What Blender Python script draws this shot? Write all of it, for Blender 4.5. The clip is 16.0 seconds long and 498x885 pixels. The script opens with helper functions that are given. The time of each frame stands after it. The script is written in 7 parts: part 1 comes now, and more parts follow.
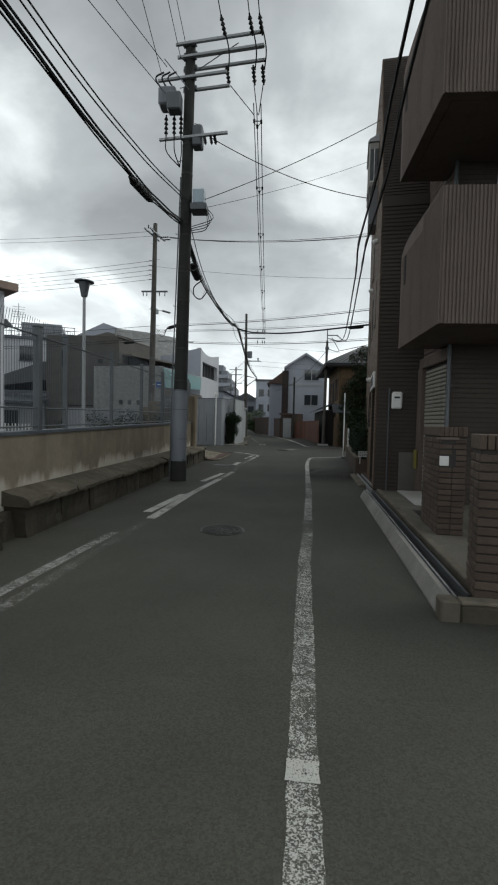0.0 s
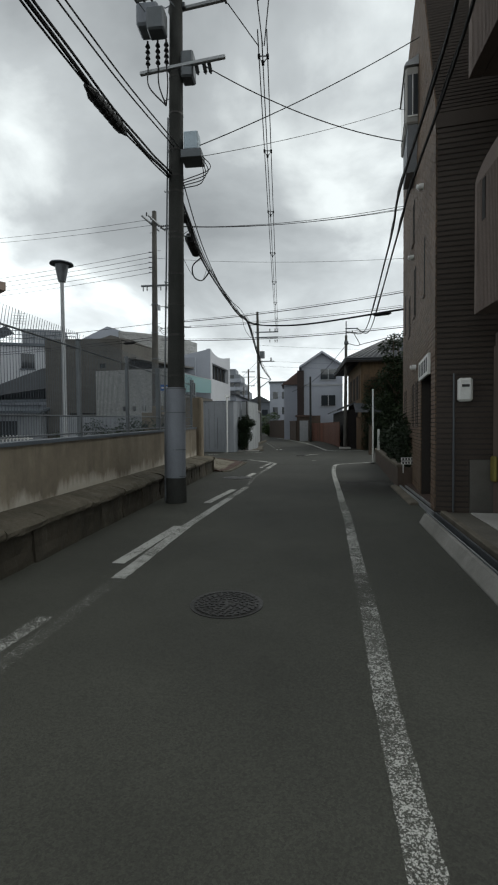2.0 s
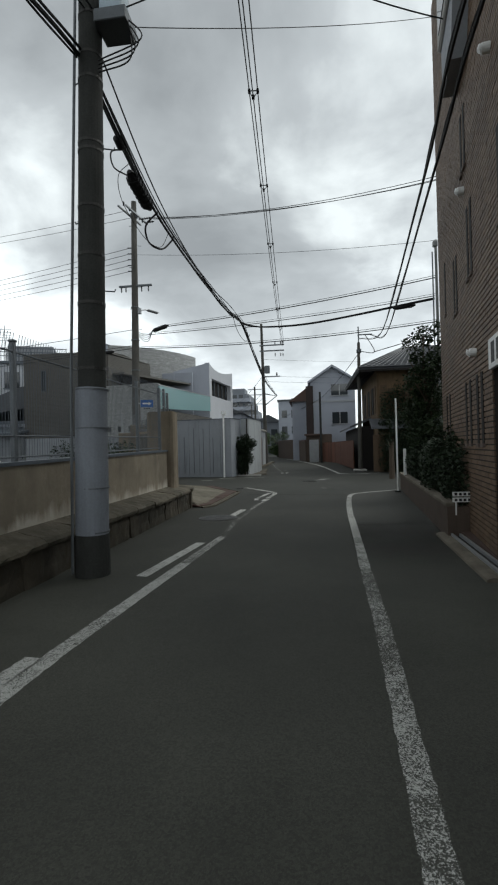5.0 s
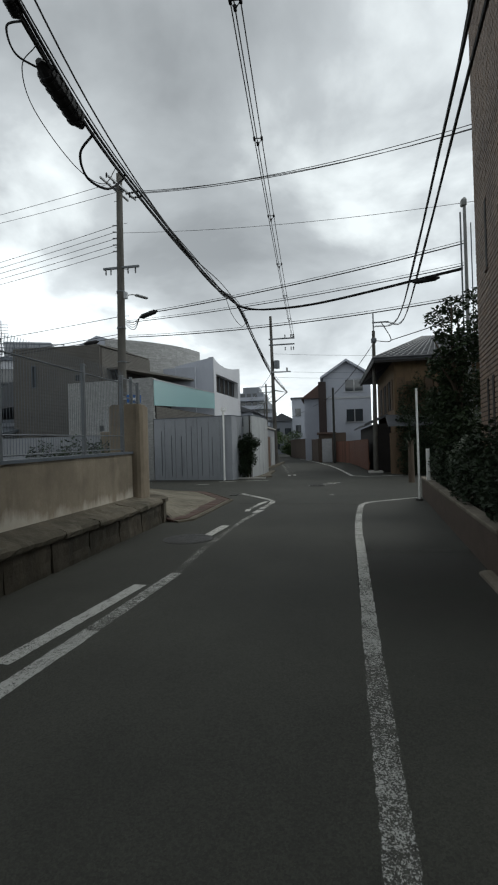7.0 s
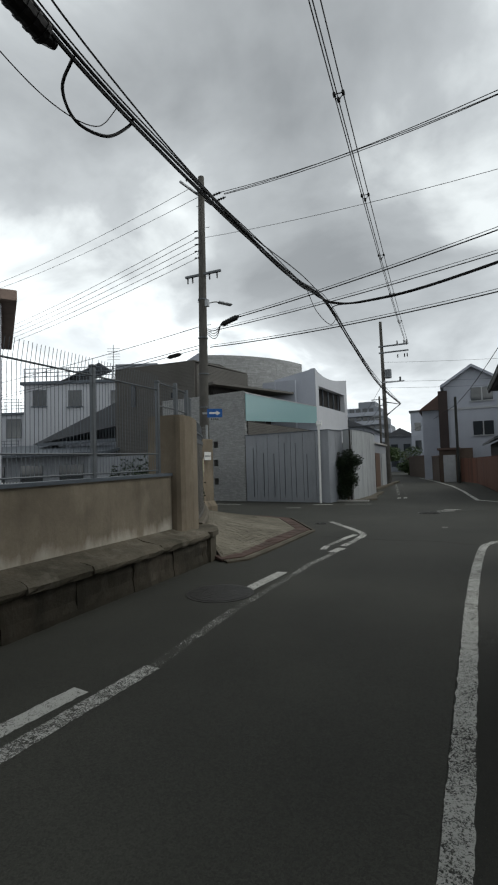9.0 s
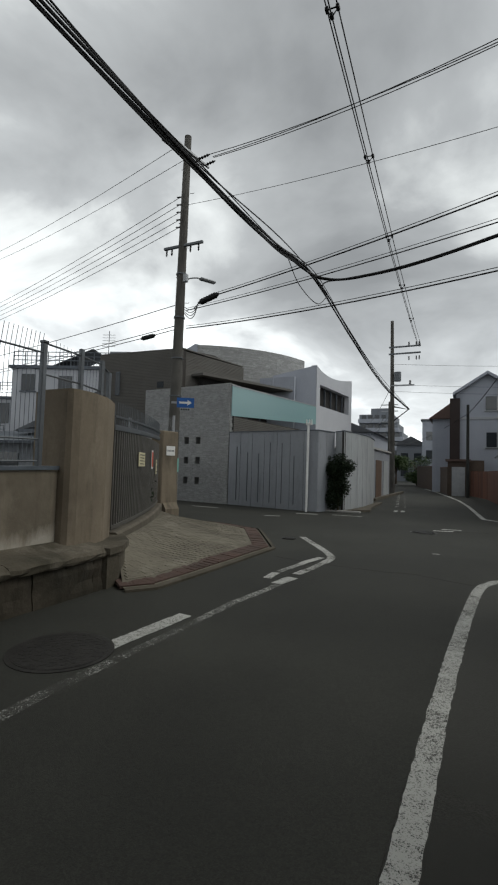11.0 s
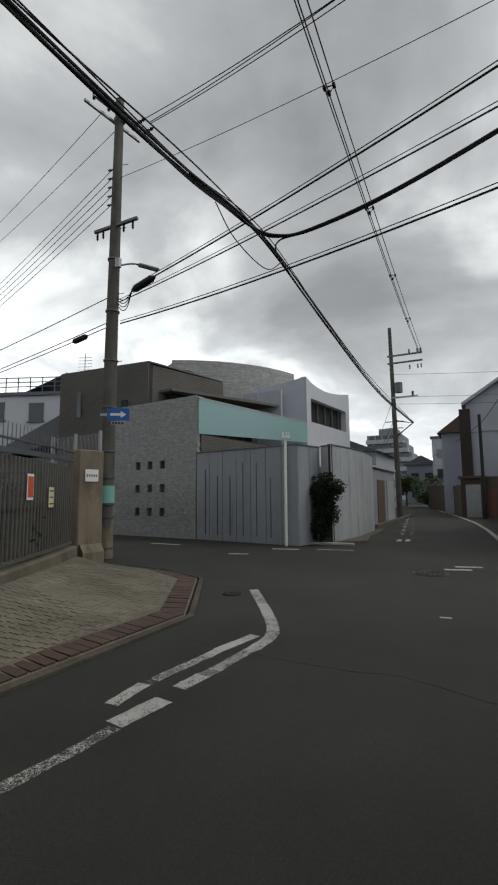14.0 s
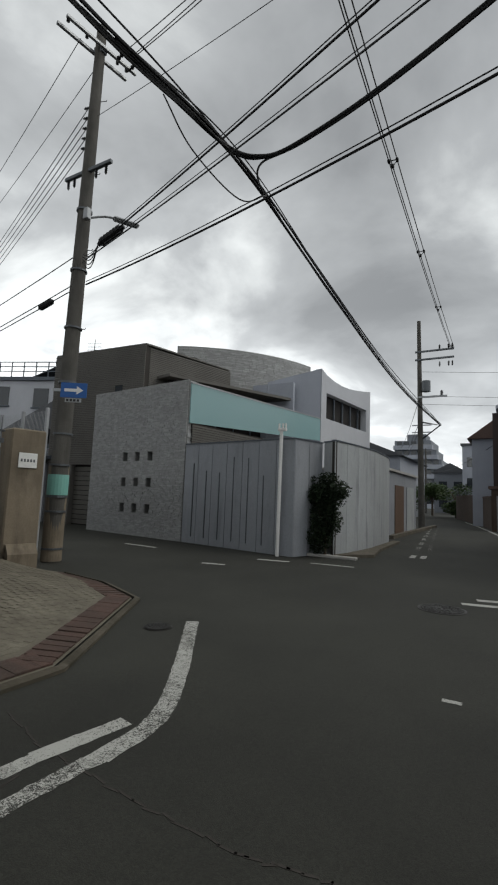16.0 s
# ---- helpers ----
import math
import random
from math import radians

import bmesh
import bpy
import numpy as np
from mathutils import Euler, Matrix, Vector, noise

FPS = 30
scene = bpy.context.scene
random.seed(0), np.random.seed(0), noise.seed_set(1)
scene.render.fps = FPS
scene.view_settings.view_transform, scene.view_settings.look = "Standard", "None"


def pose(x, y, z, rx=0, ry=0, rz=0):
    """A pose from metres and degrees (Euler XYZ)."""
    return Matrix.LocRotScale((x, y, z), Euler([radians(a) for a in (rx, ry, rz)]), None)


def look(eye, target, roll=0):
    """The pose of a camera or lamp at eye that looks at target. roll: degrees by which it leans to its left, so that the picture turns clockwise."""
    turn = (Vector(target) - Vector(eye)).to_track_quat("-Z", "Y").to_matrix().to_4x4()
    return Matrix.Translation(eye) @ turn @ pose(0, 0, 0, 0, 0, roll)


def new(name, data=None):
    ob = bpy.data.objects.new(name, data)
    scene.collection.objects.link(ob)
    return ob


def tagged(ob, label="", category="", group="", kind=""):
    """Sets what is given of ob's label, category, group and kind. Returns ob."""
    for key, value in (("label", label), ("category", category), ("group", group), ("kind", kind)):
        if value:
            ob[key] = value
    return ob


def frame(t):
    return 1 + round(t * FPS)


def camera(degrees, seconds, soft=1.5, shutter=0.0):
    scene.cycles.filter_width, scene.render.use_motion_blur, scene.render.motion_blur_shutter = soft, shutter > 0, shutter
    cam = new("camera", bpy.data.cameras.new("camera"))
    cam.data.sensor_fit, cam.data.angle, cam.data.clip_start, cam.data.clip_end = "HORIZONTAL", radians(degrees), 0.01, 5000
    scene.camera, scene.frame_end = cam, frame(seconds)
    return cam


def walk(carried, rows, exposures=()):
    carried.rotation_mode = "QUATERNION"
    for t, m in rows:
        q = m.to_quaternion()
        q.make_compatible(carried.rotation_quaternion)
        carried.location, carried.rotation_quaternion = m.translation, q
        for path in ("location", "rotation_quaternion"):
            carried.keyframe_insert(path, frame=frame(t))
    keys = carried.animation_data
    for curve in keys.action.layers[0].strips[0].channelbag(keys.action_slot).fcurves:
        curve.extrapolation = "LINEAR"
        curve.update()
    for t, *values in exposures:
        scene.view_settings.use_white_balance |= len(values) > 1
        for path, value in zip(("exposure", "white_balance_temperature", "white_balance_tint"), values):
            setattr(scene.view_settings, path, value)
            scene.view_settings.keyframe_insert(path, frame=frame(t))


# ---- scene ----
cam = camera(56.2, 16.0, soft=2.1)
METRES, EYE, TILT, LEAN, TURN = 18.987, 1.5, 0.8, 0.0, 4.1
ROWS = [
    (0.0, 0.0, 0.0, 0.0, 0.07, -3.23, -1.31),
    (0.5, 0.0021, 0.032, 0.0, 2.68, -3.1, -2.21),
    (1.0, 0.001, 0.0655, -0.0003, 1.11, -4.29, -0.44),
    (1.5, 0.0006, 0.0985, -0.0006, 4.86, -3.13, -0.85),
    (2.0, -0.0008, 0.1332, -0.0019, 1.82, -2.75, 0.55),
    (2.5, 0.0008, 0.1653, -0.0013, 4.72, -3.16, -0.26),
    (3.0, 0.0039, 0.2004, -0.0024, -0.35, -2.38, 1.91),
    (5.5, 0.031, 0.355, -0.0044, 3.71, -0.13, 1.42),
    (6.0, 0.0362, 0.3856, -0.0046, 1.66, -0.44, 3.26),
    (6.5, 0.0445, 0.4163, -0.0056, 5.98, -0.31, 1.24),
    (7.0, 0.0526, 0.4457, -0.0053, 5.3, -0.24, 1.7),
    (7.5, 0.0601, 0.4759, -0.0062, 12.43, 1.02, -1.19),
    (8.0, 0.0674, 0.5067, -0.0044, 16.16, 1.04, 2.8),
    (10.5, 0.1013, 0.6598, -0.007, 23.79, 3.97, -1.95),
    (11.0, 0.105, 0.6894, -0.0075, 21.01, 2.38, -1.43),
    (11.5, 0.1074, 0.7191, -0.01, 22.97, 5.22, -2.17),
    (12.0, 0.1082, 0.7508, -0.0108, 20.32, 4.87, -1.32),
    (12.5, 0.1095, 0.7807, -0.0103, 21.99, 4.02, -2.97),
    (13.0, 0.1106, 0.8106, -0.0106, 21.35, 4.42, -0.92),
    (13.5, 0.1131, 0.8399, -0.0115, 24.34, 5.14, -1.73),
    (14.0, 0.1152, 0.8687, -0.0124, 22.43, 5.76, 0.86),
    (14.5, 0.1168, 0.8983, -0.0124, 27.08, 5.72, -1.68),
    (15.0, 0.1185, 0.9287, -0.0126, 26.84, 5.88, -0.03),
    (15.5, 0.1218, 0.9586, -0.0134, 25.52, 3.98, -0.95),
    (16.0, 0.1215, 0.9866, -0.0138, 25.48, 5.76, -1.96),
]
walk(cam, [(t, pose(0, 0, EYE, TILT, LEAN, TURN) @ pose(METRES * x, METRES * y, METRES * z, 90 + pitch, roll, yaw)) for t, x, y, z, yaw, pitch, roll in ROWS],
     exposures=[(0.0, 0.1, 6380, 4), (0.6, 0.16, 6380, 4), (1.5, 0.24, 6380, 4), (2.2, 0.13, 6380, 4), (3.0, 0.05, 6380, 4), (5.0, 0.18, 6300, 4), (8.0, 0.2, 6300, 5), (10.5, 0.0, 6480, 6), (16.0, 0.0, 6500, 7)])

# ---- sky, sun ----
world = bpy.data.worlds.new("overcast")
scene.world = world
world.use_nodes = True
wt = world.node_tree
wt.nodes.clear()


def wnode(kind, **kw):
    n = wt.nodes.new(kind)
    for k, v in kw.items():
        if k in ("operation", "noise_dimensions", "sky_type", "sun_disc", "sun_elevation", "sun_rotation", "blend_type", "data_type", "air_density", "dust_density"):
            if k == "operation": n.operation = v
            elif k == "noise_dimensions": n.noise_dimensions = v
            elif k == "sky_type": n.sky_type = v
            elif k == "sun_disc": n.sun_disc = v
            elif k == "sun_elevation": n.sun_elevation = v
            elif k == "sun_rotation": n.sun_rotation = v
            elif k == "blend_type": n.blend_type = v
            elif k == "data_type": n.data_type = v
        else:
            n.inputs[k].default_value = v
    return n


SUN_EL, SUN_AZ = 52, 66      # degrees; azimuth clockwise from +y
SKY_STRENGTH = 1.05
out = wnode("ShaderNodeOutputWorld")
bg = wnode("ShaderNodeBackground", Strength=SKY_STRENGTH)
sky = wnode("ShaderNodeTexSky", sky_type="NISHITA", sun_disc=False, sun_elevation=radians(SUN_EL), sun_rotation=radians(SUN_AZ))
dim = wnode("ShaderNodeVectorMath", operation="SCALE", Scale=0.08)
wt.links.new(sky.outputs[0], dim.inputs[0])
tc = wnode("ShaderNodeTexCoord")
sep = wnode("ShaderNodeSeparateXYZ")
wt.links.new(tc.outputs["Generated"], sep.inputs[0])
# cloud deck seen in perspective: direction over height
up = wnode("ShaderNodeMath", operation="MAXIMUM")
up.inputs[1].default_value = 0.0
wt.links.new(sep.outputs["Z"], up.inputs[0])
den = wnode("ShaderNodeMath", operation="ADD")
den.inputs[1].default_value = 0.32
wt.links.new(up.outputs[0], den.inputs[0])
plane = wnode("ShaderNodeVectorMath", operation="DIVIDE")
comb = wnode("ShaderNodeCombineXYZ")
for i in range(3):
    wt.links.new(den.outputs[0], comb.inputs[i])
wt.links.new(tc.outputs["Generated"], plane.inputs[0])
wt.links.new(comb.outputs[0], plane.inputs[1])
big = wnode("ShaderNodeTexNoise", Scale=1.9, Detail=8.0, Roughness=0.52, Distortion=0.35)
shift = wnode("ShaderNodeVectorMath", operation="ADD")
shift.inputs[1].default_value = (3.3, 1.2, 0.4)
wt.links.new(plane.outputs[0], shift.inputs[0])
wt.links.new(shift.outputs[0], big.inputs["Vector"])
ramp = wt.nodes.new("ShaderNodeValToRGB")
wt.links.new(big.outputs["Fac"], ramp.inputs[0])
e = ramp.color_ramp.elements
e[0].position, e[0].color = 0.34, (0.40, 0.408, 0.422, 1)
e[1].position, e[1].color = 0.66, (1.04, 1.06, 1.07, 1)
mid = ramp.color_ramp.elements.new(0.51)
mid.color = (0.59, 0.602, 0.62, 1)
# the deck thins and brightens towards the horizon
hor = wnode("ShaderNodeMapRange")
for k, v in (("From Min", 0.02), ("From Max", 0.38), ("To Min", 2.0), ("To Max", 0.80)):
    hor.inputs[k].default_value = v
wt.links.new(up.outputs[0], hor.inputs["Value"])
# thin cloud glows round the hidden sun
sa, se = radians(SUN_AZ), radians(SUN_EL)
SUN_DIR = Vector((math.sin(sa) * math.cos(se), math.cos(sa) * math.cos(se), math.sin(se)))
near_sun = wnode("ShaderNodeVectorMath", operation="DOT_PRODUCT")
near_sun.inputs[1].default_value = SUN_DIR
wt.links.new(tc.outputs["Generated"], near_sun.inputs[0])
glow = wnode("ShaderNodeMapRange")
for k, v in (("From Min", 0.55), ("From Max", 1.0), ("To Min", 1.0), ("To Max", 1.12)):
    glow.inputs[k].default_value = v
wt.links.new(near_sun.outputs["Value"], glow.inputs["Value"])
# and it is thinner towards the far left of the street
thin = wnode("ShaderNodeVectorMath", operation="DOT_PRODUCT")
thin.inputs[1].default_value = Vector((-0.78, 0.56, 0.28)).normalized()
wt.links.new(tc.outputs["Generated"], thin.inputs[0])
gap = wnode("ShaderNodeMapRange")
gap.interpolation_type = "SMOOTHSTEP"
for k, v in (("From Min", 0.72), ("From Max", 1.0), ("To Min", 1.0), ("To Max", 1.35)):
    gap.inputs[k].default_value = v
wt.links.new(thin.outputs["Value"], gap.inputs["Value"])
# the deck is lighter on the sunward side of the street than on the far side
side_dot = wnode("ShaderNodeVectorMath", operation="DOT_PRODUCT")
side_dot.inputs[1].default_value = (0.95, -0.31, 0.0)
wt.links.new(tc.outputs["Generated"], side_dot.inputs[0])
side_lit = wnode("ShaderNodeMapRange")
side_lit.interpolation_type = "SMOOTHSTEP"
for k, v in (("From Min", -0.62), ("From Max", 0.12), ("To Min", 0.91), ("To Max", 1.10)):
    side_lit.inputs[k].default_value = v
wt.links.new(side_dot.outputs["Value"], side_lit.inputs["Value"])
hor_side = wnode("ShaderNodeMath", operation="MULTIPLY")
wt.links.new(hor.outputs[0], hor_side.inputs[0])
wt.links.new(side_lit.outputs[0], hor_side.inputs[1])
bright0 = wnode("ShaderNodeMath", operation="MULTIPLY")
wt.links.new(hor_side.outputs[0], bright0.inputs[0])
wt.links.new(gap.outputs[0], bright0.inputs[1])
bright = wnode("ShaderNodeMath", operation="MULTIPLY")
wt.links.new(bright0.outputs[0], bright.inputs[0])
wt.links.new(glow.outputs[0], bright.inputs[1])
lit = wnode("ShaderNodeVectorMath", operation="SCALE")
wt.links.new(ramp.outputs[0], lit.inputs[0])
wt.links.new(bright.outputs[0], lit.inputs["Scale"])
mixs = wnode("ShaderNodeMix", data_type="RGBA")
mixs.inputs["Factor"].default_value = 0.93
wt.links.new(dim.outputs[0], mixs.inputs["A"])
wt.links.new(lit.outputs[0], mixs.inputs["B"])
wt.links.new(mixs.outputs["Result"], bg.inputs["Color"])
wt.links.new(bg.outputs[0], out.inputs[0])

sun = new("sun", bpy.data.lights.new("sun", "SUN"))
sun.data.energy, sun.data.angle, sun.data.color = 1.2, radians(35), (1.0, 0.97, 0.92)
sun.matrix_world = look((0, 0, 30), Vector((0, 0, 30)) - SUN_DIR)

# ---- materials ----
MATS = {}


def mat(name, base, second=None, rough=0.85, scale=1.2, fine=40.0, bump=0.15, metal=0.0, amount=0.5, streak=0.0, pale=0.0, rand=0.0, spec=0.3, stretch=(1, 1, 1), island=0.0):
    """Two scales of variation over the base colour; streak adds rain marks that run down; rand varies piece by piece."""
    m = bpy.data.materials.new(name)
    m.use_nodes = True
    t = m.node_tree
    b = t.nodes["Principled BSDF"]
    b.inputs["Roughness"].default_value = rough
    b.inputs["Metallic"].default_value = metal
    b.inputs["Specular IOR Level"].default_value = spec
    second = second or tuple(c * 0.6 for c in base)
    co = t.nodes.new("ShaderNodeNewGeometry")
    mp = t.nodes.new("ShaderNodeMapping")
    mp.inputs["Scale"].default_value = stretch
    t.links.new(co.outputs["Position"], mp.inputs["Vector"])

    def noise_tex(s, d, src=mp.outputs[0], r=0.6):
        n = t.nodes.new("ShaderNodeTexNoise")
        n.inputs["Scale"].default_value = s
        n.inputs["Detail"].default_value = d
        n.inputs["Roughness"].default_value = r
        t.links.new(src, n.inputs["Vector"])
        return n.outputs["Fac"]

    def remap(src, a, c, lo=0.0, hi=1.0):
        r = t.nodes.new("ShaderNodeMapRange")
        for k, v in (("From Min", a), ("From Max", c), ("To Min", lo), ("To Max", hi)):
            r.inputs[k].default_value = v
        t.links.new(src, r.inputs["Value"])
        return r.outputs[0]

    def mix(fac, a, c, kind="MIX"):
        x = t.nodes.new("ShaderNodeMix")
        x.data_type, x.blend_type = "RGBA", kind
        for sock, v in ((x.inputs["Factor"], fac), (x.inputs["A"], a), (x.inputs["B"], c)):
            if isinstance(v, (int, float)):
                sock.default_value = v
            elif isinstance(v, tuple):
                sock.default_value = (*v, 1)
            else:
                t.links.new(v, sock)
        return x.outputs["Result"]

    large = remap(noise_tex(scale, 5), 0.35, 0.68, 0, amount)
    col = mix(large, base, second)
    grain = noise_tex(fine, 4)
    col = mix(remap(grain, 0.3, 0.7, 0, 0.45), col, tuple(c * 0.7 for c in base))
    if streak:
        sm = t.nodes.new("ShaderNodeMapping")
        sm.inputs["Scale"].default_value = (2.6, 2.6, 0.5)
        t.links.new(co.outputs["Position"], sm.inputs["Vector"])
        s = noise_tex(1.3, 6, sm.outputs[0], 0.65)
        col = mix(remap(s, 0.5, 0.72, 0, streak), col, tuple(c * 0.45 for c in second))
    if pale:
        pm = t.nodes.new("ShaderNodeMapping")
        pm.inputs["Scale"].default_value = (1, 1, 0.45)
        t.links.new(co.outputs["Position"], pm.inputs["Vector"])
        col = mix(remap(noise_tex(2.3, 7, pm.outputs[0], 0.7), 0.54, 0.68, 0, pale), col, tuple(min(c * 1.5 + 0.08, 0.8) for c in base))
    if rand:
        oi = t.nodes.new("ShaderNodeObjectInfo")
        col = mix(remap(oi.outputs["Random"], 0, 1, 0, rand), col, tuple(c * 0.5 for c in second))
    if island:
        col = mix(remap(co.outputs["Random Per Island"], 0, 1, 0, island), col, tuple(c * 0.6 for c in second))
    t.links.new(col, b.inputs["Base Color"])
    t.links.new(remap(grain, 0.3, 0.7, max(rough - 0.12, 0.02), min(rough + 0.1, 1)), b.inputs["Roughness"])
    if bump:
        bp = t.nodes.new("ShaderNodeBump")
        bp.inputs["Strength"].default_value = bump
        bp.inputs["Distance"].default_value = 0.01
        t.links.new(grain, bp.inputs["Height"])
        t.links.new(bp.outputs[0], b.inputs["Normal"])
    MATS[name] = m
    return m


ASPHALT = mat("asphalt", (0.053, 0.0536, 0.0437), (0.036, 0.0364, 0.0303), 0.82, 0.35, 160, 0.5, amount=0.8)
PATCH = mat("asphalt_dark", (0.045, 0.045, 0.044), None, 0.8, 0.6, 120, 0.4)
CONC = mat("concrete_wall", (0.222, 0.183, 0.134), (0.125, 0.103, 0.075), 0.9, 1.0, 32, 0.3, amount=0.95, streak=0.55, pale=0.16)
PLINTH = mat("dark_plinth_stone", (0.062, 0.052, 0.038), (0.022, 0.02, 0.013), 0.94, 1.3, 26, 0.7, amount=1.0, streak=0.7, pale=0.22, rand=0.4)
CONC_OLD = mat("old_concrete", (0.22, 0.195, 0.155), (0.08, 0.068, 0.05), 0.92, 1.6, 30, 0.5, amount=0.9, streak=0.5, rand=0.5)
KERB = mat("worn_kerb_concrete", (0.26, 0.252, 0.235), (0.15, 0.145, 0.132), 0.9, 1.6, 40, 0.4, amount=0.9, pale=0.2)
FORECOURT = mat("forecourt_concrete", (0.125, 0.115, 0.098), (0.07, 0.063, 0.052), 0.92, 1.2, 35, 0.4, amount=0.9, pale=0.25)
CONC_LIGHT = mat("light_concrete", (0.40, 0.39, 0.37), (0.25, 0.24, 0.22), 0.88, 1.4, 45, 0.3, amount=0.6)
PANEL = mat("grey_wall_panel", (0.30, 0.315, 0.34), (0.22, 0.23, 0.25), 0.6, 0.9, 22, 0.1, amount=0.6, streak=0.35, rand=0.25)
PANEL_PALE = mat("pale_wall_panel", (0.42, 0.44, 0.45), (0.30, 0.31, 0.32), 0.65, 0.9, 22, 0.1, amount=0.6, streak=0.5, rand=0.2)
WHITE = mat("white_render", (0.49, 0.50, 0.53), (0.38, 0.39, 0.42), 0.8, 0.7, 40, 0.1, amount=0.4, streak=0.07)
GREYWHITE = mat("grey_white_render", (0.36, 0.38, 0.43), (0.27, 0.29, 0.33), 0.8, 0.7, 40, 0.1, amount=0.4, streak=0.08)
STONE = mat("pale_split_stone", (0.50, 0.505, 0.50), (0.33, 0.33, 0.325), 0.85, 5.0, 26, 0.6, amount=0.8, rand=0.35, island=0.5)
STONE_BACK = mat("stone_bed", (0.22, 0.22, 0.215), None, 0.95, 3.0, 30, 0.3)
BROWN_RIB = mat("brown_ribbed_tile", (0.138, 0.131, 0.12), (0.092, 0.087, 0.079), 0.8, 0.8, 30, 0.2, amount=0.6)
BROWN_DARK = mat("dark_joint", (0.045, 0.040, 0.036), None, 0.9, 2, 30, 0.2)
TILE = mat("brown_wall_tile", (0.19, 0.126, 0.08), (0.115, 0.074, 0.048), 0.6, 1.2, 60, 0.2, amount=0.8, island=0.6)
BRICK = mat("brown_brick", (0.115, 0.085, 0.066), (0.06, 0.043, 0.034), 0.8, 3.0, 50, 0.35, amount=0.8, rand=0.5)
BALC = mat("brown_grey_balcony", (0.155, 0.122, 0.106), (0.10, 0.078, 0.069), 0.8, 1.0, 40, 0.15, amount=0.5, streak=0.4)
# wall tile darkened for camera-facing sides, their shade put into the colour
TILE_SHADED = mat("shaded_wall_tile", (0.060, 0.046, 0.037), (0.032, 0.025, 0.021), 0.65, 1.5, 60, 0.2, amount=0.7)
CHIMNEY = mat("dark_brown_tile", (0.036, 0.025, 0.023), None, 0.7, 1.5, 40, 0.2)
DOOR_B = mat("brown_door", (0.13, 0.085, 0.06), None, 0.6, 1.5, 40, 0.1)
# near-black for dark parts; in openings and slots it paints the shade
DARK = mat("dark_parts_and_recess_shade", (0.018, 0.016, 0.015), None, 0.8, 2, 20, 0.1)
STEEL = mat("grey_steel", (0.13, 0.14, 0.15), (0.08, 0.085, 0.09), 0.5, 3, 60, 0.1, 0.6)
GALV = mat("galvanised_steel", (0.36, 0.37, 0.38), (0.24, 0.25, 0.26), 0.5, 4, 60, 0.1, 0.5)
FENCE = mat("dark_fence_paint", (0.10, 0.115, 0.135), (0.06, 0.068, 0.078), 0.5, 3, 60, 0.1, 0.2)
GATE = mat("dark_bronze_gate", (0.125, 0.119, 0.107), (0.072, 0.068, 0.062), 0.5, 3, 60, 0.1, 0.3)
POLE_C = mat("pole_concrete", (0.105, 0.10, 0.09), (0.055, 0.052, 0.046), 0.9, 1.6, 50, 0.3, amount=0.9, streak=0.5)
POLE_D = mat("pole_dark", (0.036, 0.037, 0.034), (0.018, 0.019, 0.017), 0.88, 1.6, 45, 0.35, amount=0.9, streak=0.4, pale=0.12)
SLEEVE = mat("grey_plastic_sleeve", (0.205, 0.22, 0.25), (0.14, 0.15, 0.168), 0.6, 2, 40, 0.1, streak=0.4)
CABLE = mat("black_cable", (0.012, 0.012, 0.013), None, 0.6, 3, 40, 0.0)
WIRE = mat("thin_wire", (0.05, 0.052, 0.055), None, 0.5, 3, 40, 0.0)
WOOD_RED = mat("red_brown_boards", (0.15, 0.062, 0.038), (0.085, 0.036, 0.024), 0.75, 1.2, 40, 0.3, rand=0.5, stretch=(1, 1, 0.15))
WOOD_OLD = mat("weathered_boards", (0.13, 0.088, 0.055), (0.055, 0.038, 0.026), 0.85, 1.2, 40, 0.3, rand=0.6, stretch=(1, 1, 0.15))
OCHRE = mat("ochre_plaster", (0.17, 0.115, 0.065), (0.085, 0.058, 0.036), 0.85, 1.0, 40, 0.2, amount=0.9, streak=0.6)
ROOF = mat("grey_roof_tile", (0.10, 0.105, 0.115), (0.055, 0.058, 0.065), 0.5, 1.5, 40, 0.2, rand=0.3)
EAVE_TAN = mat("tan_eave_paint", (0.27, 0.20, 0.165), (0.19, 0.14, 0.115), 0.8, 1.5, 40, 0.15, amount=0.7, streak=0.4)
ROOF_BROWN = mat("brown_roof", (0.115, 0.075, 0.062), None, 0.75, 1.5, 40, 0.2)
RED_PAVE = mat("red_paving_brick", (0.095, 0.058, 0.047), (0.055, 0.042, 0.035), 0.88, 2.2, 50, 0.5, amount=0.9, rand=0.3)
SETT = mat("grey_brown_setts", (0.185, 0.168, 0.13), (0.085, 0.074, 0.056), 0.92, 1.4, 40, 0.7, amount=0.9, pale=0.3, rand=0.22)
# darker asphalt tone: shade of the buildings and hedge put into colour
ASPHALT_SHADED = mat("shaded_asphalt", (0.044, 0.0435, 0.037), (0.032, 0.032, 0.027), 0.8, 0.5, 150, 0.4, amount=0.7)
LEAF = mat("dark_leaves", (0.021, 0.037, 0.014), (0.009, 0.018, 0.007), 0.7, 3, 30, 0.1, amount=0.9, island=0.6)
LEAF_M = mat("green_leaves", (0.036, 0.057, 0.022), (0.015, 0.028, 0.010), 0.7, 3, 30, 0.1, amount=0.9, island=0.6)
LEAF_L = mat("fresh_leaves", (0.065, 0.105, 0.030), (0.030, 0.055, 0.016), 0.55, 3, 30, 0.1, amount=0.9)
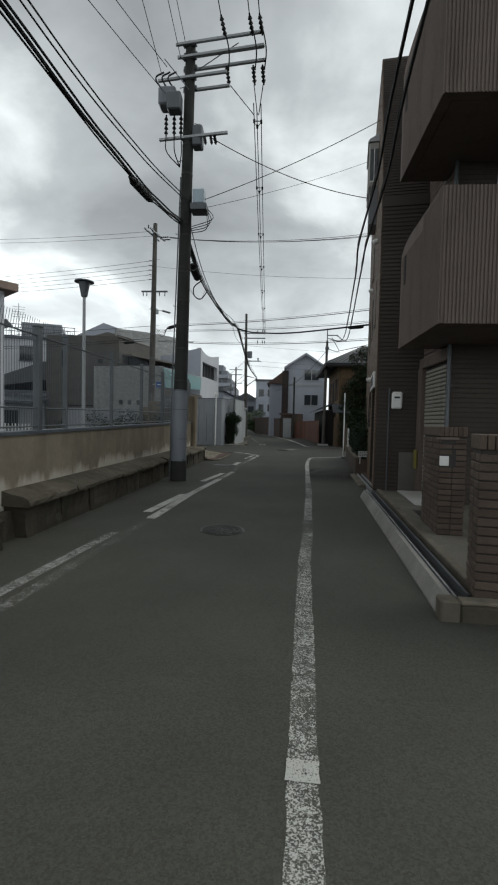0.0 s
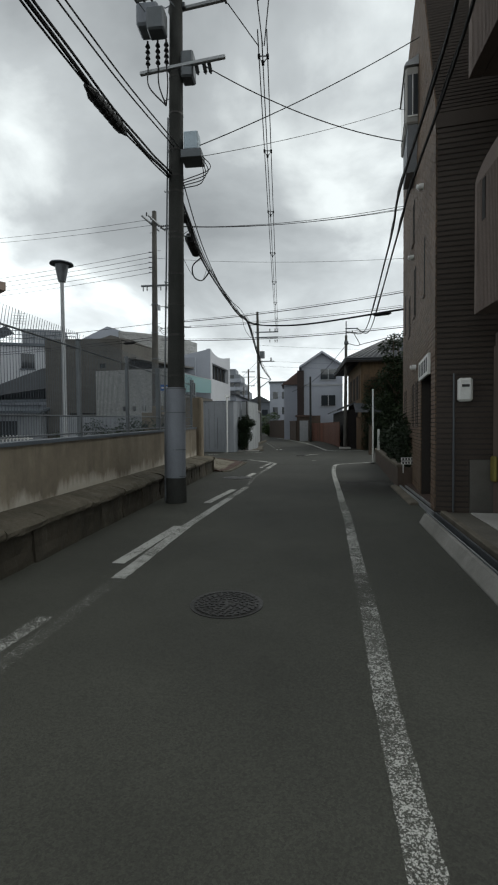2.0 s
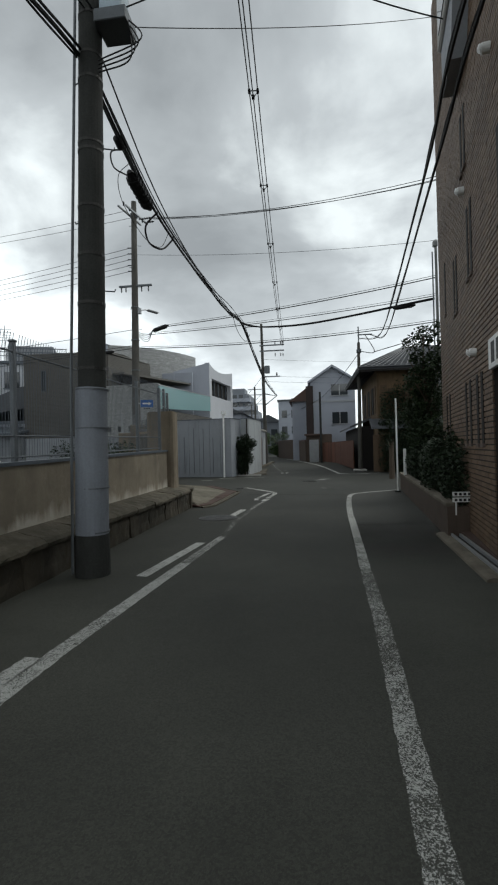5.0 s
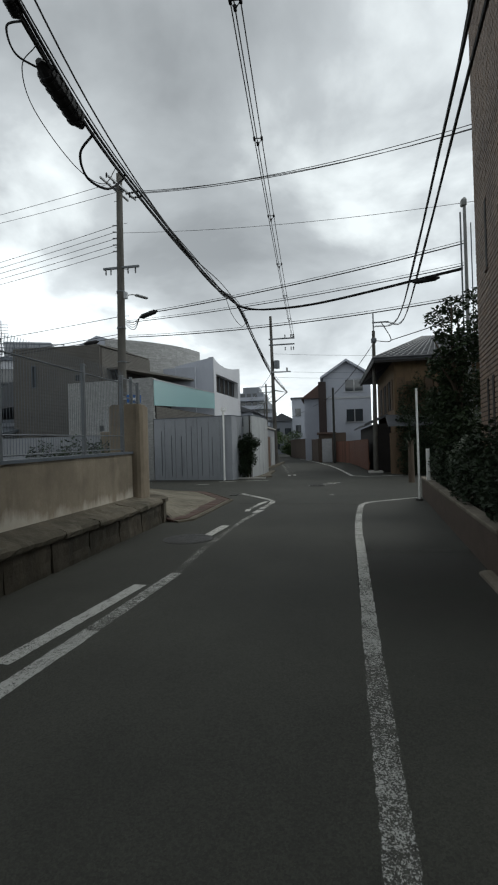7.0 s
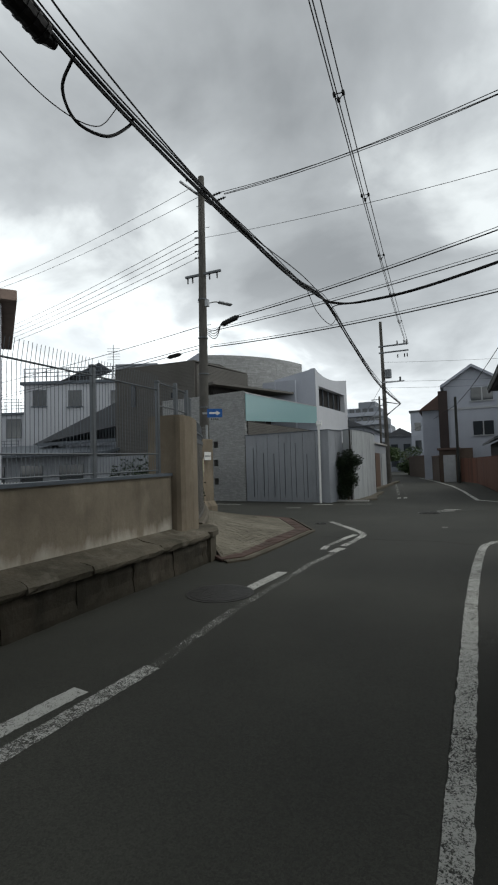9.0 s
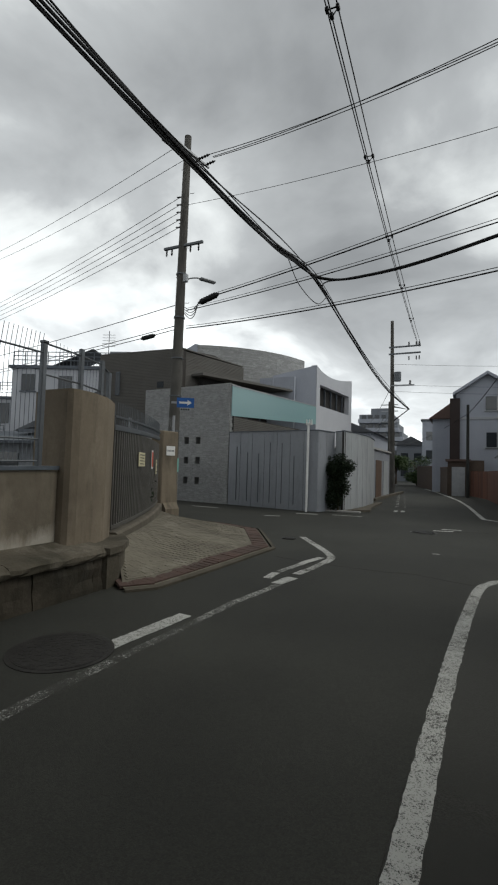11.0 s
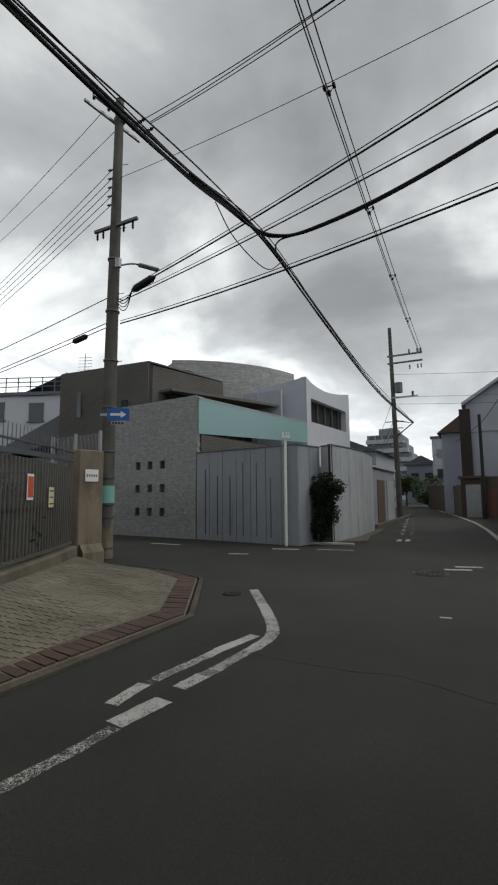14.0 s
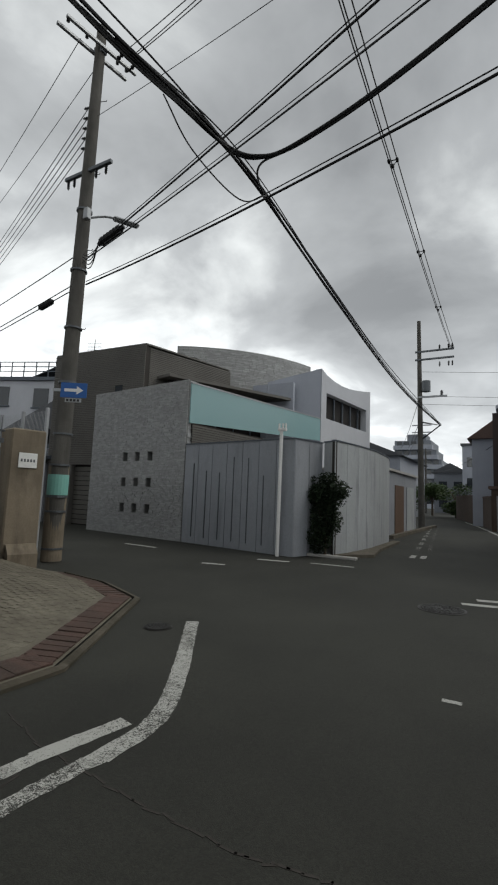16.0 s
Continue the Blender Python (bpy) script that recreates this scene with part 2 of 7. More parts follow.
BARK = mat("bark", (0.085, 0.065, 0.048), None, 0.9, 4, 40, 0.5)
BLUE = mat("sign_blue", (0.02, 0.10, 0.33), (0.02, 0.09, 0.28), 0.4, 3, 40, 0.0, amount=0.3)
SHUTTER = mat("pale_roller_shutter", (0.30, 0.285, 0.25), (0.20, 0.19, 0.165), 0.6, 2.0, 40, 0.1, amount=0.6, streak=0.4)
POST_GREY = mat("grey_pole_paint", (0.27, 0.275, 0.27), (0.16, 0.16, 0.155), 0.6, 3, 40, 0.1, amount=0.6, streak=0.3)
COVER_Y = mat("faded_yellow_plastic", (0.22, 0.19, 0.05), (0.12, 0.10, 0.03), 0.6, 3, 40, 0.1, amount=0.6)
SIGN_W = mat("sign_white", (0.75, 0.75, 0.73), (0.62, 0.62, 0.60), 0.45, 3, 40, 0.0, amount=0.4)
SIGN_Y = mat("sign_yellow", (0.60, 0.55, 0.36), (0.5, 0.46, 0.3), 0.5, 3, 40, 0.0, amount=0.3)
SIGN_R = mat("sign_red", (0.55, 0.09, 0.045), None, 0.5, 3, 40, 0.0, amount=0.3)
SIGN_K = mat("sign_ink", (0.03, 0.03, 0.03), None, 0.6, 3, 40, 0.0, amount=0.2)
BAND = mat("green_band", (0.20, 0.44, 0.38), (0.15, 0.34, 0.30), 0.5, 3, 40, 0.0, amount=0.4)
BOX_BLUE = mat("pale_blue_box", (0.42, 0.50, 0.56), (0.34, 0.40, 0.45), 0.5, 3, 40, 0.05, amount=0.4)
IRON = mat("cast_iron", (0.052, 0.05, 0.047), (0.022, 0.021, 0.02), 0.5, 7, 80, 0.4, 0.5, amount=0.9)
BRIGHT = mat("far_building", (0.20, 0.215, 0.24), (0.15, 0.16, 0.18), 0.85, 0.3, 5, 0.05, amount=0.4)


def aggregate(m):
    """Coarse stones in the asphalt; its tone drops from y 10.5 to 15.8."""
    t = m.node_tree
    b = t.nodes["Principled BSDF"]
    old = b.inputs["Base Color"].links[0].from_socket
    geo = t.nodes.new("ShaderNodeNewGeometry")
    vor = t.nodes.new("ShaderNodeTexVoronoi")
    vor.inputs["Scale"].default_value = 105.0
    t.links.new(geo.outputs["Position"], vor.inputs["Vector"])
    hsv = t.nodes.new("ShaderNodeSeparateColor")
    t.links.new(vor.outputs["Color"], hsv.inputs[0])
    mr = t.nodes.new("ShaderNodeMapRange")
    for k, v in (("From Min", 0.0), ("From Max", 1.0), ("To Min", 0.78), ("To Max", 1.24)):
        mr.inputs[k].default_value = v
    t.links.new(hsv.outputs[0], mr.inputs["Value"])
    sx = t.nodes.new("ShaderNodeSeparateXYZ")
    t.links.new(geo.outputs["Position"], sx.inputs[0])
    tone_y = t.nodes.new("ShaderNodeMapRange")
    tone_y.interpolation_type = "SMOOTHSTEP"
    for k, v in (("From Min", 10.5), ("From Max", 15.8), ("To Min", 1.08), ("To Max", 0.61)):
        tone_y.inputs[k].default_value = v
    t.links.new(sx.outputs["Y"], tone_y.inputs["Value"])
    # broad blotches, traffic-polished and oil-stained
    blot = t.nodes.new("ShaderNodeTexNoise")
    blot.inputs["Scale"].default_value, blot.inputs["Detail"].default_value, blot.inputs["Roughness"].default_value = 0.55, 5, 0.6
    t.links.new(geo.outputs["Position"], blot.inputs["Vector"])
    bl = t.nodes.new("ShaderNodeMapRange")
    for k, v in (("From Min", 0.32), ("From Max", 0.68), ("To Min", 0.8), ("To Max", 1.16)):
        bl.inputs[k].default_value = v
    t.links.new(blot.outputs["Fac"], bl.inputs["Value"])
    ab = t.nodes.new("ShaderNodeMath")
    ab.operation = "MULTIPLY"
    t.links.new(tone_y.outputs[0], ab.inputs[0])
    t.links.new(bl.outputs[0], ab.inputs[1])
    mul = t.nodes.new("ShaderNodeMath")
    mul.operation = "MULTIPLY"
    t.links.new(mr.outputs[0], mul.inputs[0])
    t.links.new(ab.outputs[0], mul.inputs[1])
    sc = t.nodes.new("ShaderNodeVectorMath")
    sc.operation = "SCALE"
    t.links.new(old, sc.inputs[0])
    t.links.new(mul.outputs[0], sc.inputs["Scale"])
    t.links.new(sc.outputs[0], b.inputs["Base Color"])


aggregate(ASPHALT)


def feather(m, y0, y1):
    """Fades the painted shade out towards its near end."""
    t = m.node_tree
    b = t.nodes["Principled BSDF"]
    geo = t.nodes.new("ShaderNodeNewGeometry")
    sx = t.nodes.new("ShaderNodeSeparateXYZ")
    t.links.new(geo.outputs["Position"], sx.inputs[0])
    r = t.nodes.new("ShaderNodeMapRange")
    r.interpolation_type = "SMOOTHSTEP"
    for k, v in (("From Min", y0), ("From Max", y1), ("To Min", 0.0), ("To Max", 1.0)):
        r.inputs[k].default_value = v
    t.links.new(sx.outputs["Y"], r.inputs["Value"])
    gone = t.nodes.new("ShaderNodeBsdfTransparent")
    x = t.nodes.new("ShaderNodeMixShader")
    t.links.new(r.outputs[0], x.inputs[0])
    t.links.new(gone.outputs[0], x.inputs[1])
    t.links.new(b.outputs[0], x.inputs[2])
    t.links.new(x.outputs[0], t.nodes["Material Output"].inputs["Surface"])


feather(ASPHALT_SHADED, 11.5, 17.0)


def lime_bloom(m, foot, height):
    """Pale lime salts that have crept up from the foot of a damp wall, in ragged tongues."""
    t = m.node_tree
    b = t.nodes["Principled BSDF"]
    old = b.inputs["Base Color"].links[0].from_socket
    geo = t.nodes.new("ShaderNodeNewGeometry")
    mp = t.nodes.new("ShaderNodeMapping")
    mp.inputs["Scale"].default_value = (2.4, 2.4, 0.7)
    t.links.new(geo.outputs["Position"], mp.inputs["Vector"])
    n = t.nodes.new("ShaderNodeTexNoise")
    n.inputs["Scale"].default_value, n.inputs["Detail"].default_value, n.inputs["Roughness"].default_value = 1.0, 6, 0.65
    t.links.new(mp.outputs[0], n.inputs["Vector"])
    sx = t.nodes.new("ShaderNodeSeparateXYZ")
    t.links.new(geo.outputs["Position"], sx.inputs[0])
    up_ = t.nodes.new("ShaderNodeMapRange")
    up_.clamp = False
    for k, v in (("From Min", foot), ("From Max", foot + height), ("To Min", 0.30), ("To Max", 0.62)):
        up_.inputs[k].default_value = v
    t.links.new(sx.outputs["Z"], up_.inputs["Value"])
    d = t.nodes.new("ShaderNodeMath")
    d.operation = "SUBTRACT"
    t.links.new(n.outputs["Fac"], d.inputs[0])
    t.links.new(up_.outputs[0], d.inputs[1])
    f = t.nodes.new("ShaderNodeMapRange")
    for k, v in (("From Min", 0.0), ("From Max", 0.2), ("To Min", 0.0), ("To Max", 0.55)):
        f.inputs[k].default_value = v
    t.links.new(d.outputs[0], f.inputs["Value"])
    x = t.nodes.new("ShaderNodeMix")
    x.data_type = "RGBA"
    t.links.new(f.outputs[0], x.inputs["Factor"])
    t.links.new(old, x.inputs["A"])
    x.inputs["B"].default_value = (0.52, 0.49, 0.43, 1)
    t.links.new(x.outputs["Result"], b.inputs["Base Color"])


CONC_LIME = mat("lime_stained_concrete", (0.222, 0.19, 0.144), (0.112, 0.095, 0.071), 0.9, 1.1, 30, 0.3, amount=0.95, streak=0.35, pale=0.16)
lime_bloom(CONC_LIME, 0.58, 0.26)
LEDGE = mat("mossy_ledge_stone", (0.118, 0.102, 0.077), (0.034, 0.031, 0.02), 0.94, 1.5, 24, 0.8, amount=1.0, pale=0.3, rand=0.4)


def paint_mat(name, wear, scale=9.0):
    """Road paint worn through to the asphalt below."""
    m = bpy.data.materials.new(name)
    m.use_nodes = True
    t = m.node_tree
    b = t.nodes["Principled BSDF"]
    b.inputs["Roughness"].default_value = 0.8
    co = t.nodes.new("ShaderNodeNewGeometry")
    vals = []
    for s, d in ((scale, 5), (120.0, 2), (0.9, 3), (32.0, 4)):
        n = t.nodes.new("ShaderNodeTexNoise")
        n.inputs["Scale"].default_value, n.inputs["Detail"].default_value, n.inputs["Roughness"].default_value = s, d, 0.7
        t.links.new(co.outputs["Position"], n.inputs["Vector"])
        vals.append(n.outputs["Fac"])

    def math_node(op, a, c):
        x = t.nodes.new("ShaderNodeMath")
        x.operation = op
        for i, v in enumerate((a, c)):
            if isinstance(v, (int, float)):
                x.inputs[i].default_value = v
            else:
                t.links.new(v, x.inputs[i])
        return x.outputs[0]
    f = math_node("ADD", math_node("MULTIPLY", vals[0], 0.17), math_node("MULTIPLY", vals[1], 0.45))
    f = math_node("ADD", f, math_node("MULTIPLY", vals[2], 0.2))
    f = math_node("ADD", f, math_node("MULTIPLY", vals[3], 0.18))
    r = t.nodes.new("ShaderNodeMapRange")
    r.inputs["From Min"].default_value, r.inputs["From Max"].default_value = wear - 0.045, wear + 0.045
    t.links.new(f, r.inputs["Value"])
    b.inputs["Base Color"].default_value = (0.36, 0.36, 0.335, 1)
    gone = t.nodes.new("ShaderNodeBsdfTransparent")
    x = t.nodes.new("ShaderNodeMixShader")
    t.links.new(r.outputs[0], x.inputs[0])
    t.links.new(gone.outputs[0], x.inputs[1])
    t.links.new(b.outputs[0], x.inputs[2])
    t.links.new(x.outputs[0], t.nodes["Material Output"].inputs["Surface"])
    return m


PAINT = paint_mat("road_paint", 0.445)
PAINT_MID = paint_mat("road_paint_rubbed", 0.472)
PAINT_WORN = paint_mat("road_paint_worn", 0.515)
PAINT_GONE = paint_mat("road_paint_faded", 0.56)

glass = bpy.data.materials.new("frosted_green_glass")
glass.use_nodes = True
gb = glass.node_tree.nodes["Principled BSDF"]
gb.inputs["Base Color"].default_value = (0.29, 0.47, 0.48, 1)
gb.inputs["Roughness"].default_value = 0.25
gb.inputs["Transmission Weight"].default_value = 0.25
GLASS = glass
wg = bpy.data.materials.new("window_glass")
wg.use_nodes = True
gb = wg.node_tree.nodes["Principled BSDF"]
gb.inputs["Base Color"].default_value = (0.03, 0.035, 0.04, 1)
gb.inputs["Roughness"].default_value = 0.06
WINDOW = wg


# ---- mesh helpers ----
def thing(name, m=None, label="", category="", group="", kind=""):
    ob = new(name)
    ob.empty_display_size = 0.2
    ob.matrix_world = m or Matrix()
    return tagged(ob, label, category, group, kind)


def part(name, bm, material, parent=None, label="", m=None, smooth=False):
    me = bpy.data.meshes.new(name)
    bmesh.ops.recalc_face_normals(bm, faces=bm.faces)
    bm.to_mesh(me)
    bm.free()
    me.materials.append(material)
    if smooth:
        for p in me.polygons:
            p.use_smooth = True
    ob = new(name, me)
    if m:
        ob.matrix_basis = m
    if parent:
        ob.parent = parent
    return tagged(ob, label)


def piece(name, me, parent, m):
    """One more object on a shared mesh."""
    ob = new(name, me)
    ob.parent = parent
    ob.matrix_basis = m
    return ob


def shared(name, bm, material):
    me = bpy.data.meshes.new(name)
    bmesh.ops.recalc_face_normals(bm, faces=bm.faces)
    bm.to_mesh(me)
    bm.free()
    me.materials.append(material)
    return me


def box(bm, x0, y0, z0, x1, y1, z1, bevel=0.0, m=None):
    mm = Matrix.Translation(((x0 + x1) / 2, (y0 + y1) / 2, (z0 + z1) / 2)) @ Matrix.Diagonal((abs(x1 - x0), abs(y1 - y0), abs(z1 - z0), 1))
    r = bmesh.ops.create_cube(bm, size=1, matrix=(m or Matrix()) @ mm)
    if bevel:
        es = list({ed for v in r["verts"] for ed in v.link_edges})
        bmesh.ops.bevel(bm, geom=es, offset=bevel, segments=1, affect="EDGES")
    return bm


def fresh(*a, **k):
    bm = bmesh.new()
    return box(bm, *a, **k) if a else bm


def boxes(name, rows, material, parent=None, label=""):
    """Many small blocks in one mesh: rows of frame, x0, y0, z0, x1, y1, z1."""
    verts, faces = [], []
    for m, x0, y0, z0, x1, y1, z1 in rows:
        i = len(verts)
        verts += [m @ Vector(c) for c in ((x0, y0, z0), (x1, y0, z0), (x1, y1, z0), (x0, y1, z0), (x0, y0, z1), (x1, y0, z1), (x1, y1, z1), (x0, y1, z1))]
        faces += [(i, i + 3, i + 2, i + 1), (i + 4, i + 5, i + 6, i + 7), (i, i + 1, i + 5, i + 4), (i + 1, i + 2, i + 6, i + 5), (i + 2, i + 3, i + 7, i + 6), (i + 3, i, i + 4, i + 7)]
    me = bpy.data.meshes.new(name)
    me.from_pydata(verts, [], faces)
    me.materials.append(material)
    ob = new(name, me)
    ob.parent = parent
    return tagged(ob, label)


def cyl(bm, p, q, r0, r1=None, seg=12, caps=True):
    p, q = Vector(p), Vector(q)
    m = Matrix.Translation((p + q) / 2) @ (q - p).to_track_quat("Z", "Y").to_matrix().to_4x4()
    bmesh.ops.create_cone(bm, cap_ends=caps, segments=seg, radius1=r0, radius2=r0 if r1 is None else r1, depth=(q - p).length, matrix=m)
    return bm


def tube(bm, pts, r, seg=6):
    pts = [Vector(p) for p in pts]
    rings = []
    for i, p in enumerate(pts):
        d = (pts[min(i + 1, len(pts) - 1)] - pts[max(i - 1, 0)]).normalized()
        a = d.orthogonal() if abs(d.z) > 0.95 else d.cross(Vector((0, 0, 1)))
        a.normalize()
        b = d.cross(a)
        rings.append([bm.verts.new(p + r * (math.cos(6.2832 * k / seg) * a + math.sin(6.2832 * k / seg) * b)) for k in range(seg)])
    for u, v in zip(rings, rings[1:]):
        for k in range(seg):
            bm.faces.new((u[k], u[(k + 1) % seg], v[(k + 1) % seg], v[k]))
    return bm


def prism(bm, poly, z0, z1, axis="z", m=None):
    """Extrudes a polygon; axis x: poly is (y, z) and z0, z1 are x; axis y: poly is (x, z)."""
    f = {"z": lambda a, b, c: (a, b, c), "x": lambda a, b, c: (c, a, b), "y": lambda a, b, c: (a, c, b)}[axis]
    mm = m or Matrix()
    lo = [bm.verts.new(mm @ Vector(f(a, b, z0))) for a, b in poly]
    hi = [bm.verts.new(mm @ Vector(f(a, b, z1))) for a, b in poly]
    bm.faces.new(lo), bm.faces.new(hi)
    for i in range(len(poly)):
        j = (i + 1) % len(poly)
        bm.faces.new((lo[i], lo[j], hi[j], hi[i]))
    return bm


def sweep(bm, path, prof, closed_ends=True):
    """Carries a profile of (offset to the right, height) along a ground path of (x, y[, dz])."""
    P = [Vector((*p[:2], 0)) for p in path]
    rings = []
    for i, p in enumerate(P):
        d = (P[min(i + 1, len(P) - 1)] - P[max(i - 1, 0)]).normalized()
        n = Vector((d.y, -d.x, 0))
        dz = path[i][2] if len(path[i]) > 2 else 0
        rings.append([bm.verts.new(p + n * a + Vector((0, 0, b + dz))) for a, b in prof])
    k = len(prof)
    for u, v in zip(rings, rings[1:]):
        for i in range(k):
            bm.faces.new((u[i], u[(i + 1) % k], v[(i + 1) % k], v[i]))
    if closed_ends:
        bm.faces.new(rings[0]), bm.faces.new(rings[-1])
    return bm


def between(p, q, width_matrix_z=0.0):
    """Local frame with x along p to q on the ground and y to the left of it."""
    a = math.atan2(q[1] - p[1], q[0] - p[0])
    return Matrix.Translation((p[0], p[1], width_matrix_z)) @ Matrix.Rotation(a, 4, "Z")


def bend(pts, n=8):
    """Smooth curve through points (Catmull-Rom)."""
    P = [Vector(p) for p in pts]
    P = [2 * P[0] - P[1]] + P + [2 * P[-1] - P[-2]]
    res = []
    for a, b, c, d in zip(P, P[1:], P[2:], P[3:]):
        for i in range(n):
            t = i / n
            res.append(0.5 * (2 * b + (c - a) * t + (2 * a - 5 * b + 4 * c - d) * t * t + (3 * b - a - 3 * c + d) * t ** 3))
    return res + [P[-2]]


def sag(p, q, s, n=16):
    p, q = Vector(p), Vector(q)
    return [p.lerp(q, i / n) - Vector((0, 0, 4 * s * (i / n) * (1 - i / n))) for i in range(n + 1)]


def arc(c, r, a0, a1, n):
    return [(c[0] + r * math.cos(radians(a0 + (a1 - a0) * i / n)), c[1] + r * math.sin(radians(a0 + (a1 - a0) * i / n))) for i in range(n + 1)]


# ---- ground and road ----
bm = fresh()
bmesh.ops.create_grid(bm, x_segments=24, y_segments=24, size=900)
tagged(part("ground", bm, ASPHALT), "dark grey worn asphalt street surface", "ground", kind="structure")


fray = random.Random(77)


def strip(path, w=0.15, material=PAINT, z=0.004, label="worn white painted road line on asphalt", name="road_line"):
    """A thin coat of paint with frayed edges."""
    pts = [Vector((p[0], p[1], z)) for p in path]
    line = []
    for a, b in zip(pts, pts[1:]):
        n = max(1, min(60, int((b - a).length / 0.045)))
        line += [a.lerp(b, i / n) for i in range(n)]
    line.append(pts[-1])
    bm, last = fresh(), None
    for i, p in enumerate(line):
        d = (line[min(i + 1, len(line) - 1)] - line[max(i - 1, 0)]).normalized()
        n = Vector((-d.y, d.x, 0))
        pair = [bm.verts.new(p + n * (s * w / 2 + fray.uniform(-0.006, 0.006))) for s in (1, -1)]
        if last:
            bm.faces.new((last[0], last[1], pair[1], pair[0]))
        last = pair
    return tagged(part(name, bm, material), label, "road marking", "road markings", "structure")


strip([(0.02, -1.2), (0.12, 1.85), (0.13, 2.05), (0.27, 5.0), (0.38, 6.4)], 0.135, PAINT_WORN)
strip([(0.12, 1.9), (0.127, 2.03)], 0.14, PAINT, 0.006, "short solid white paint patch on asphalt")
strip([(0.38, 6.42), (0.43, 7.3)], 0.14, PAINT_GONE)
strip([(0.43, 7.3), (0.51, 8.62), (0.61, 10.2), (0.68, 12.0)], 0.13, PAINT_WORN)
strip([tuple(p[:2]) for p in bend([(0.68, 12.0, 0), (0.75, 13.5, 0), (0.82, 15.0, 0), (0.885, 16.5, 0), (0.945, 17.5, 0), (1.05, 18.9, 0), (1.2, 20.3, 0), (1.35, 20.75, 0), (1.58, 21.05, 0), (2.95, 22.0, 0)], 6)], 0.128, PAINT_MID)
strip([(-2.42, 3.2), (-2.2, 6.0)], 0.13, PAINT_WORN)
strip([(-2.17, 3.4), (-1.98, 6.9)], 0.13, PAINT_GONE)
strip([(-1.98, 6.95), (-1.87, 9.5), (-1.62, 12.2)], 0.15, PAINT_MID)
strip([(-1.62, 12.2), (-1.46, 14.0)], 0.14, PAINT_WORN)
strip([(-1.46, 14.0), (-1.47, 14.5)], 0.10, PAINT_GONE)
strip([(-1.47, 14.5), (-1.49, 15.6)], 0.11, PAINT_GONE)
strip([(-1.49, 15.6), (-1.45, 16.15)], 0.11, PAINT_GONE)
strip([(-1.45, 16.2), (-1.39, 17.3)], 0.10, PAINT_GONE)
strip([(-1.39, 17.3), (-1.36, 18.1), (-1.26, 18.75), (-1.235, 19.1)], 0.10, PAINT_WORN)
strip([(-1.22, 19.8), (-1.19, 20.1)], 0.14, PAINT_MID)
strip([(-1.16, 20.25), (-1.12, 20.85)], 0.12, PAINT_WORN)
strip([tuple(p[:2]) for p in bend([(-1.1, 20.9, 0), (-1.13, 21.4, 0), (-1.45, 22.05, 0), (-2.37, 23.5, 0)], 6)], 0.145, PAINT_MID)
for a, b, w in (((-2.18, 7.45), (-2.0, 9.4), 0.15), ((-1.98, 11.55), (-1.72, 13.5), 0.15), ((-1.73, 15.95), (-1.59, 17.4), 0.16), ((-1.27, 19.13), (-1.2, 19.58), 0.17), ((-1.5, 19.35), (-1.52, 19.75), 0.12), ((-1.4, 20.7), (-1.28, 21.3), 0.13)):
    strip([a, b], w, PAINT, label="short white painted road dash on asphalt")
strip([(-1.5, 19.85), (-1.4, 20.6)], 0.11, PAINT_WORN)
strip([(-1.515, 19.7), (-1.5, 19.9)], 0.10, PAINT_GONE, 0.003)
strip([(-1.41, 20.5), (-1.395, 20.75)], 0.11, PAINT_MID, 0.003)
strip([(-1.19, 20.05), (-1.155, 20.3)], 0.13, PAINT_WORN, 0.003)
strip([(-1.125, 20.8), (-1.1, 20.95)], 0.13, PAINT_MID, 0.003)
for x, y, dx, dy, w in ((-1.5, 32.2, -0.06, 0.7, 0.15), (-1.24, 32.3, -0.06, 0.7, 0.15), (0.4, 27.25, 0.5, 0.12, 0.16), (0.22, 26.8, 0.5, 0.12, 0.16), (0.44, 22.9, 0.14, 0.0, 0.06), (-5.0, 27.4, 0.5, 0.15, 0.14), (-4.4, 28.85, 0.75, 0.15, 0.16), (-8.7, 28.9, 1.2, -0.1, 0.14), (-3.2, 29.2, 1.0, 0.1, 0.1)):
    strip([(x, y), (x + dx, y + dy)], w, PAINT, label="small white road mark at the crossing")
for i in range(7):
    y = 34.5 + i * 2.1
    strip([(-1.75 - 0.12 * (y - 34.5), y), (-1.75 - 0.12 * (y - 33.4), y + 1.1)], 0.15, PAINT_WORN, label="short white painted road dash on asphalt")
strip([(-1.4, 34.5), (-2.0, 39.5), (-2.9, 47)], 0.11, PAINT_GONE)
strip([(3.9, 31.2), (2.2, 30.7), (1.55, 31.4), (1.1, 38), (0.6, 43), (-0.4, 49.5), (-1.35, 55), (-2.7, 62)], 0.16, PAINT)
# thin sheet painting the shade right of the line
bm = prism(fresh(), [(0.56, 9.5), (0.62, 12.0), (0.70, 14.0), (0.79, 16.0), (0.97, 18.9), (1.1, 20.2), (1.4, 20.9), (2.9, 21.9), (2.9, 20.5), (2.1, 13.0), (2.1, 9.5)], 0.001, 0.003)
tagged(part("asphalt_patch", bm, ASPHALT_SHADED), "darker strip of shade on the asphalt beside the road line", "asphalt patch", kind="structure")


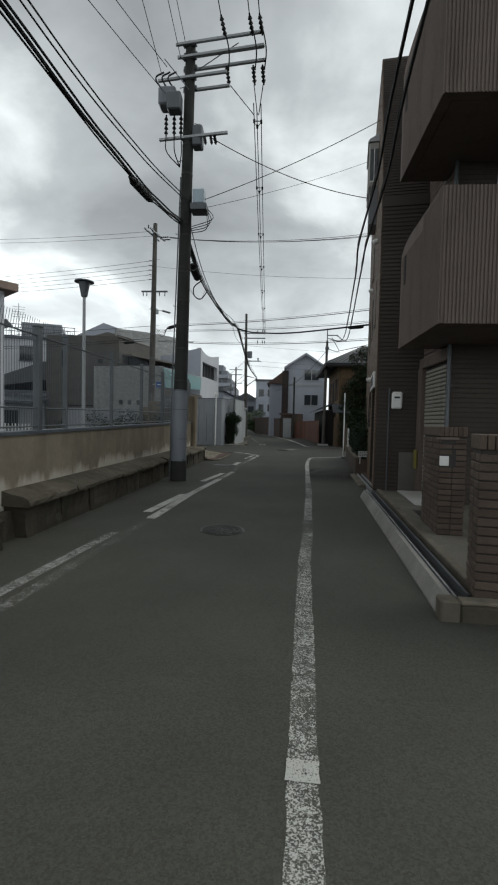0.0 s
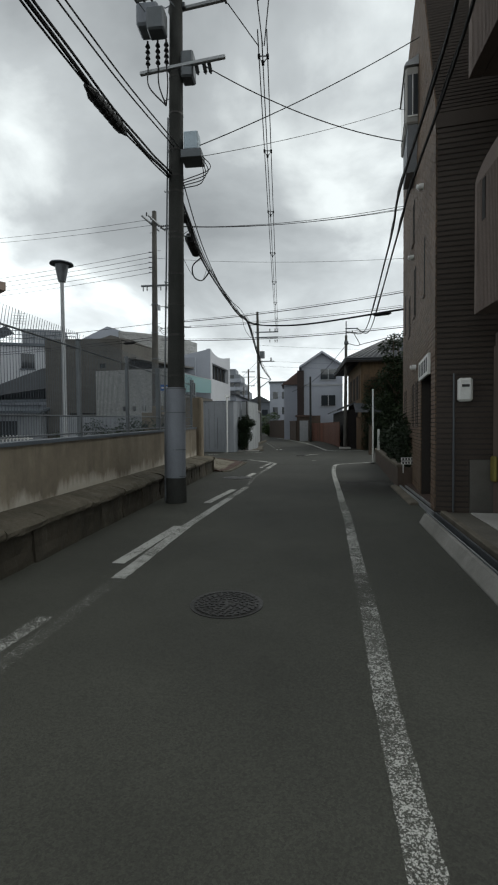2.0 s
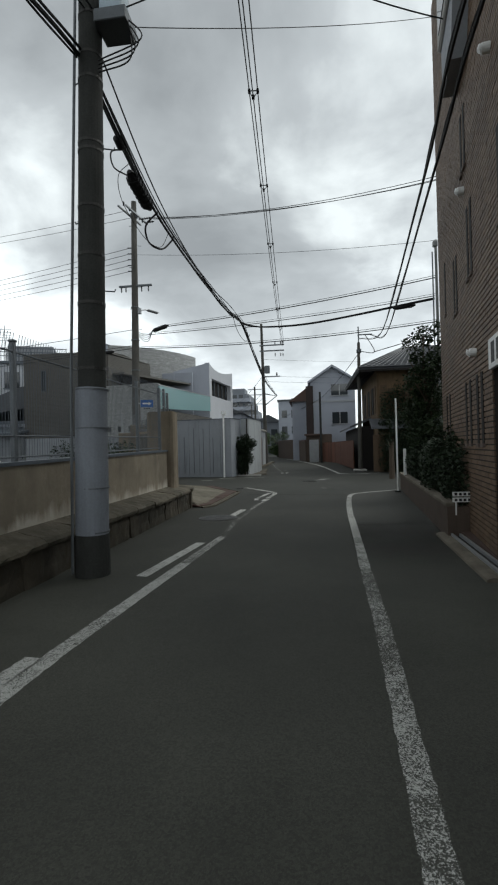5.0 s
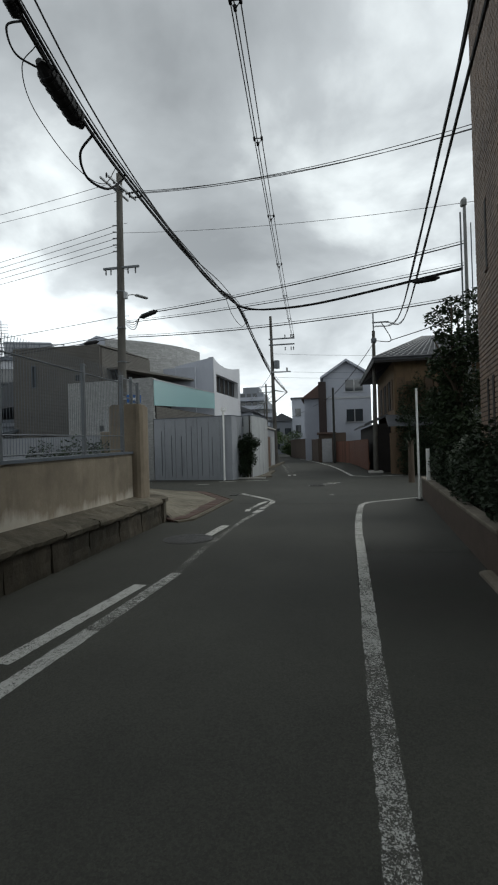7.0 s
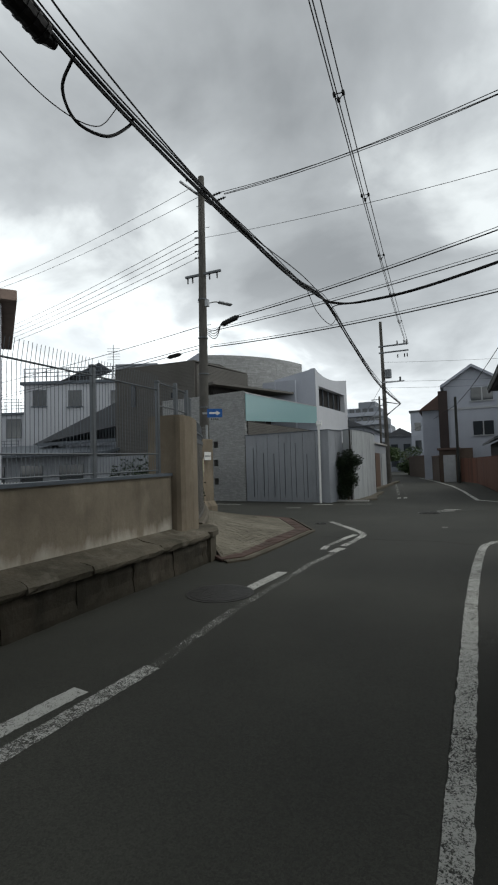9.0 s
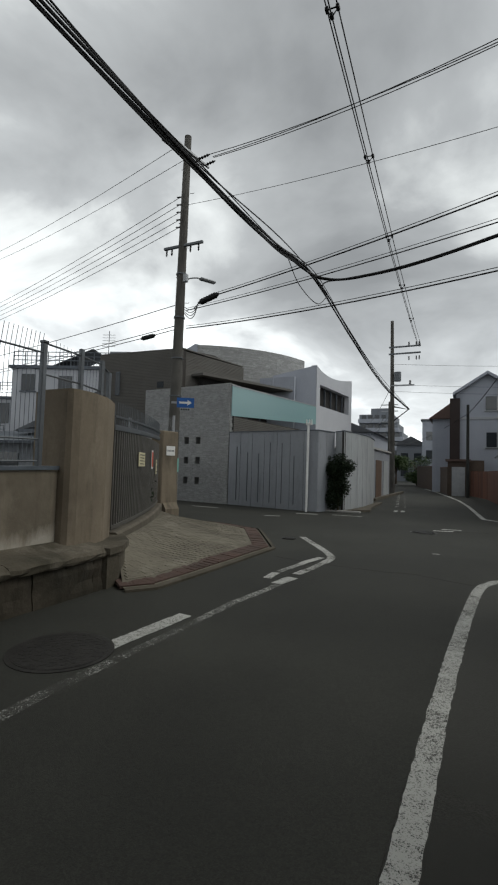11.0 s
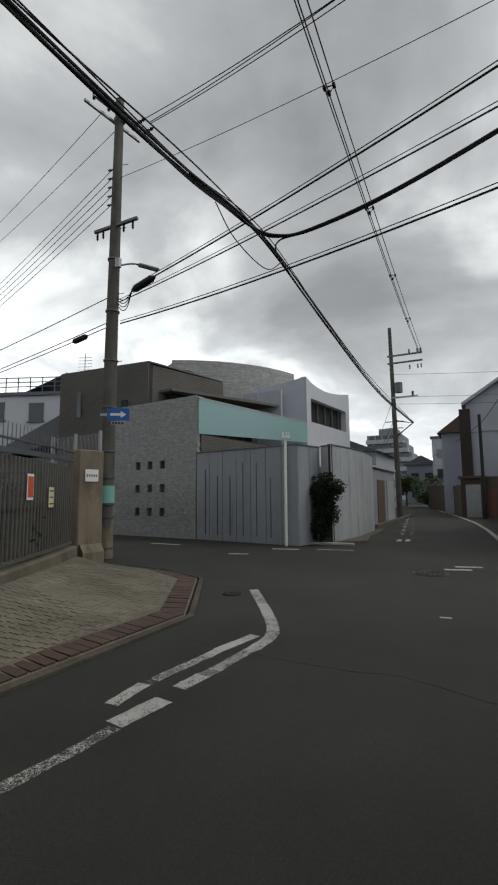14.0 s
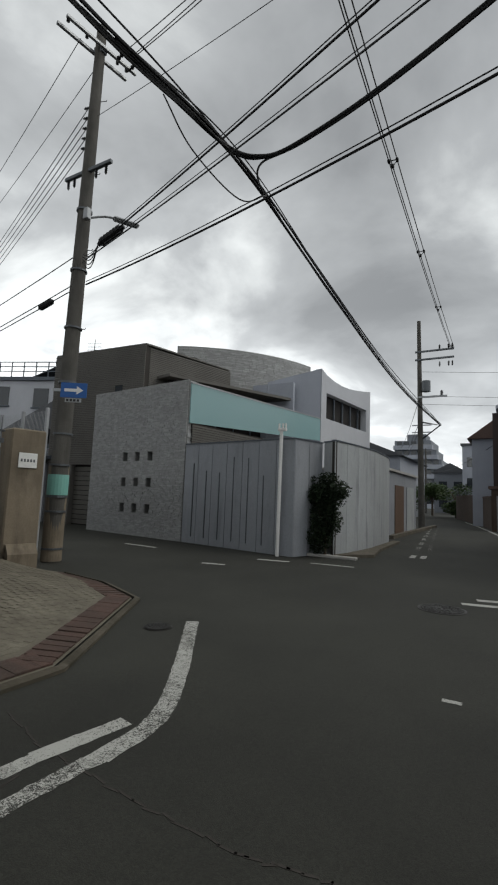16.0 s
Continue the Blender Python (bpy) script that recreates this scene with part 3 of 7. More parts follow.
def manhole(x, y, r, label):
    th = thing("manhole_cover", pose(x, y, 0), label, "manhole cover", "manhole covers", "structure")
    bm = cyl(fresh(), (0, 0, -0.02), (0, 0, 0.006), r, seg=40)
    part("rim", bm, IRON, th)
    bm = fresh()
    cyl(bm, (0, 0, 0.0), (0, 0, 0.009), r * 0.9, seg=40)
    for k in (0.84, 0.7, 0.56, 0.42, 0.28, 0.14):
        n = int(34 * k)
        for i in range(n):
            a = 6.2832 * (i + 0.5 * (int(k * 50) % 2)) / n
            box(bm, -0.05 * r / 0.31 * 0.42, -0.011, 0.009, 0.05 * r / 0.31 * 0.42, 0.011, 0.0145 if r < 0.4 else 0.0105, m=Matrix.Translation((r * k * math.cos(a), r * k * math.sin(a), 0)) @ Matrix.Rotation(a + 1.57 + (0.8 if int(k * 100) % 4 else 0.0), 4, "Z"))
    part("lid", bm, IRON, th)


manhole(-0.8, 6.38, 0.31, "round cast iron manhole cover with raised studs")
manhole(-1.95, 16.1, 0.42, "large dark round manhole cover near the kerb")
manhole(-2.54, 23.08, 0.16, "small round valve cover in the asphalt")
manhole(0.02, 26.2, 0.33, "round cast iron manhole cover at the crossing")
bm = fresh()
rc = random.Random(4)
for pts in ([(-2.0, 20.95), (-1.45, 20.8), (-0.7, 20.74), (-0.1, 20.72), (0.3, 20.8), (1.1, 20.5)], [(-1.4, 20.8), (-1.25, 20.2), (-1.3, 19.6)], [(0.6, 26.7), (1.6, 27.3)]):
    for a, b in zip(pts, pts[1:]):
        n = 7
        for i in range(n):
            p = [a[k] + (b[k] - a[k]) * i / n + rc.uniform(-0.02, 0.02) * (i > 0) for k in (0, 1)]
            q = [a[k] + (b[k] - a[k]) * (i + 1.15) / n for k in (0, 1)]
            sweep(bm, [p, q], [(-0.007, 0.0005), (0.007, 0.0005), (0.007, 0.0025), (-0.007, 0.0025)])
tagged(part("road_crack", bm, BROWN_DARK), "thin dark jagged crack in the asphalt", "crack", kind="structure")

# ---- left boundary wall with ledge, fence and pillar ----


def ledge_x(y):
    return -3.1 + 0.0125 * (y - 5.5)


def wall_top(y):
    return 1.27 + 0.0155 * (y - 5.8)


wall_l = thing("boundary_wall", None, "stained beige concrete boundary wall on a stone ledge", "wall", kind="structure")
ys = [2.0 + 1.2 * i for i in range(14)]
ys[-1] = 17.35
bm = fresh()
for y0, y1 in zip(ys, ys[1:]):
    lo = [bm.verts.new((x, y0, z)) for x, z in ((-3.45, 0.3), (-3.45, wall_top(y0)), (-3.62, wall_top(y0)), (-3.62, 0.3))]
    hi = [bm.verts.new((x, y1, z)) for x, z in ((-3.45, 0.3), (-3.45, wall_top(y1)), (-3.62, wall_top(y1)), (-3.62, 0.3))]
    for i in range(4):
        bm.faces.new((lo[i], lo[(i + 1) % 4], hi[(i + 1) % 4], hi[i]))
bmesh.ops.remove_doubles(bm, verts=bm.verts, dist=0.001)
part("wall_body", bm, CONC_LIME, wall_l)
bm = sweep(fresh(), [(-3.535, y, wall_top(y)) for y in (2.0, 8.0, 17.35)], [(-0.11, 0.0), (0.11, 0.0), (0.11, 0.045), (-0.11, 0.045)])
part("coping", bm, FENCE, wall_l, "dark metal coping")
# low retaining plinth of rough blocks with projecting worn cap stones
rr = random.Random(7)


def rough_run(name, prof, y0, y1, material, jit, step=0.11):
    """A worn stone: a profile of (x, z) carried along the wall, each section a little off."""
    n = max(2, int((y1 - y0) / step))
    bm, rings = fresh(), []
    for i in range(n + 1):
        ring = []
        for j, (x, z) in enumerate(prof):
            free = x > -3.4 and z > 0.0
            end = 0.5 if i in (0, n) else 1.0
            ring.append(bm.verts.new((x + (rr.uniform(-jit, jit) - (0.012 if end < 1 else 0.0)) * free, y0 + (y1 - y0) * i / n, z + rr.uniform(-jit, jit) * 0.6 * free)))
        rings.append(ring)
    k = len(prof)
    for u, v in zip(rings, rings[1:]):
        for i in range(k):
            bm.faces.new((u[i], u[(i + 1) % k], v[(i + 1) % k], v[i]))
    bm.faces.new(rings[0]), bm.faces.new(rings[-1])
    return part(name, bm, material, wall_l)


y = 5.55
while y < 17.6:
    L = min(rr.uniform(0.75, 1.3), 17.72 - y)
    x = ledge_x(y + L / 2) - 0.05 + rr.uniform(-0.012, 0.012)
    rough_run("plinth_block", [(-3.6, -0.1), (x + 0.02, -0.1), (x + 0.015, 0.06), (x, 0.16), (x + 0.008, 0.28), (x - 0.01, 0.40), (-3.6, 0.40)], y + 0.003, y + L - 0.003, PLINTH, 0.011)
    y += L
y = 5.5
while y < 17.7:
    L = min(rr.uniform(0.7, 1.5), 17.78 - y)
    if L < 0.1:
        break
    x = ledge_x(y + L / 2) + rr.uniform(-0.015, 0.015)
    d = rr.uniform(-0.014, 0.014)
    rough_run("cap_stone", [(-3.45, 0.395), (x - 0.01, 0.385), (x + 0.01, 0.41), (x + 0.012, 0.455 + d), (x - 0.02, 0.49 + d), (x - 0.09, 0.512 + d), (-3.3, 0.545 + d * 0.3), (-3.45, 0.585)], y + 0.002, y + L - 0.002, LEDGE, 0.013)
    y += L
for y0, y1, zt, xo in ((2.0, 3.6, 0.36, 0.0), (3.61, 5.0, 0.37, 0.02)):
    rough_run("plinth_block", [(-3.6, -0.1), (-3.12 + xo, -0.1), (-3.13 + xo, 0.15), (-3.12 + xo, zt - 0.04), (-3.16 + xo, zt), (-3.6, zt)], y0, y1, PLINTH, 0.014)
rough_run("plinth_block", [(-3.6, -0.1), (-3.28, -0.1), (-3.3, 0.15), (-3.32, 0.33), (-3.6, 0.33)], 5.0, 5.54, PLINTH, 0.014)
rough_run("cap_stone", [(-3.5, 0.365), (-3.15, 0.365), (-3.14, 0.42), (-3.19, 0.45), (-3.5, 0.46)], 2.0, 4.2, LEDGE, 0.014)

pil = thing("gate_pillar", None, "rounded beige concrete gate pillar at the end of the wall", "pillar", "gate pillars", "structure")
prof = [(-3.9, 17.36), (-3.36, 17.36), (-3.3, 17.40), (-3.27, 17.5), (-3.3, 17.8), (-3.42, 18.15), (-3.62, 18.5), (-3.85, 18.62), (-4.0, 18.5), (-4.0, 17.5)]
bm = prism(fresh(), prof, 0.3, 2.45)
bmesh.ops.bevel(bm, geom=[ed for ed in bm.edges if all(v.co.z > 2.4 for v in ed.verts)], offset=0.03, segments=2, affect="EDGES")
part("pillar_body", bm, CONC, pil)
bm = prism(fresh(), [(-3.5, 17.6), (-2.96, 17.74), (-3.0, 18.0), (-3.2, 18.35), (-3.6, 18.75), (-4.0, 18.7), (-4.0, 17.6)], -0.1, 0.42)
part("pillar_footing", bm, LEDGE, pil)
bm = prism(fresh(), [(-3.5, 17.58), (-2.92, 17.74), (-2.96, 18.02), (-3.18, 18.4), (-3.6, 18.8), (-4.0, 18.7), (-4.0, 17.58)], 0.42, 0.5)
part("footing_cap", bm, LEDGE, pil)

fence = thing("mesh_fence", None, "tall dark steel fence of fine upright wires on the wall", "fence")
posts = [3.4, 5.4, 6.55, 7.42, 9.47, 11.52, 13.6, 15.68, 17.15]
for y in posts:
    r = 0.05 if y in (6.55, 13.6) else 0.032
    bm = fresh(-3.56 - r, y - r, wall_top(y) + 0.04, -3.56 + r, y + r, wall_top(y) + 1.52, bevel=0.008)
    p = part("post", bm, STEEL, fence)
    part("cap", fresh(-3.56 - r - 0.008, y - r - 0.008, wall_top(y) + 1.52, -3.56 + r + 0.008, y + r + 0.008, wall_top(y) + 1.55, bevel=0.006), STEEL, p)
for y0, y1 in zip(posts, posts[1:]):
    for dz in (0.1, 0.36, 1.4):
        bm = tube(fresh(), [(-3.55, y0, wall_top(y0) + dz), (-3.55, y1, wall_top(y1) + dz)], 0.012)
        part("rail", bm, STEEL, fence)
    bm = fresh()
    n = int((y1 - y0) / 0.058)
    for i in range(1, n):
        y = y0 + (y1 - y0) * i / n
        z = wall_top(y)
        tube(bm, [(-3.55, y, z + 0.08), (-3.55, y, z + 1.35), (-3.50, y, z + 1.62)], 0.0034, 4)
    tagged(part("wire_panel", bm, FENCE, fence), kind="stuff")

# ---- curved sliding gate and second pillar ----
GA, GB = Vector((-3.74, 18.62, 0)), Vector((-6.5, 23.55, 0))
gn = Vector((GB.y - GA.y, -(GB.x - GA.x), 0)).normalized()


def gate_at(s, off=0.0):
    p = GA.lerp(GB, s) + gn * (0.12 * 4 * s * (1 - s) + off)
    return p


gate = thing("curved_gate", None, "curved grey-brown steel gate of upright slats with spikes", "gate")
bm = sweep(fresh(), [(*gate_at(i / 24)[:2], 0.0) for i in range(25)], [(-0.14, -0.05), (0.14, -0.05), (0.14, 0.50), (0.10, 0.53), (-0.14, 0.53)])
tagged(part("gate_kerb", bm, CONC_OLD), "curved grey concrete kerb under the gate", "kerb", kind="structure")
for z, h in ((0.57, 0.05), (2.05, 0.08)):
    bm = sweep(fresh(), [(*gate_at(i / 24)[:2], 0.16 * i / 24 if z > 1 else 0.0) for i in range(25)], [(-0.03, z), (0.03, z), (0.03, z + h), (-0.03, z + h)])
    part("rail", bm, GATE if z < 1 else STEEL, gate)
bar = shared("slat", fresh(-0.024, -0.016, 0.58, 0.024, 0.016, 2.1, bevel=0.004), GATE)
spike = shared("spike", cyl(fresh(), (0, 0, 2.08), (0, 0, 2.46), 0.011, 0.005, seg=6), STEEL)
for i in range(44):
    s = (i + 0.5) / 44
    d = gate_at(s + 0.01) - gate_at(s - 0.01)
    a = math.atan2(d.y, d.x)
    piece("slat", bar, gate, Matrix.Translation(gate_at(s)) @ Matrix.Rotation(a, 4, "Z"))
    piece("spike", spike, gate, Matrix.Translation(gate_at(s) + Vector((0, 0, 0.03 + 0.16 * s))) @ Matrix.Rotation(a, 4, "Z"))
bm = sweep(fresh(), [(*gate_at(i / 24, 0.015)[:2], 0.16 * i / 24) for i in range(25)], [(-0.02, 2.24), (0.02, 2.24), (0.02, 2.27), (-0.02, 2.27)])
part("spike_rail", bm, STEEL, gate)
bm = sweep(fresh(), [(*gate_at(i / 24, -0.05)[:2], 0.0) for i in range(25)], [(-0.02, 1.3), (0.02, 1.3), (0.02, 1.36), (-0.02, 1.36)])
part("rear_rail", bm, FENCE, gate)


def gate_board(s, z, w, h, material, label, bars=3):
    d = gate_at(s + 0.01) - gate_at(s - 0.01)
    m = Matrix.Translation(gate_at(s, 0.045)) @ Matrix.Rotation(math.atan2(d.y, d.x), 4, "Z") @ Matrix.Translation((0, 0, z))
    th = thing("warning_sign", m, label, "sign", "signs on the gate")
    part("board", fresh(-w / 2, -0.006, -h / 2, w / 2, 0.004, h / 2, bevel=0.002), material, th)
    for k in range(bars):
        zz = h * (0.32 - 0.64 * k / max(bars - 1, 1))
        ww = w * (0.38 - 0.06 * (k % 2))
        part("text_bar", fresh(-ww, -0.0095, zz - h * 0.032, ww, -0.0065, zz + h * 0.032), SIGN_K, th)
    return th


gate_board(0.33, 1.64, 0.62, 0.26, SIGN_Y, "pale yellow notice board on the gate bars", 4)
th = gate_board(0.57, 1.66, 0.24, 0.40, SIGN_W, "orange and white warning notice on the gate bars", 2)
part("red_panel", fresh(-0.1, -0.0098, -0.16, 0.1, -0.0066, 0.16), SIGN_R, th)
gate_board(0.735, 1.5, 0.25, 0.34, SIGN_Y, "pale cream notice with dark figures on the gate bars", 3)

m2 = Matrix.Translation((-6.63, 24.05, 0)) @ Matrix.Rotation(radians(-12), 4, "Z")
pil2 = thing("gate_pillar", m2, "tall beige concrete gate pillar with a splayed foot", "pillar", "gate pillars", "structure")
part("pillar_body", fresh(-0.28, -0.30, -0.05, 0.20, 0.30, 2.5, bevel=0.025), CONC, pil2)
part("pillar_foot", prism(fresh(), [(0.203, -0.05), (0.36, -0.05), (0.36, 0.36), (0.24, 0.52), (0.203, 0.52)], -0.25, 0.25, "y"), CONC, pil2)
part("rear_body", fresh(-0.9, -0.2, -0.05, -0.303, 0.2, 2.2, bevel=0.02), CONC, pil2)
pl = thing("name_plate", m2 @ Matrix.Translation((0.206, 0.0, 1.95)), "white name plate with dark lettering on the pillar", "sign")
part("board", fresh(-0.002, -0.16, -0.13, 0.012, 0.16, 0.13, bevel=0.004), SIGN_W, pl)
for k in range(5):
    part("text_bar", fresh(0.0125, -0.125 + 0.054 * k, -0.025, 0.0155, -0.095 + 0.054 * k, 0.025), STEEL, pl)
side = thing("side_fence", None, "grey steel mesh side fence beside the pillar", "fence")
for i in range(3):
    part("post", fresh(-6.75 - 0.9 * i, 24.5 + 0.12 * i, 0, -6.69 - 0.9 * i, 24.56 + 0.12 * i, 3.0, bevel=0.006), GALV, side)
bm = fresh()
for i in range(36):
    tube(bm, [(-6.74 - 0.05 * i, 24.53 + 0.0067 * i, 2.2), (-6.74 - 0.05 * i, 24.53 + 0.0067 * i, 2.95)], 0.003, 4)
tagged(part("wire_panel", bm, GALV, side), kind="stuff")
part("rear_wall", fresh(-12, 24.75, -0.05, -7.45, 24.95, 2.1), PANEL, side)

# fence posts carried round on top of the rounded pillar
for x, y, h in ((-3.66, 17.85, 0.62), (-3.7, 18.28, 0.56), (-3.78, 18.52, 0.44)):
    part("post", fresh(x - 0.03, y - 0.03, 2.44, x + 0.03, y + 0.03, 2.45 + h, bevel=0.006), STEEL, fence)
bm = fresh()
for i in range(16):
    f = i / 16
    tube(bm, [(-3.64 - 0.14 * f, 17.4 + 1.1 * f, 2.44), (-3.64 - 0.14 * f, 17.4 + 1.1 * f, 3.06 - 0.1 * f)], 0.0025, 4)
tagged(part("wire_panel", bm, FENCE, fence), kind="stuff")
for z in (2.6, 2.98):
    part("rail", tube(fresh(), [(-3.6, 17.2, z), (-3.66, 17.85, z), (-3.7, 18.28, z - 0.03), (-3.78, 18.52, z - 0.1)], 0.012), STEEL, fence)

# paved apron before the gate
apron_edge = [(-2.75, 17.8), (-2.53, 18.1), (-2.48, 18.9), (-2.44, 20.0), (-2.41, 21.0), (-2.39, 21.6), (-2.95, 22.6), (-3.66, 23.85), (-4.8, 24.35), (-6.1, 24.55)]
apron = thing("apron", None, "grey-brown paved apron with a red brick border", "paving", kind="structure")
bm = fresh()
inner = [gate_at(i / 9, 0.14) for i in range(10)]
rows_ = []
for k in range(7):
    f = k / 6
    row = []
    for i in range(10):
        a, b = Vector((*apron_edge[i], 0)), inner[i]
        p = a.lerp(b, f)
        row.append(bm.verts.new((p.x, p.y, 0.03 + (0.40 - 0.012 * i) * f ** 1.25)))
    rows_.append(row)
for u, v in zip(rows_, rows_[1:]):
    for i in range(9):
        bm.faces.new((u[i], u[i + 1], v[i + 1], v[i]))
part("bed", bm, SETT, apron, smooth=True)
edge = [tuple(Vector((*a, 0)).lerp(Vector((*b, 0)), k / 8)) for a, b in zip(apron_edge, apron_edge[1:]) for k in range(8)]
bm = sweep(fresh(), edge, [(0.04, -0.02), (0.11, -0.02), (0.11, 0.03), (0.04, 0.045)])
part("edging", bm, LEDGE, apron)

# ---- utility poles ----


def pole_steps(th, base, top, z0, z1, r):
    i, z = 0, z0
    b, t = Vector(base), Vector(top)
    while z < z1:
        p = b.lerp(t, z / (t.z - b.z))
        d = Vector((0.25 if i % 2 else -0.25, 0.1, 0))
        bm = tube(fresh(), [p + d.normalized() * r, p + d.normalized() * (r + 0.13), p + d.normalized() * (r + 0.14) + Vector((0, 0, 0.03))], 0.009, 5)
        part("step_bolt", bm, STEEL, th)
        z += 0.9
        i += 1


def band(th, base, top, z, r, material=STEEL, h=0.05, name="band"):
    b, t = Vector(base), Vector(top)
    p = b.lerp(t, z / (t.z - b.z))
    part(name, cyl(fresh(), p, p + Vector((0, 0, h)), r, seg=20), material, th)


def insulator(th, p, q, r=0.045):
    """A string of sheds from p to q."""
    p, q = Vector(p), Vector(q)
    bm = cyl(fresh(), p, q, r * 0.4, seg=8)
    for k in range(4):
        a = p.lerp(q, (k + 0.6) / 4.6)
        cyl(bm, a, a + (q - p) * 0.1, r, r * 0.6, seg=10)
    part("insulator", bm, CABLE, th)


B1, T1 = (-2.62, 11.62, 0), (-2.5, 11.75, 10.78)
pole1 = thing("utility_pole", None, "dark concrete utility pole with grey sleeve and transformer", "utility pole", "utility poles")
part("shaft", cyl(fresh(), B1, T1, 0.18, 0.12, seg=24), POLE_D, pole1)
part("sleeve", cyl(fresh(), (B1[0], B1[1], 0.5), (B1[0] + 0.02, B1[1] + 0.02, 2.28), 0.20, 0.19, seg=28), SLEEVE, pole1, "grey plastic sleeve")
part("shoe", cyl(fresh(), (B1[0], B1[1], -0.02), (B1[0], B1[1], 0.5), 0.212, 0.203, seg=28), POLE_D, pole1)
for z in (0.52, 1.05, 1.78, 2.25):
    band(pole1, B1, T1, z, 0.203, STEEL, 0.016)
for z in (2.5, 3.3, 3.9, 4.5, 5.2, 5.3, 6.1, 6.4, 6.9, 7.6, 8.3):
    band(pole1, B1, T1, z, 0.18 - 0.0056 * z + 0.006, IRON, 0.035)
pole_steps(pole1, B1, T1, 2.6, 10.2, 0.145)
bm = tube(fresh(), [(B1[0] - 0.17, B1[1] - 0.175, 0.05), (B1[0] - 0.15, B1[1] - 0.155, 2.4), (B1[0] - 0.04, B1[1] - 0.045, 7.5)], 0.018)
part("conduit", bm, STEEL, pole1)
for z, xa, xb, yo in ((10.70, -2.85, -0.68, -0.12), (10.55, -2.75, -0.66, 0.12), (10.39, -2.8, -0.64, -0.12), (10.23, -2.7, -0.62, 0.12), (9.90, -3.3, -1.55, -0.12), (9.74, -2.7, -1.5, 0.12), (8.47, -3.25, -1.5, -0.12)):
    arm_m = pose(-2.5, 11.72 + yo, z, 0, 0, -8)
    part("crossarm", fresh(xa + 2.5, -0.032, -0.032, xb + 2.5, 0.032, 0.032, bevel=0.006, m=arm_m), GALV, pole1)
    part("clamp", fresh(-0.17, -0.05, -0.05, 0.17, 0.05, 0.05, bevel=0.01, m=pose(-2.5, 11.72 + yo * 0.55, z, 0, 0, -8)), STEEL, pole1)
for z, xa, xb in ((10.62, -1.3, -2.5), (10.3, -3.1, -2.5)):
    part("brace", tube(fresh(), [(xa, 11.55, z), (xb, 11.6, z - 0.7)], 0.012, 5), STEEL, pole1)
for x in (-0.72, -0.95, -1.6):
    insulator(pole1, (x, 11.4, 10.66), (x - 0.05, 10.95, 10.78), 0.055)
    part("jumper", tube(fresh(), bend([(x - 0.05, 10.95, 10.78), (x + 0.1, 11.3, 10.3), (x + 0.05, 11.75, 10.12)], 6), 0.016), CABLE, pole1)
    insulator(pole1, (x, 11.7, 10.2), (x + 0.02, 12.15, 10.05), 0.055)
for x in (-3.05, -2.85, -2.68):
    insulator(pole1, (x, 11.6, 8.5), (x, 11.6, 9.0), 0.05)
    part("jumper", tube(fresh(), bend([(x, 11.6, 8.5), (x + 0.03, 11.55, 8.1), (-2.7, 11.6, 7.75)], 6), 0.014), CABLE, pole1)
tr = part("transformer", fresh(-3.2, 11.35, 9.12, -2.78, 11.75, 9.55, bevel=0.04), SLEEVE, pole1, "grey switch tank")
part("switch_box", fresh(-2.95, 11.2, 8.9, -2.62, 11.5, 9.32, bevel=0.03), STEEL, pole1)
for x in (-3.15, -3.0, -2.85):
    part("lead", tube(fresh(), bend([(x, 11.5, 9.55), (x - 0.12, 11.4, 9.75), (x + 0.05, 11.5, 9.95)], 6), 0.02), CABLE, pole1)
part("regulator", fresh(-2.4, 11.55, 8.25, -2.15, 11.85, 8.75, bevel=0.03), STEEL, pole1)
for x in (-2.1, -1.95, -1.85):
    insulator(pole1, (x, 11.6, 8.5), (x + 0.05, 11.55, 8.25), 0.04)
cb = part("telecom_box", fresh(-2.35, 11.52, 6.85, -2.07, 11.8, 7.2, bevel=0.02), BOX_BLUE, pole1, "pale blue telecom cabinet")
part("cable_tray", fresh(-2.4, 11.48, 6.68, -2.0, 11.87, 6.84, bevel=0.01), STEEL, pole1)
for k in range(4):
    part("loop", tube(fresh(), bend([(-2.05, 11.6 + 0.05 * k, 6.8), (-1.85 - 0.05 * k, 11.6, 6.5 - 0.08 * k), (-2.4, 11.6, 6.3 - 0.05 * k)], 8), 0.009), CABLE, pole1)

B2, T2 = (-7.29, 25.33, 0), (-7.2, 25.42, 12.2)
pole2 = thing("utility_pole", None, "grey concrete utility pole with street light and one-way sign", "utility pole", "utility poles")
part("shaft", cyl(fresh(), B2, T2, 0.19, 0.11, seg=24), POLE_C, pole2)
part("wrap", cyl(fresh(), (B2[0], B2[1], 0.02), (B2[0] - 0.03, B2[1] + 0.04, 1.95), 0.205, 0.2, seg=24), CONC, pole2, "pale beige sleeve")
band(pole2, B2, T2, 1.35, 0.208, BAND, 0.42, "green_band")
for z in (0.25, 1.0, 1.3, 1.95, 2.6, 3.7, 4.9, 6.2, 7.6):
    band(pole2, B2, T2, z, 0.208 - 0.0055 * z + 0.004, STEEL, 0.04)
pole_steps(pole2, B2, T2, 4.0, 11.8, 0.14)
for xo in (-0.16, 0.16):
    part("crossarm", fresh(-0.95, -0.035, -0.035, 0.85, 0.035, 0.035, bevel=0.006, m=pose(-7.2 + xo, 25.42, 11.6, 0, 0, 80)), GALV, pole2)
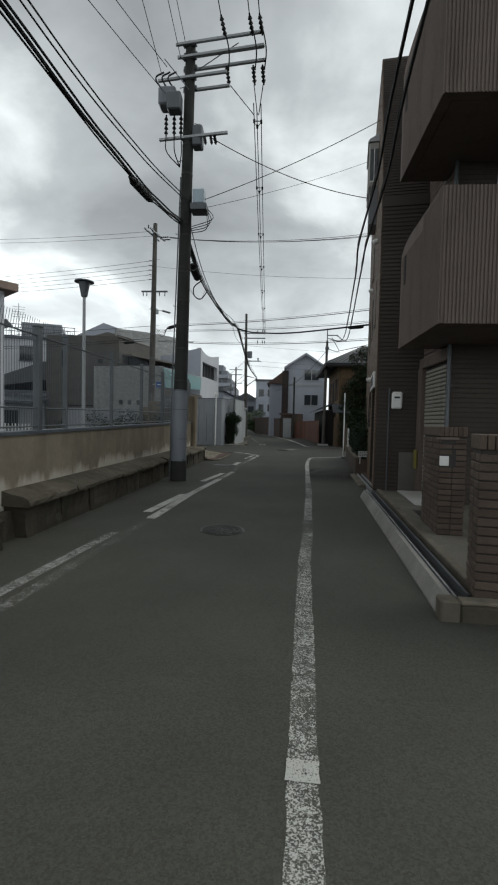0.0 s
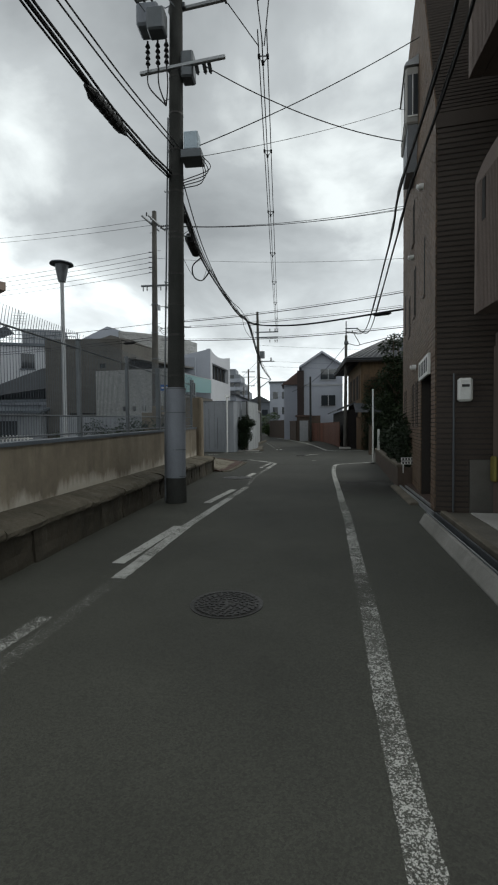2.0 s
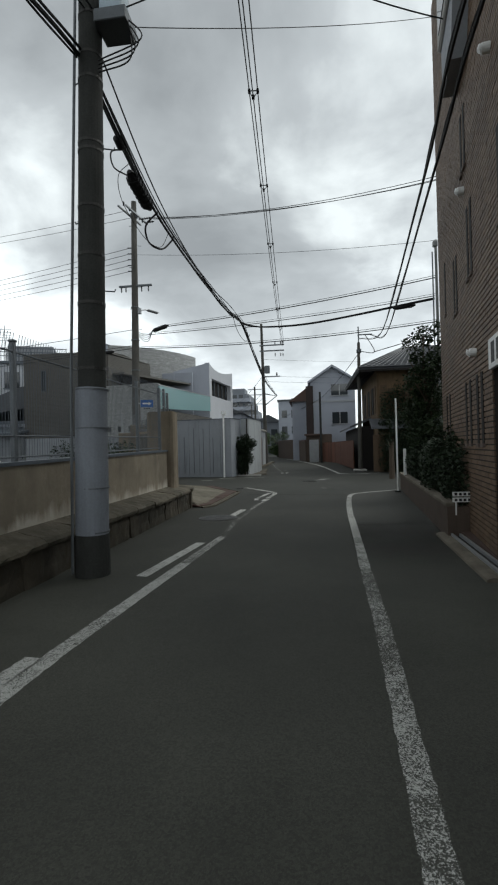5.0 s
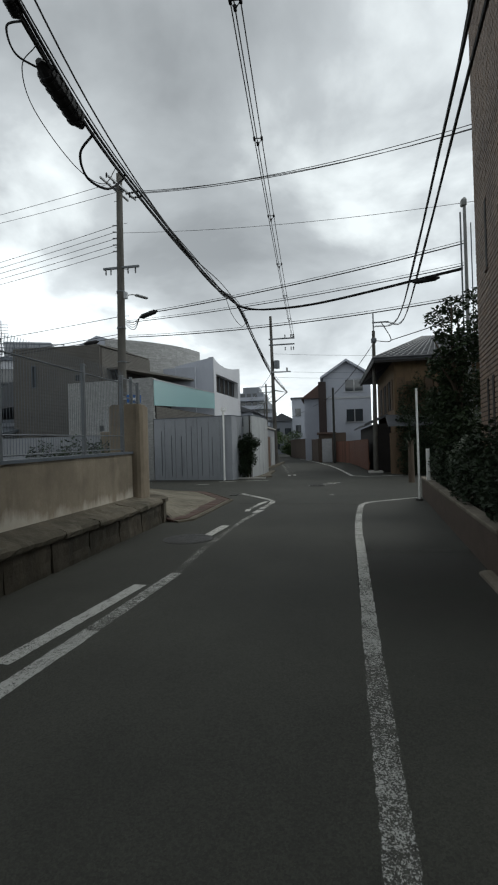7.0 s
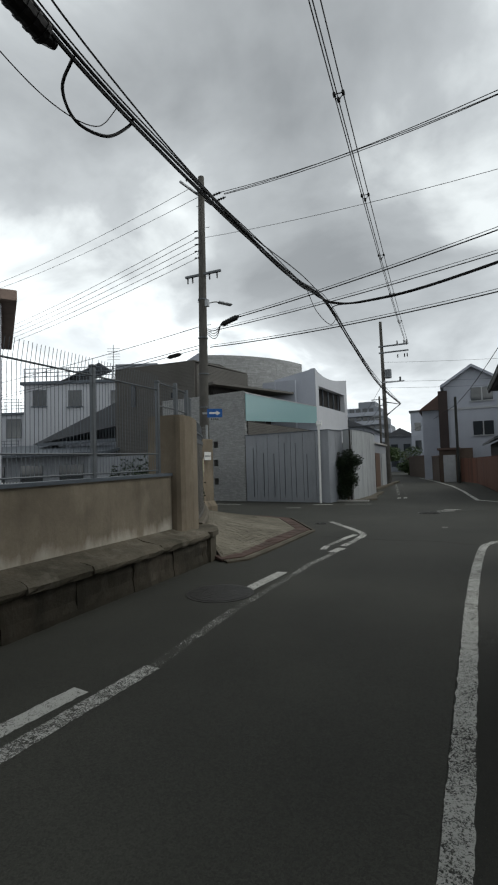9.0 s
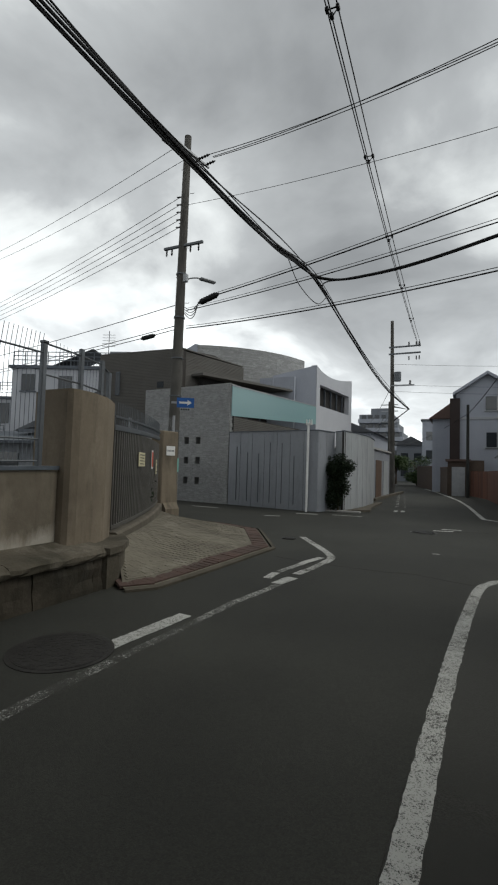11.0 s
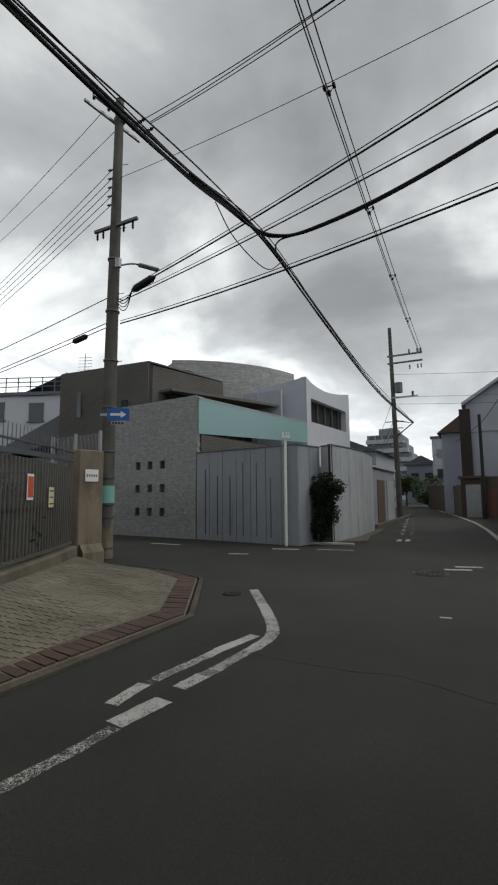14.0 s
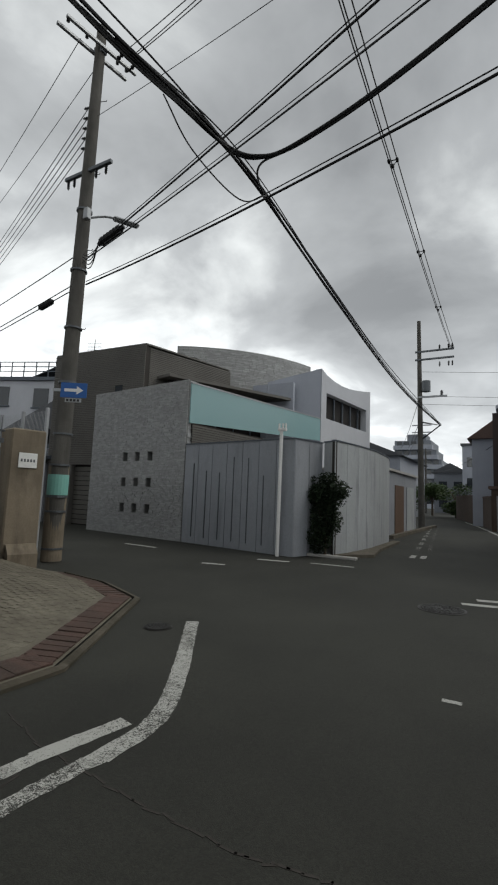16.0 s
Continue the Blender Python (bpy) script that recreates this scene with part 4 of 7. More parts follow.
for k in (-0.8, -0.35, 0.45, 0.7):
    insulator(pole2, (-7.2 + 0.17 * k, 25.42 + k, 11.63), (-7.2 + 0.17 * k, 25.42 + k, 11.82), 0.04)
part("clamp", fresh(-7.34, 25.34, 11.5, -7.06, 25.5, 11.7, bevel=0.01), STEEL, pole2)
part("crossarm", fresh(-7.9, 25.3, 8.5, -6.45, 25.38, 8.58, bevel=0.006), STEEL, pole2)
for x in (-7.8, -7.6, -6.9, -6.6):
    insulator(pole2, (x, 25.34, 8.5), (x, 25.34, 8.28), 0.035)
for y in (25.75, 26.1):
    insulator(pole2, (-7.0, y, 11.6), (-6.5, y - 0.1, 11.58), 0.05)
for k in range(5):
    insulator(pole2, (-7.3, 25.4, 9.2 + 0.25 * k), (-7.5, 25.35, 9.2 + 0.25 * k), 0.035)
lamp_arm = part("lamp_arm", tube(fresh(), bend([(-7.15, 25.4, 7.45), (-6.95, 25.7, 7.6), (-6.78, 25.95, 7.64)], 5), 0.025), GALV, pole2)
part("lamp_head", fresh(-0.09, -0.3, -0.045, 0.09, 0.3, 0.045, bevel=0.04), GALV, pole2, m=Matrix.Translation((-6.7, 26.12, 7.63)) @ Matrix.Rotation(radians(-30), 4, "Z"))
part("lamp_box", fresh(-7.05, 25.2, 7.3, -6.92, 25.32, 7.55, bevel=0.01), GALV, pole2)

ow = thing("one_way_sign", pose(-6.68, 25.05, 3.45, 0, 0, 32), "blue one-way road sign with a white arrow", "road sign")
part("board", fresh(-0.26, -0.006, -0.15, 0.26, 0.008, 0.15, bevel=0.003), BLUE, ow)
part("arrow", prism(fresh(), [(-0.185, -0.03), (0.06, -0.03), (0.06, -0.085), (0.19, 0.0), (0.06, 0.085), (0.06, 0.03), (-0.185, 0.03)], -0.0105, -0.0065, "y"), SIGN_W, ow)
part("bracket", fresh(-0.42, 0.009, -0.03, -0.1, 0.06, 0.03), GALV, ow)
sp = part("sub_plate", fresh(-0.16, -0.006, -0.245, 0.16, 0.006, -0.165, bevel=0.002), PANEL_PALE, ow)
for k in range(4):
    part("text_bar", fresh(-0.135 + 0.07 * k, -0.0095, -0.23, -0.085 + 0.07 * k, -0.0065, -0.18), SIGN_K, sp)
B3, T3 = (-3.85, 48.0, 0), (-4.0, 48.0, 12.6)
pole3 = thing("utility_pole", None, "slim grey utility pole with crossarms far down the street", "utility pole", "utility poles")
part("shaft", cyl(fresh(), B3, T3, 0.19, 0.11, seg=16), POLE_C, pole3)
for z in (10.62, 10.12):
    part("crossarm", fresh(-4.2, 47.85, z - 0.05, -2.0, 47.95, z + 0.05), STEEL, pole3)
for x in (-2.1, -2.3, -2.8):
    insulator(pole3, (x, 47.9, 10.6), (x, 47.9, 10.95), 0.07)
    insulator(pole3, (x, 47.9, 9.9), (x, 47.9, 9.6), 0.06)
part("transformer", cyl(fresh(), (-3.55, 47.8, 8.1), (-3.55, 47.8, 8.75), 0.25, seg=14), STEEL, pole3)
part("crossarm", fresh(-4.0, 47.85, 7.75, -2.4, 47.95, 7.85), GALV, pole3)
insulator(pole3, (-2.7, 47.9, 7.8), (-2.7, 47.9, 8.15), 0.1)
part("stay_arm", tube(fresh(), [(-3.9, 48, 6.3), (-2.75, 47.6, 6.0), (-3.9, 48, 5.2)], 0.06), CABLE, pole3)

# ---- corner house with stone wall, panel wall and glass balustrade ----
house = thing("modern_house", None, "modern house of pale stone, brown ribbed tile and white render", "house")


def ribbed(name, p, q, z0, z1, depth, parent, material=BROWN_RIB, pitch=0.078, label=""):
    """A wall from p to q clad in level ribs; depth goes to the left of p to q."""
    m = between(p, q)
    L = math.hypot(q[0] - p[0], q[1] - p[1])
    w = part(name, fresh(0, 0, z0, L, depth, z1, m=m), BROWN_DARK, parent, label)
    bm = fresh()
    z = z0
    while z + pitch <= z1 + 0.001:
        box(bm, -0.02, -0.03, z + 0.009, L + 0.02, 0.01, z + pitch - 0.009, m=m)
        z += pitch
    tagged(part("rib", bm, material, w), kind="stuff")
    return w


S0, S1 = (-13.0, 31.25), (-8.05, 30.56)
mS = between(S0, S1)
LS = math.hypot(S1[0] - S0[0], S1[1] - S0[1])
stone_wall = part("stone_wall", fresh(), STONE_BACK, house, "pale split-face stone screen wall with nine small openings")
HOLES = [(2.02 + 0.66 * i, 0.92 + 0.88 * j) for i in range(3) for j in range(3)]
HW, HH = 0.13, 0.15
bm = fresh()
xs = [0.0] + [v for i in range(3) for v in (HOLES[3 * i][0] - HW, HOLES[3 * i][0] + HW)] + [LS]
zs = [0.0] + [v for j in range(3) for v in (HOLES[j][1] - HH, HOLES[j][1] + HH)] + [5.1]
for i in range(len(xs) - 1):
    for j in range(len(zs) - 1):
        if i % 2 and j % 2:
            continue
        box(bm, xs[i], 0.03, zs[j], xs[i + 1], 0.42, zs[j + 1], m=mS)
bm.to_mesh(stone_wall.data)
bm.free()
rs = random.Random(11)
small = fresh()
near_left = 300
unit = [shared("stone", fresh(0, -0.5, 0, 1, 0.5, 1, bevel=0.06), STONE) for _ in range(1)]
z = 0.0
while z < 5.1:
    h = rs.uniform(0.03, 0.052)
    if z + h > 5.13:
        h = 5.13 - z
    x = 0.0
    while x < LS - 0.01:
        L = min(rs.uniform(0.07, 0.24), LS - x)
        hit_hole = [c for c in HOLES if c[0] - HW - L < x < c[0] + HW and c[1] - HH - h * 0.6 < z < c[1] + HH - h * 0.4]
        if hit_hole:
            c = hit_hole[0]
            if x < c[0] - HW - 0.03:
                L = c[0] - HW - x
            else:
                x = c[0] + HW
                continue
        d = rs.uniform(0.0, 0.016)
        if near_left and 0.6 < z < 3.2 and x > 1.2 and rs.random() < 0.4:
            near_left -= 1
            piece("stone", unit[0], stone_wall, mS @ Matrix.Translation((x + L / 2 - L / 2, 0.03 - d, z)) @ Matrix.Diagonal((L - 0.006, 0.1, h - 0.006, 1)))
        else:
            box(small, x, -d, z, x + L - 0.006, 0.06, z + h - 0.006, m=mS)
        x += L
    z += h
z = 0.0
while z < 5.05:
    h = rs.uniform(0.07, 0.12)
    box(small, LS - 0.02, 0.05, z, LS + rs.uniform(0.0, 0.04), 0.42, z + h - 0.008, m=mS)
    z += h
tagged(part("stone", small, STONE, stone_wall), kind="stuff")

# grey panel wall: straight front, notch with planting, bowed side
panel_wall = thing("panel_wall", None, "grey upright panel garden wall with dark top rail", "wall", kind="structure")


def panels(path, z1, width, material, zvar=0.0):
    """Upright panels one by one along a path."""
    pts = [Vector((*p, 0)) for p in path]
    run = []
    for a, b in zip(pts, pts[1:]):
        L = (b - a).length
        n = max(1, round(L / width))
        for i in range(n):
            run.append((a.lerp(b, i / n), a.lerp(b, (i + 1) / n)))
    for a, b in run:
        m = between(a, b)
        L = (b - a).length
        part("panel", fresh(0.006, 0.0, 0, L - 0.006, 0.10, z1, bevel=0.006, m=m), material, panel_wall)
        part("panel_core", fresh(-0.003, 0.02, 0, L + 0.003, 0.09, z1 - 0.01, m=m), BROWN_DARK, panel_wall)
    bm = sweep(fresh(), [tuple(p[:2]) for p in pts], [(-0.12, z1), (0.02, z1), (0.02, z1 + 0.035), (-0.12, z1 + 0.035)])
    part("top_rail", bm, FENCE, panel_wall)


panels([(-8.02, 30.55), (-3.95, 29.83)], 3.0, 0.58, PANEL)
panels([(-3.94, 29.84), (-3.62, 30.95)], 3.0, 0.55, PANEL)
panels([(-3.6, 31.0), (-3.22, 30.78)], 3.03, 0.5, PANEL_PALE)
panels([(-3.2, 30.78), (-2.98, 32.2), (-2.88, 33.6), (-2.92, 35.0), (-3.05, 36.2), (-3.25, 37.2)], 3.05, 0.7, PANEL_PALE)
# thin proud bars added to stand for dark slits in the panels
for p in bend([(-7.6, 30.46, 0), (-6, 30.19, 0), (-4.4, 29.9, 0)], 3):
    part("drip_stain", fresh(p.x - 0.012, p.y - 0.012, 0.2, p.x + 0.012, p.y + 0.02, rs.uniform(1.9, 2.6)), STEEL, panel_wall)

pipe = thing("vent_pipe", pose(-4.32, 29.72, 0), "white plastic upright pipe with an open fitting on top", "pipe")
part("shaft", cyl(fresh(), (0, 0, 0), (0.02, 0, 3.2), 0.045, seg=12), SIGN_W, pipe)
part("fitting", fresh(-0.07, -0.05, 3.2, 0.16, 0.05, 3.28, bevel=0.01), SIGN_W, pipe)
for x in (-0.05, 0.06, 0.14):
    part("stub", cyl(fresh(), (x, 0, 3.28), (x, 0, 3.4), 0.025, seg=8), SIGN_W, pipe)
part("bed_kerb", fresh(-3.85, 29.95, 0, -2.5, 30.15, 0.07, bevel=0.01, m=Matrix.Translation((0.0, 0.45, 0))), CONC_LIGHT, panel_wall, "low pale planting kerb")
part("bed_slab", prism(fresh(), [(-3.15, 30.5), (-2.3, 31.4), (-2.55, 33.0), (-2.7, 36.5), (-2.95, 36.5), (-2.86, 33.0), (-3.0, 31.2)], 0.0, 0.08), CONC_OLD, panel_wall, "pale concrete strip at the wall foot")

# upper house
ribbed("base_wall", (-7.95, 30.75), (-7.0, 39.7), 2.9, 3.72, 0.25, house, label="brown ribbed strip under the glass")
bal = part("balustrade", prism(fresh(), [(0, 3.72), (9.05, 4.22), (9.05, 5.26), (0, 5.0)], 0.0, 0.03, "y", m=between((-7.98, 30.62), (-7.05, 39.7))), GLASS, house, "frosted green glass balustrade")
part("glass_rail", prism(fresh(), [(0, 5.0), (9.05, 5.26), (9.05, 5.31), (0, 5.05)], -0.02, 0.05, "y", m=between((-7.98, 30.62), (-7.05, 39.7))), GALV, house)
K0, K1, K2 = (-16.9, 32.3), (-11.8, 32.5), (-10.75, 37.2)
ribbed("block_front", K0, K1, 2.5, 7.35, 0.3, house, label="brown ribbed tile block")
ribbed("block_side", (K1[0] - 0.02, K1[1] + 0.32), K2, 5.2, 7.33, 0.3, house)
part("block_core", prism(fresh(), [(-16.8, 32.65), (-12.15, 32.85), (-11.1, 37.1), (-16.8, 37.1)], 0.0, 7.2), BROWN_DARK, house)
part("block_roof", prism(fresh(), [(-16.9, 32.3), (-11.78, 32.5), (-10.75, 37.2), (-16.9, 37.2)], 7.36, 7.42), BROWN_RIB, house)
gd = part("garage_door", fresh(-15.4, 32.55, 0, -12.9, 32.62, 2.5), DARK, house, "dark recessed garage shutter")
for k in range(12):
    part("slat", fresh(-15.4, 32.52, 0.05 + 0.2 * k, -12.9, 32.545, 0.22 + 0.2 * k), GATE, gd)
part("garage_pier", fresh(-16.9, 32.3, 0, -15.4, 32.8, 2.5), BROWN_RIB, house)
win = part("slot_window", fresh(-15.75, 32.255, 5.2, -15.55, 32.268, 6.35), WINDOW, house)
part("window_frame", fresh(-15.8, 32.26, 5.15, -15.5, 32.262, 6.4), FENCE, win)
part("small_window", fresh(-13.2, 32.36, 5.45, -12.8, 32.368, 5.75), WINDOW, house)
# canopy slabs and recessed terrace
part("canopy", prism(fresh(), [(-11.75, 33.2), (-10.9, 33.0), (-8.3, 38.9), (-9.6, 39.6)], 6.1, 6.22), BROWN_RIB, house, "thin brown canopy slab")
part("eave", prism(fresh(), [(-11.6, 32.9), (-9.2, 33.0), (-8.4, 38.8), (-11.0, 38.8)], 5.3, 5.42), BROWN_RIB, house)
part("terrace_wall", fresh(-11.5, 38.9, 3.0, -8.2, 39.1, 7.0), GREYWHITE, house)
# black sheet closing the terrace, its depth of shade painted on
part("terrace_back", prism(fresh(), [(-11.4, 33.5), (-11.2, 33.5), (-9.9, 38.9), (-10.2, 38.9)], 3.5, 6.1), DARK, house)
part("terrace_floor", prism(fresh(), [(-11.5, 31.2), (-8.3, 31.0), (-7.4, 39.8), (-11.5, 39.8)], 3.4, 3.55), CONC_LIGHT, house)
for k in range(4):
    part("mullion", fresh(-9.9 + 0.02, 34.8 + k, 3.55, -9.82, 34.86 + k, 5.3, m=Matrix.Translation((0.32 * k - 1.0, 0, 0))), FENCE, house)
# bowed stone drum
C, R = (-17.2, 44.2), 8.6
drum_pts = arc(C, R, -64, -12, 26)
bm = sweep(fresh(), drum_pts, [(0.0, 5.6), (0.0, 8.72), (-0.4, 8.72), (-0.4, 5.6)])
drum = part("drum_wall", bm, STONE_BACK, house, "bowed pale stone upper wall")
stones = []
z = 5.6
while z < 8.68:
    h = rs.uniform(0.06, 0.11)
    u = rs.uniform(0.0, 0.5)
    while u < 51.6:
        w = min(rs.uniform(1.4, 4.2), 52 - u)
        p, q = [(C[0] + R * math.cos(radians(-64 + v)), C[1] + R * math.sin(radians(-64 + v))) for v in (u, u + w)]
        stones.append((between(p, q), 0.0, -rs.uniform(0.004, 0.02), z, math.hypot(q[0] - p[0], q[1] - p[1]) - 0.012, 0.03, z + h - 0.012))
        u += w
    z += h
tagged(boxes("stone", stones, STONE, drum), kind="stuff")
# white block with dipped roofline and deep window
mW = between((-7.18, 40.0), (-6.5, 46.3))
LW = 6.34


def dip(u):
    return 7.85 + 0.12 * u / LW - 0.42 * math.sin(math.pi * (u / LW) ** 0.75) ** 1.0


bm = fresh()
wu = [0.0, 0.55, 1.4, 2.3, 3.2, 4.1, 5.0, 5.75, LW]
for a, b in zip(wu, wu[1:]):
    if 0.5 < a and b < 5.8:
        spans = [(3.0, 3.0, 5.45, 5.45), (6.75, 6.75, dip(a), dip(b))]
    else:
        spans = [(3.0, 3.0, dip(a), dip(b))]
    for za, zb, zc, zd in spans:
        prism(bm, [(a, za), (b, zb), (b, zd), (a, zc)], 0.0, 0.35, "y", m=mW)
bmesh.ops.remove_doubles(bm, verts=bm.verts, dist=0.002)
white = part("white_block", bm, WHITE, house, "white rendered block with a dipped roofline")
# black sheet behind the opening stands in for the unlit room
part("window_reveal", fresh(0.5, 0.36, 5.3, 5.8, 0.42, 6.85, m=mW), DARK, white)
for k in range(5):
    part("mullion", fresh(0.9 + 1.05 * k, 0.25, 5.46, 0.97 + 1.05 * k, 0.32, 6.74, m=mW), FENCE, white)
# end of the white block in a greyer render, its shade painted in
part("north_wall", prism(fresh(), [(0.3, 3.0), (2.9, 3.0), (2.9, 7.1), (0.3, 7.8)], -0.05, 0.3, "y", m=between((-7.25, 40.05), (-9.9, 39.0)) @ Matrix.Translation((-0.3, -0.06, 0))), GREYWHITE, white)
part("block_top", prism(fresh(), [(-7.5, 40.4), (-6.9, 46.0), (-10.5, 46.0), (-9.8, 39.6)], 6.95, 7.05), GREYWHITE, white)
part("rear_body", prism(fresh(), [(-7.4, 40.5), (-6.9, 46.0), (-16, 46.0), (-16, 39.6), (-9.8, 39.6)], 0.0, 3.2), GREYWHITE, house)

part("rear_gable", prism(fresh(), [(-16.8, 7.4), (-11.2, 7.4), (-12.3, 8.0), (-14.1, 8.45), (-16.6, 7.75)], 36.5, 37.1, "y"), BROWN_RIB, house)
part("pale_roof", prism(fresh(), [(-19.4, 8.3), (-12.6, 8.3), (-12.6, 8.85), (-13.6, 9.15), (-15.8, 9.9)], 40.0, 44.0, "y"), GREYWHITE, house, "pale pitched metal roof")
part("pale_base", fresh(-19.2, 40.02, 0, -12.7, 43.9, 8.31), GREYWHITE, house)

annex = thing("annex", None, "low grey annex with a pale garage door", "outbuilding")
part("wall", fresh(-7.5, 38.2, 0, -3.55, 44.5, 2.75, bevel=0.02), PANEL, annex)
part("roof", fresh(-7.6, 38.1, 2.75, -3.45, 44.6, 2.85), CONC_LIGHT, annex)
part("door", fresh(-3.545, 39.5, 0.1, -3.52, 41.3, 2.2), DOOR_B, annex, "brown door")
part("door", fresh(-3.545, 42.0, 0.1, -3.52, 43.8, 2.2), PANEL_PALE, annex, "white door")
part("plinth", fresh(-3.5, 38.2, 0, -3.3, 50, 0.14), CONC_OLD, annex)

# ---- houses behind the fence ----
lamp = thing("yard_lamp", pose(-6.1, 13.9, 0), "tall grey yard lamp with a flat disc cap", "lamp post")
part("post", cyl(fresh(), (0, 0, 0), (0, 0, 5.2), 0.055, 0.045, seg=12), GALV, lamp)
part("shade", cyl(fresh(), (0, 0, 5.2), (0, 0, 5.62), 0.09, 0.17, seg=20), STEEL, lamp)
part("cap", cyl(cyl(fresh(), (0, 0, 5.63), (0, 0, 5.66), 0.29, 0.28, seg=24), (0, 0, 5.66), (0, 0, 5.69), 0.28, 0.1, seg=24), FENCE, lamp)
part("base_plate", fresh(-0.12, -0.12, 0, 0.12, 0.12, 0.03), STEEL, lamp)

tower = thing("school_building", pose(-13.3, 22.65, 0, 0, 0, 52), "cream school building with a tan flat eave", "building")
part("wall", fresh(-14, 0.5, 0, -0.5, 7, 7.75), WHITE, tower)
part("roof", fresh(-14.5, 0.0, 7.75, 0.0, 7.5, 8.15, bevel=0.03), EAVE_TAN, tower, "tan eave slab")
part("parapet", fresh(-13.5, 0.8, 8.15, -0.9, 6.5, 8.6), WHITE, tower)
for i in range(4):
    for j in range(2):
        w = part("window", fresh(-2.6 - 2.4 * i, 0.44, 1.2 + 3.2 * j, -1.0 - 2.4 * i, 0.48, 2.9 + 3.2 * j), WINDOW, tower)
        part("frame", fresh(-1.83 - 2.4 * i, 0.42, 1.2 + 3.2 * j, -1.77 - 2.4 * i, 0.438, 2.9 + 3.2 * j), GALV, w)

shed = thing("low_house", None, "grey low house with a pitched roof behind the fence", "house")
part("wall", fresh(-22.5, 33.5, 0, -17.2, 40, 3.5), GREYWHITE, shed)
part("roof", prism(fresh(), [(-24.2, 3.4), (-16.95, 4.3), (-16.95, 5.6), (-17.5, 5.6)], 32.9, 40.5, "y"), ROOF, shed)
part("eave_board", fresh(-23.8, 32.88, 3.3, -17.0, 32.96, 3.5), FENCE, shed)
wh = thing("white_house", pose(-28.6, 36.0, 0, 0, 0, 22), "white rendered house with a railed roof terrace", "house")
part("wall", fresh(0, 0, 0, 13, 9, 8.2), WHITE, wh)
part("roof", fresh(-0.2, -0.2, 8.2, 11.2, 9.2, 8.42), FENCE, wh)
for x, z in ((0.7, 6.6), (3.4, 6.5), (6.6, 6.4), (9.6, 6.4), (1.2, 2.4), (5.4, 2.4)):
    w = part("window", fresh(x, -0.05, z, x + 1.0, -0.01, z + 1.2), WINDOW, wh)
    part("sill", fresh(x - 0.1, -0.1, z - 0.1, x + 1.1, -0.01, z - 0.02), FENCE, w)
for z in (8.8, 9.1, 9.4):
    part("rail", fresh(0, 0.0, z, 11, 0.05, z + 0.05), FENCE, wh)
for i in range(14):
    part("baluster", fresh(0.84 * i, 0.0, 8.42, 0.84 * i + 0.05, 0.05, 9.45), FENCE, wh)
part("penthouse", fresh(6.5, 1.5, 8.42, 9.8, 6, 9.9), PANEL, wh)
part("solar_panel", prism(fresh(), [(2.2, 8.5), (5.4, 9.9), (5.4, 9.98), (2.2, 8.58)], 1.0, 4.0, "y"), WINDOW, wh)
aerial = part("aerial", cyl(fresh(), (6.2, 2, 8.4), (6.2, 2, 11.6), 0.025, seg=6), STEEL, wh)
for k in range(5):
    part("aerial_rod", fresh(5.7, 1.98, 10.4 + 0.22 * k, 6.7, 2.02, 10.42 + 0.22 * k), STEEL, aerial)
# lower wing with balconies
wing = part("wing", fresh(-4.6, 1.0, 0, -0.01, 8.0, 6.1), WHITE, wh)
part("wing_roof", fresh(-4.8, 0.8, 6.1, -0.02, 8.2, 6.28), FENCE, wing)
for x, z in ((-3.9, 4.3), (-1.9, 4.3), (-3.9, 1.1), (-1.9, 1.1)):
    part("wing_window", fresh(x, 0.94, z, x + 1.2, 0.985, z + 1.5), WINDOW, wing)
for z0 in (3.0, 6.3):
    slab_y = -0.2 if z0 < 5 else 0.85
    if z0 < 5:
        part("balcony_slab", fresh(-4.6, -0.2, 2.85, -0.3, 0.99, 3.0), WHITE, wing)
    for k in range(4):
        part("balcony_rail", fresh(-4.6, slab_y, z0 + 0.25 * (k + 1), -0.3, slab_y + 0.04, z0 + 0.25 * (k + 1) + 0.04), FENCE, wing)
    for i in range(9):
        part("balcony_post", fresh(-4.6 + 0.53 * i, slab_y, z0 - 0.02, -4.56 + 0.53 * i, slab_y + 0.04, z0 + 1.05), FENCE, wing)
# yard behind the fence
lodge = thing("long_shed", pose(-30, 27.0, 0, 0, 0, 6), "long dark low shed with a white picket rail", "shed")
part("wall", fresh(-14, 3, 0, 13.5, 7, 2.6), PANEL, lodge)
part("roof", prism(fresh(), [(2.4, 2.5), (7.6, 3.4), (7.6, 3.55), (2.4, 2.65)], -14.4, 13.8, "x"), FENCE, lodge)
for i in range(9):
    part("window", fresh(-12 + 2.8 * i, 2.95, 0.9, -10.4 + 2.8 * i, 2.99, 2.0), WINDOW, lodge)
pick = shared("picket", fresh(0, 0, 0, 0.07, 0.04, 1.1), SIGN_W)
for i in range(60):
    piece("picket", pick, lodge, Matrix.Translation((0.5 + 0.22 * i, 1.2, 0)))
part("picket_rail", fresh(0.4, 1.245, 0.85, 13.8, 1.28, 0.93), SIGN_W, lodge)
yard = thing("yard_hedge", None, "dark clipped shrubs behind the school fence", "hedge")
# ---- near house and apartment block ----
RA = -3.6
MR = pose(1.27, 3.8, 0, 0, 0, RA)      # x away from the road, y along the kerb


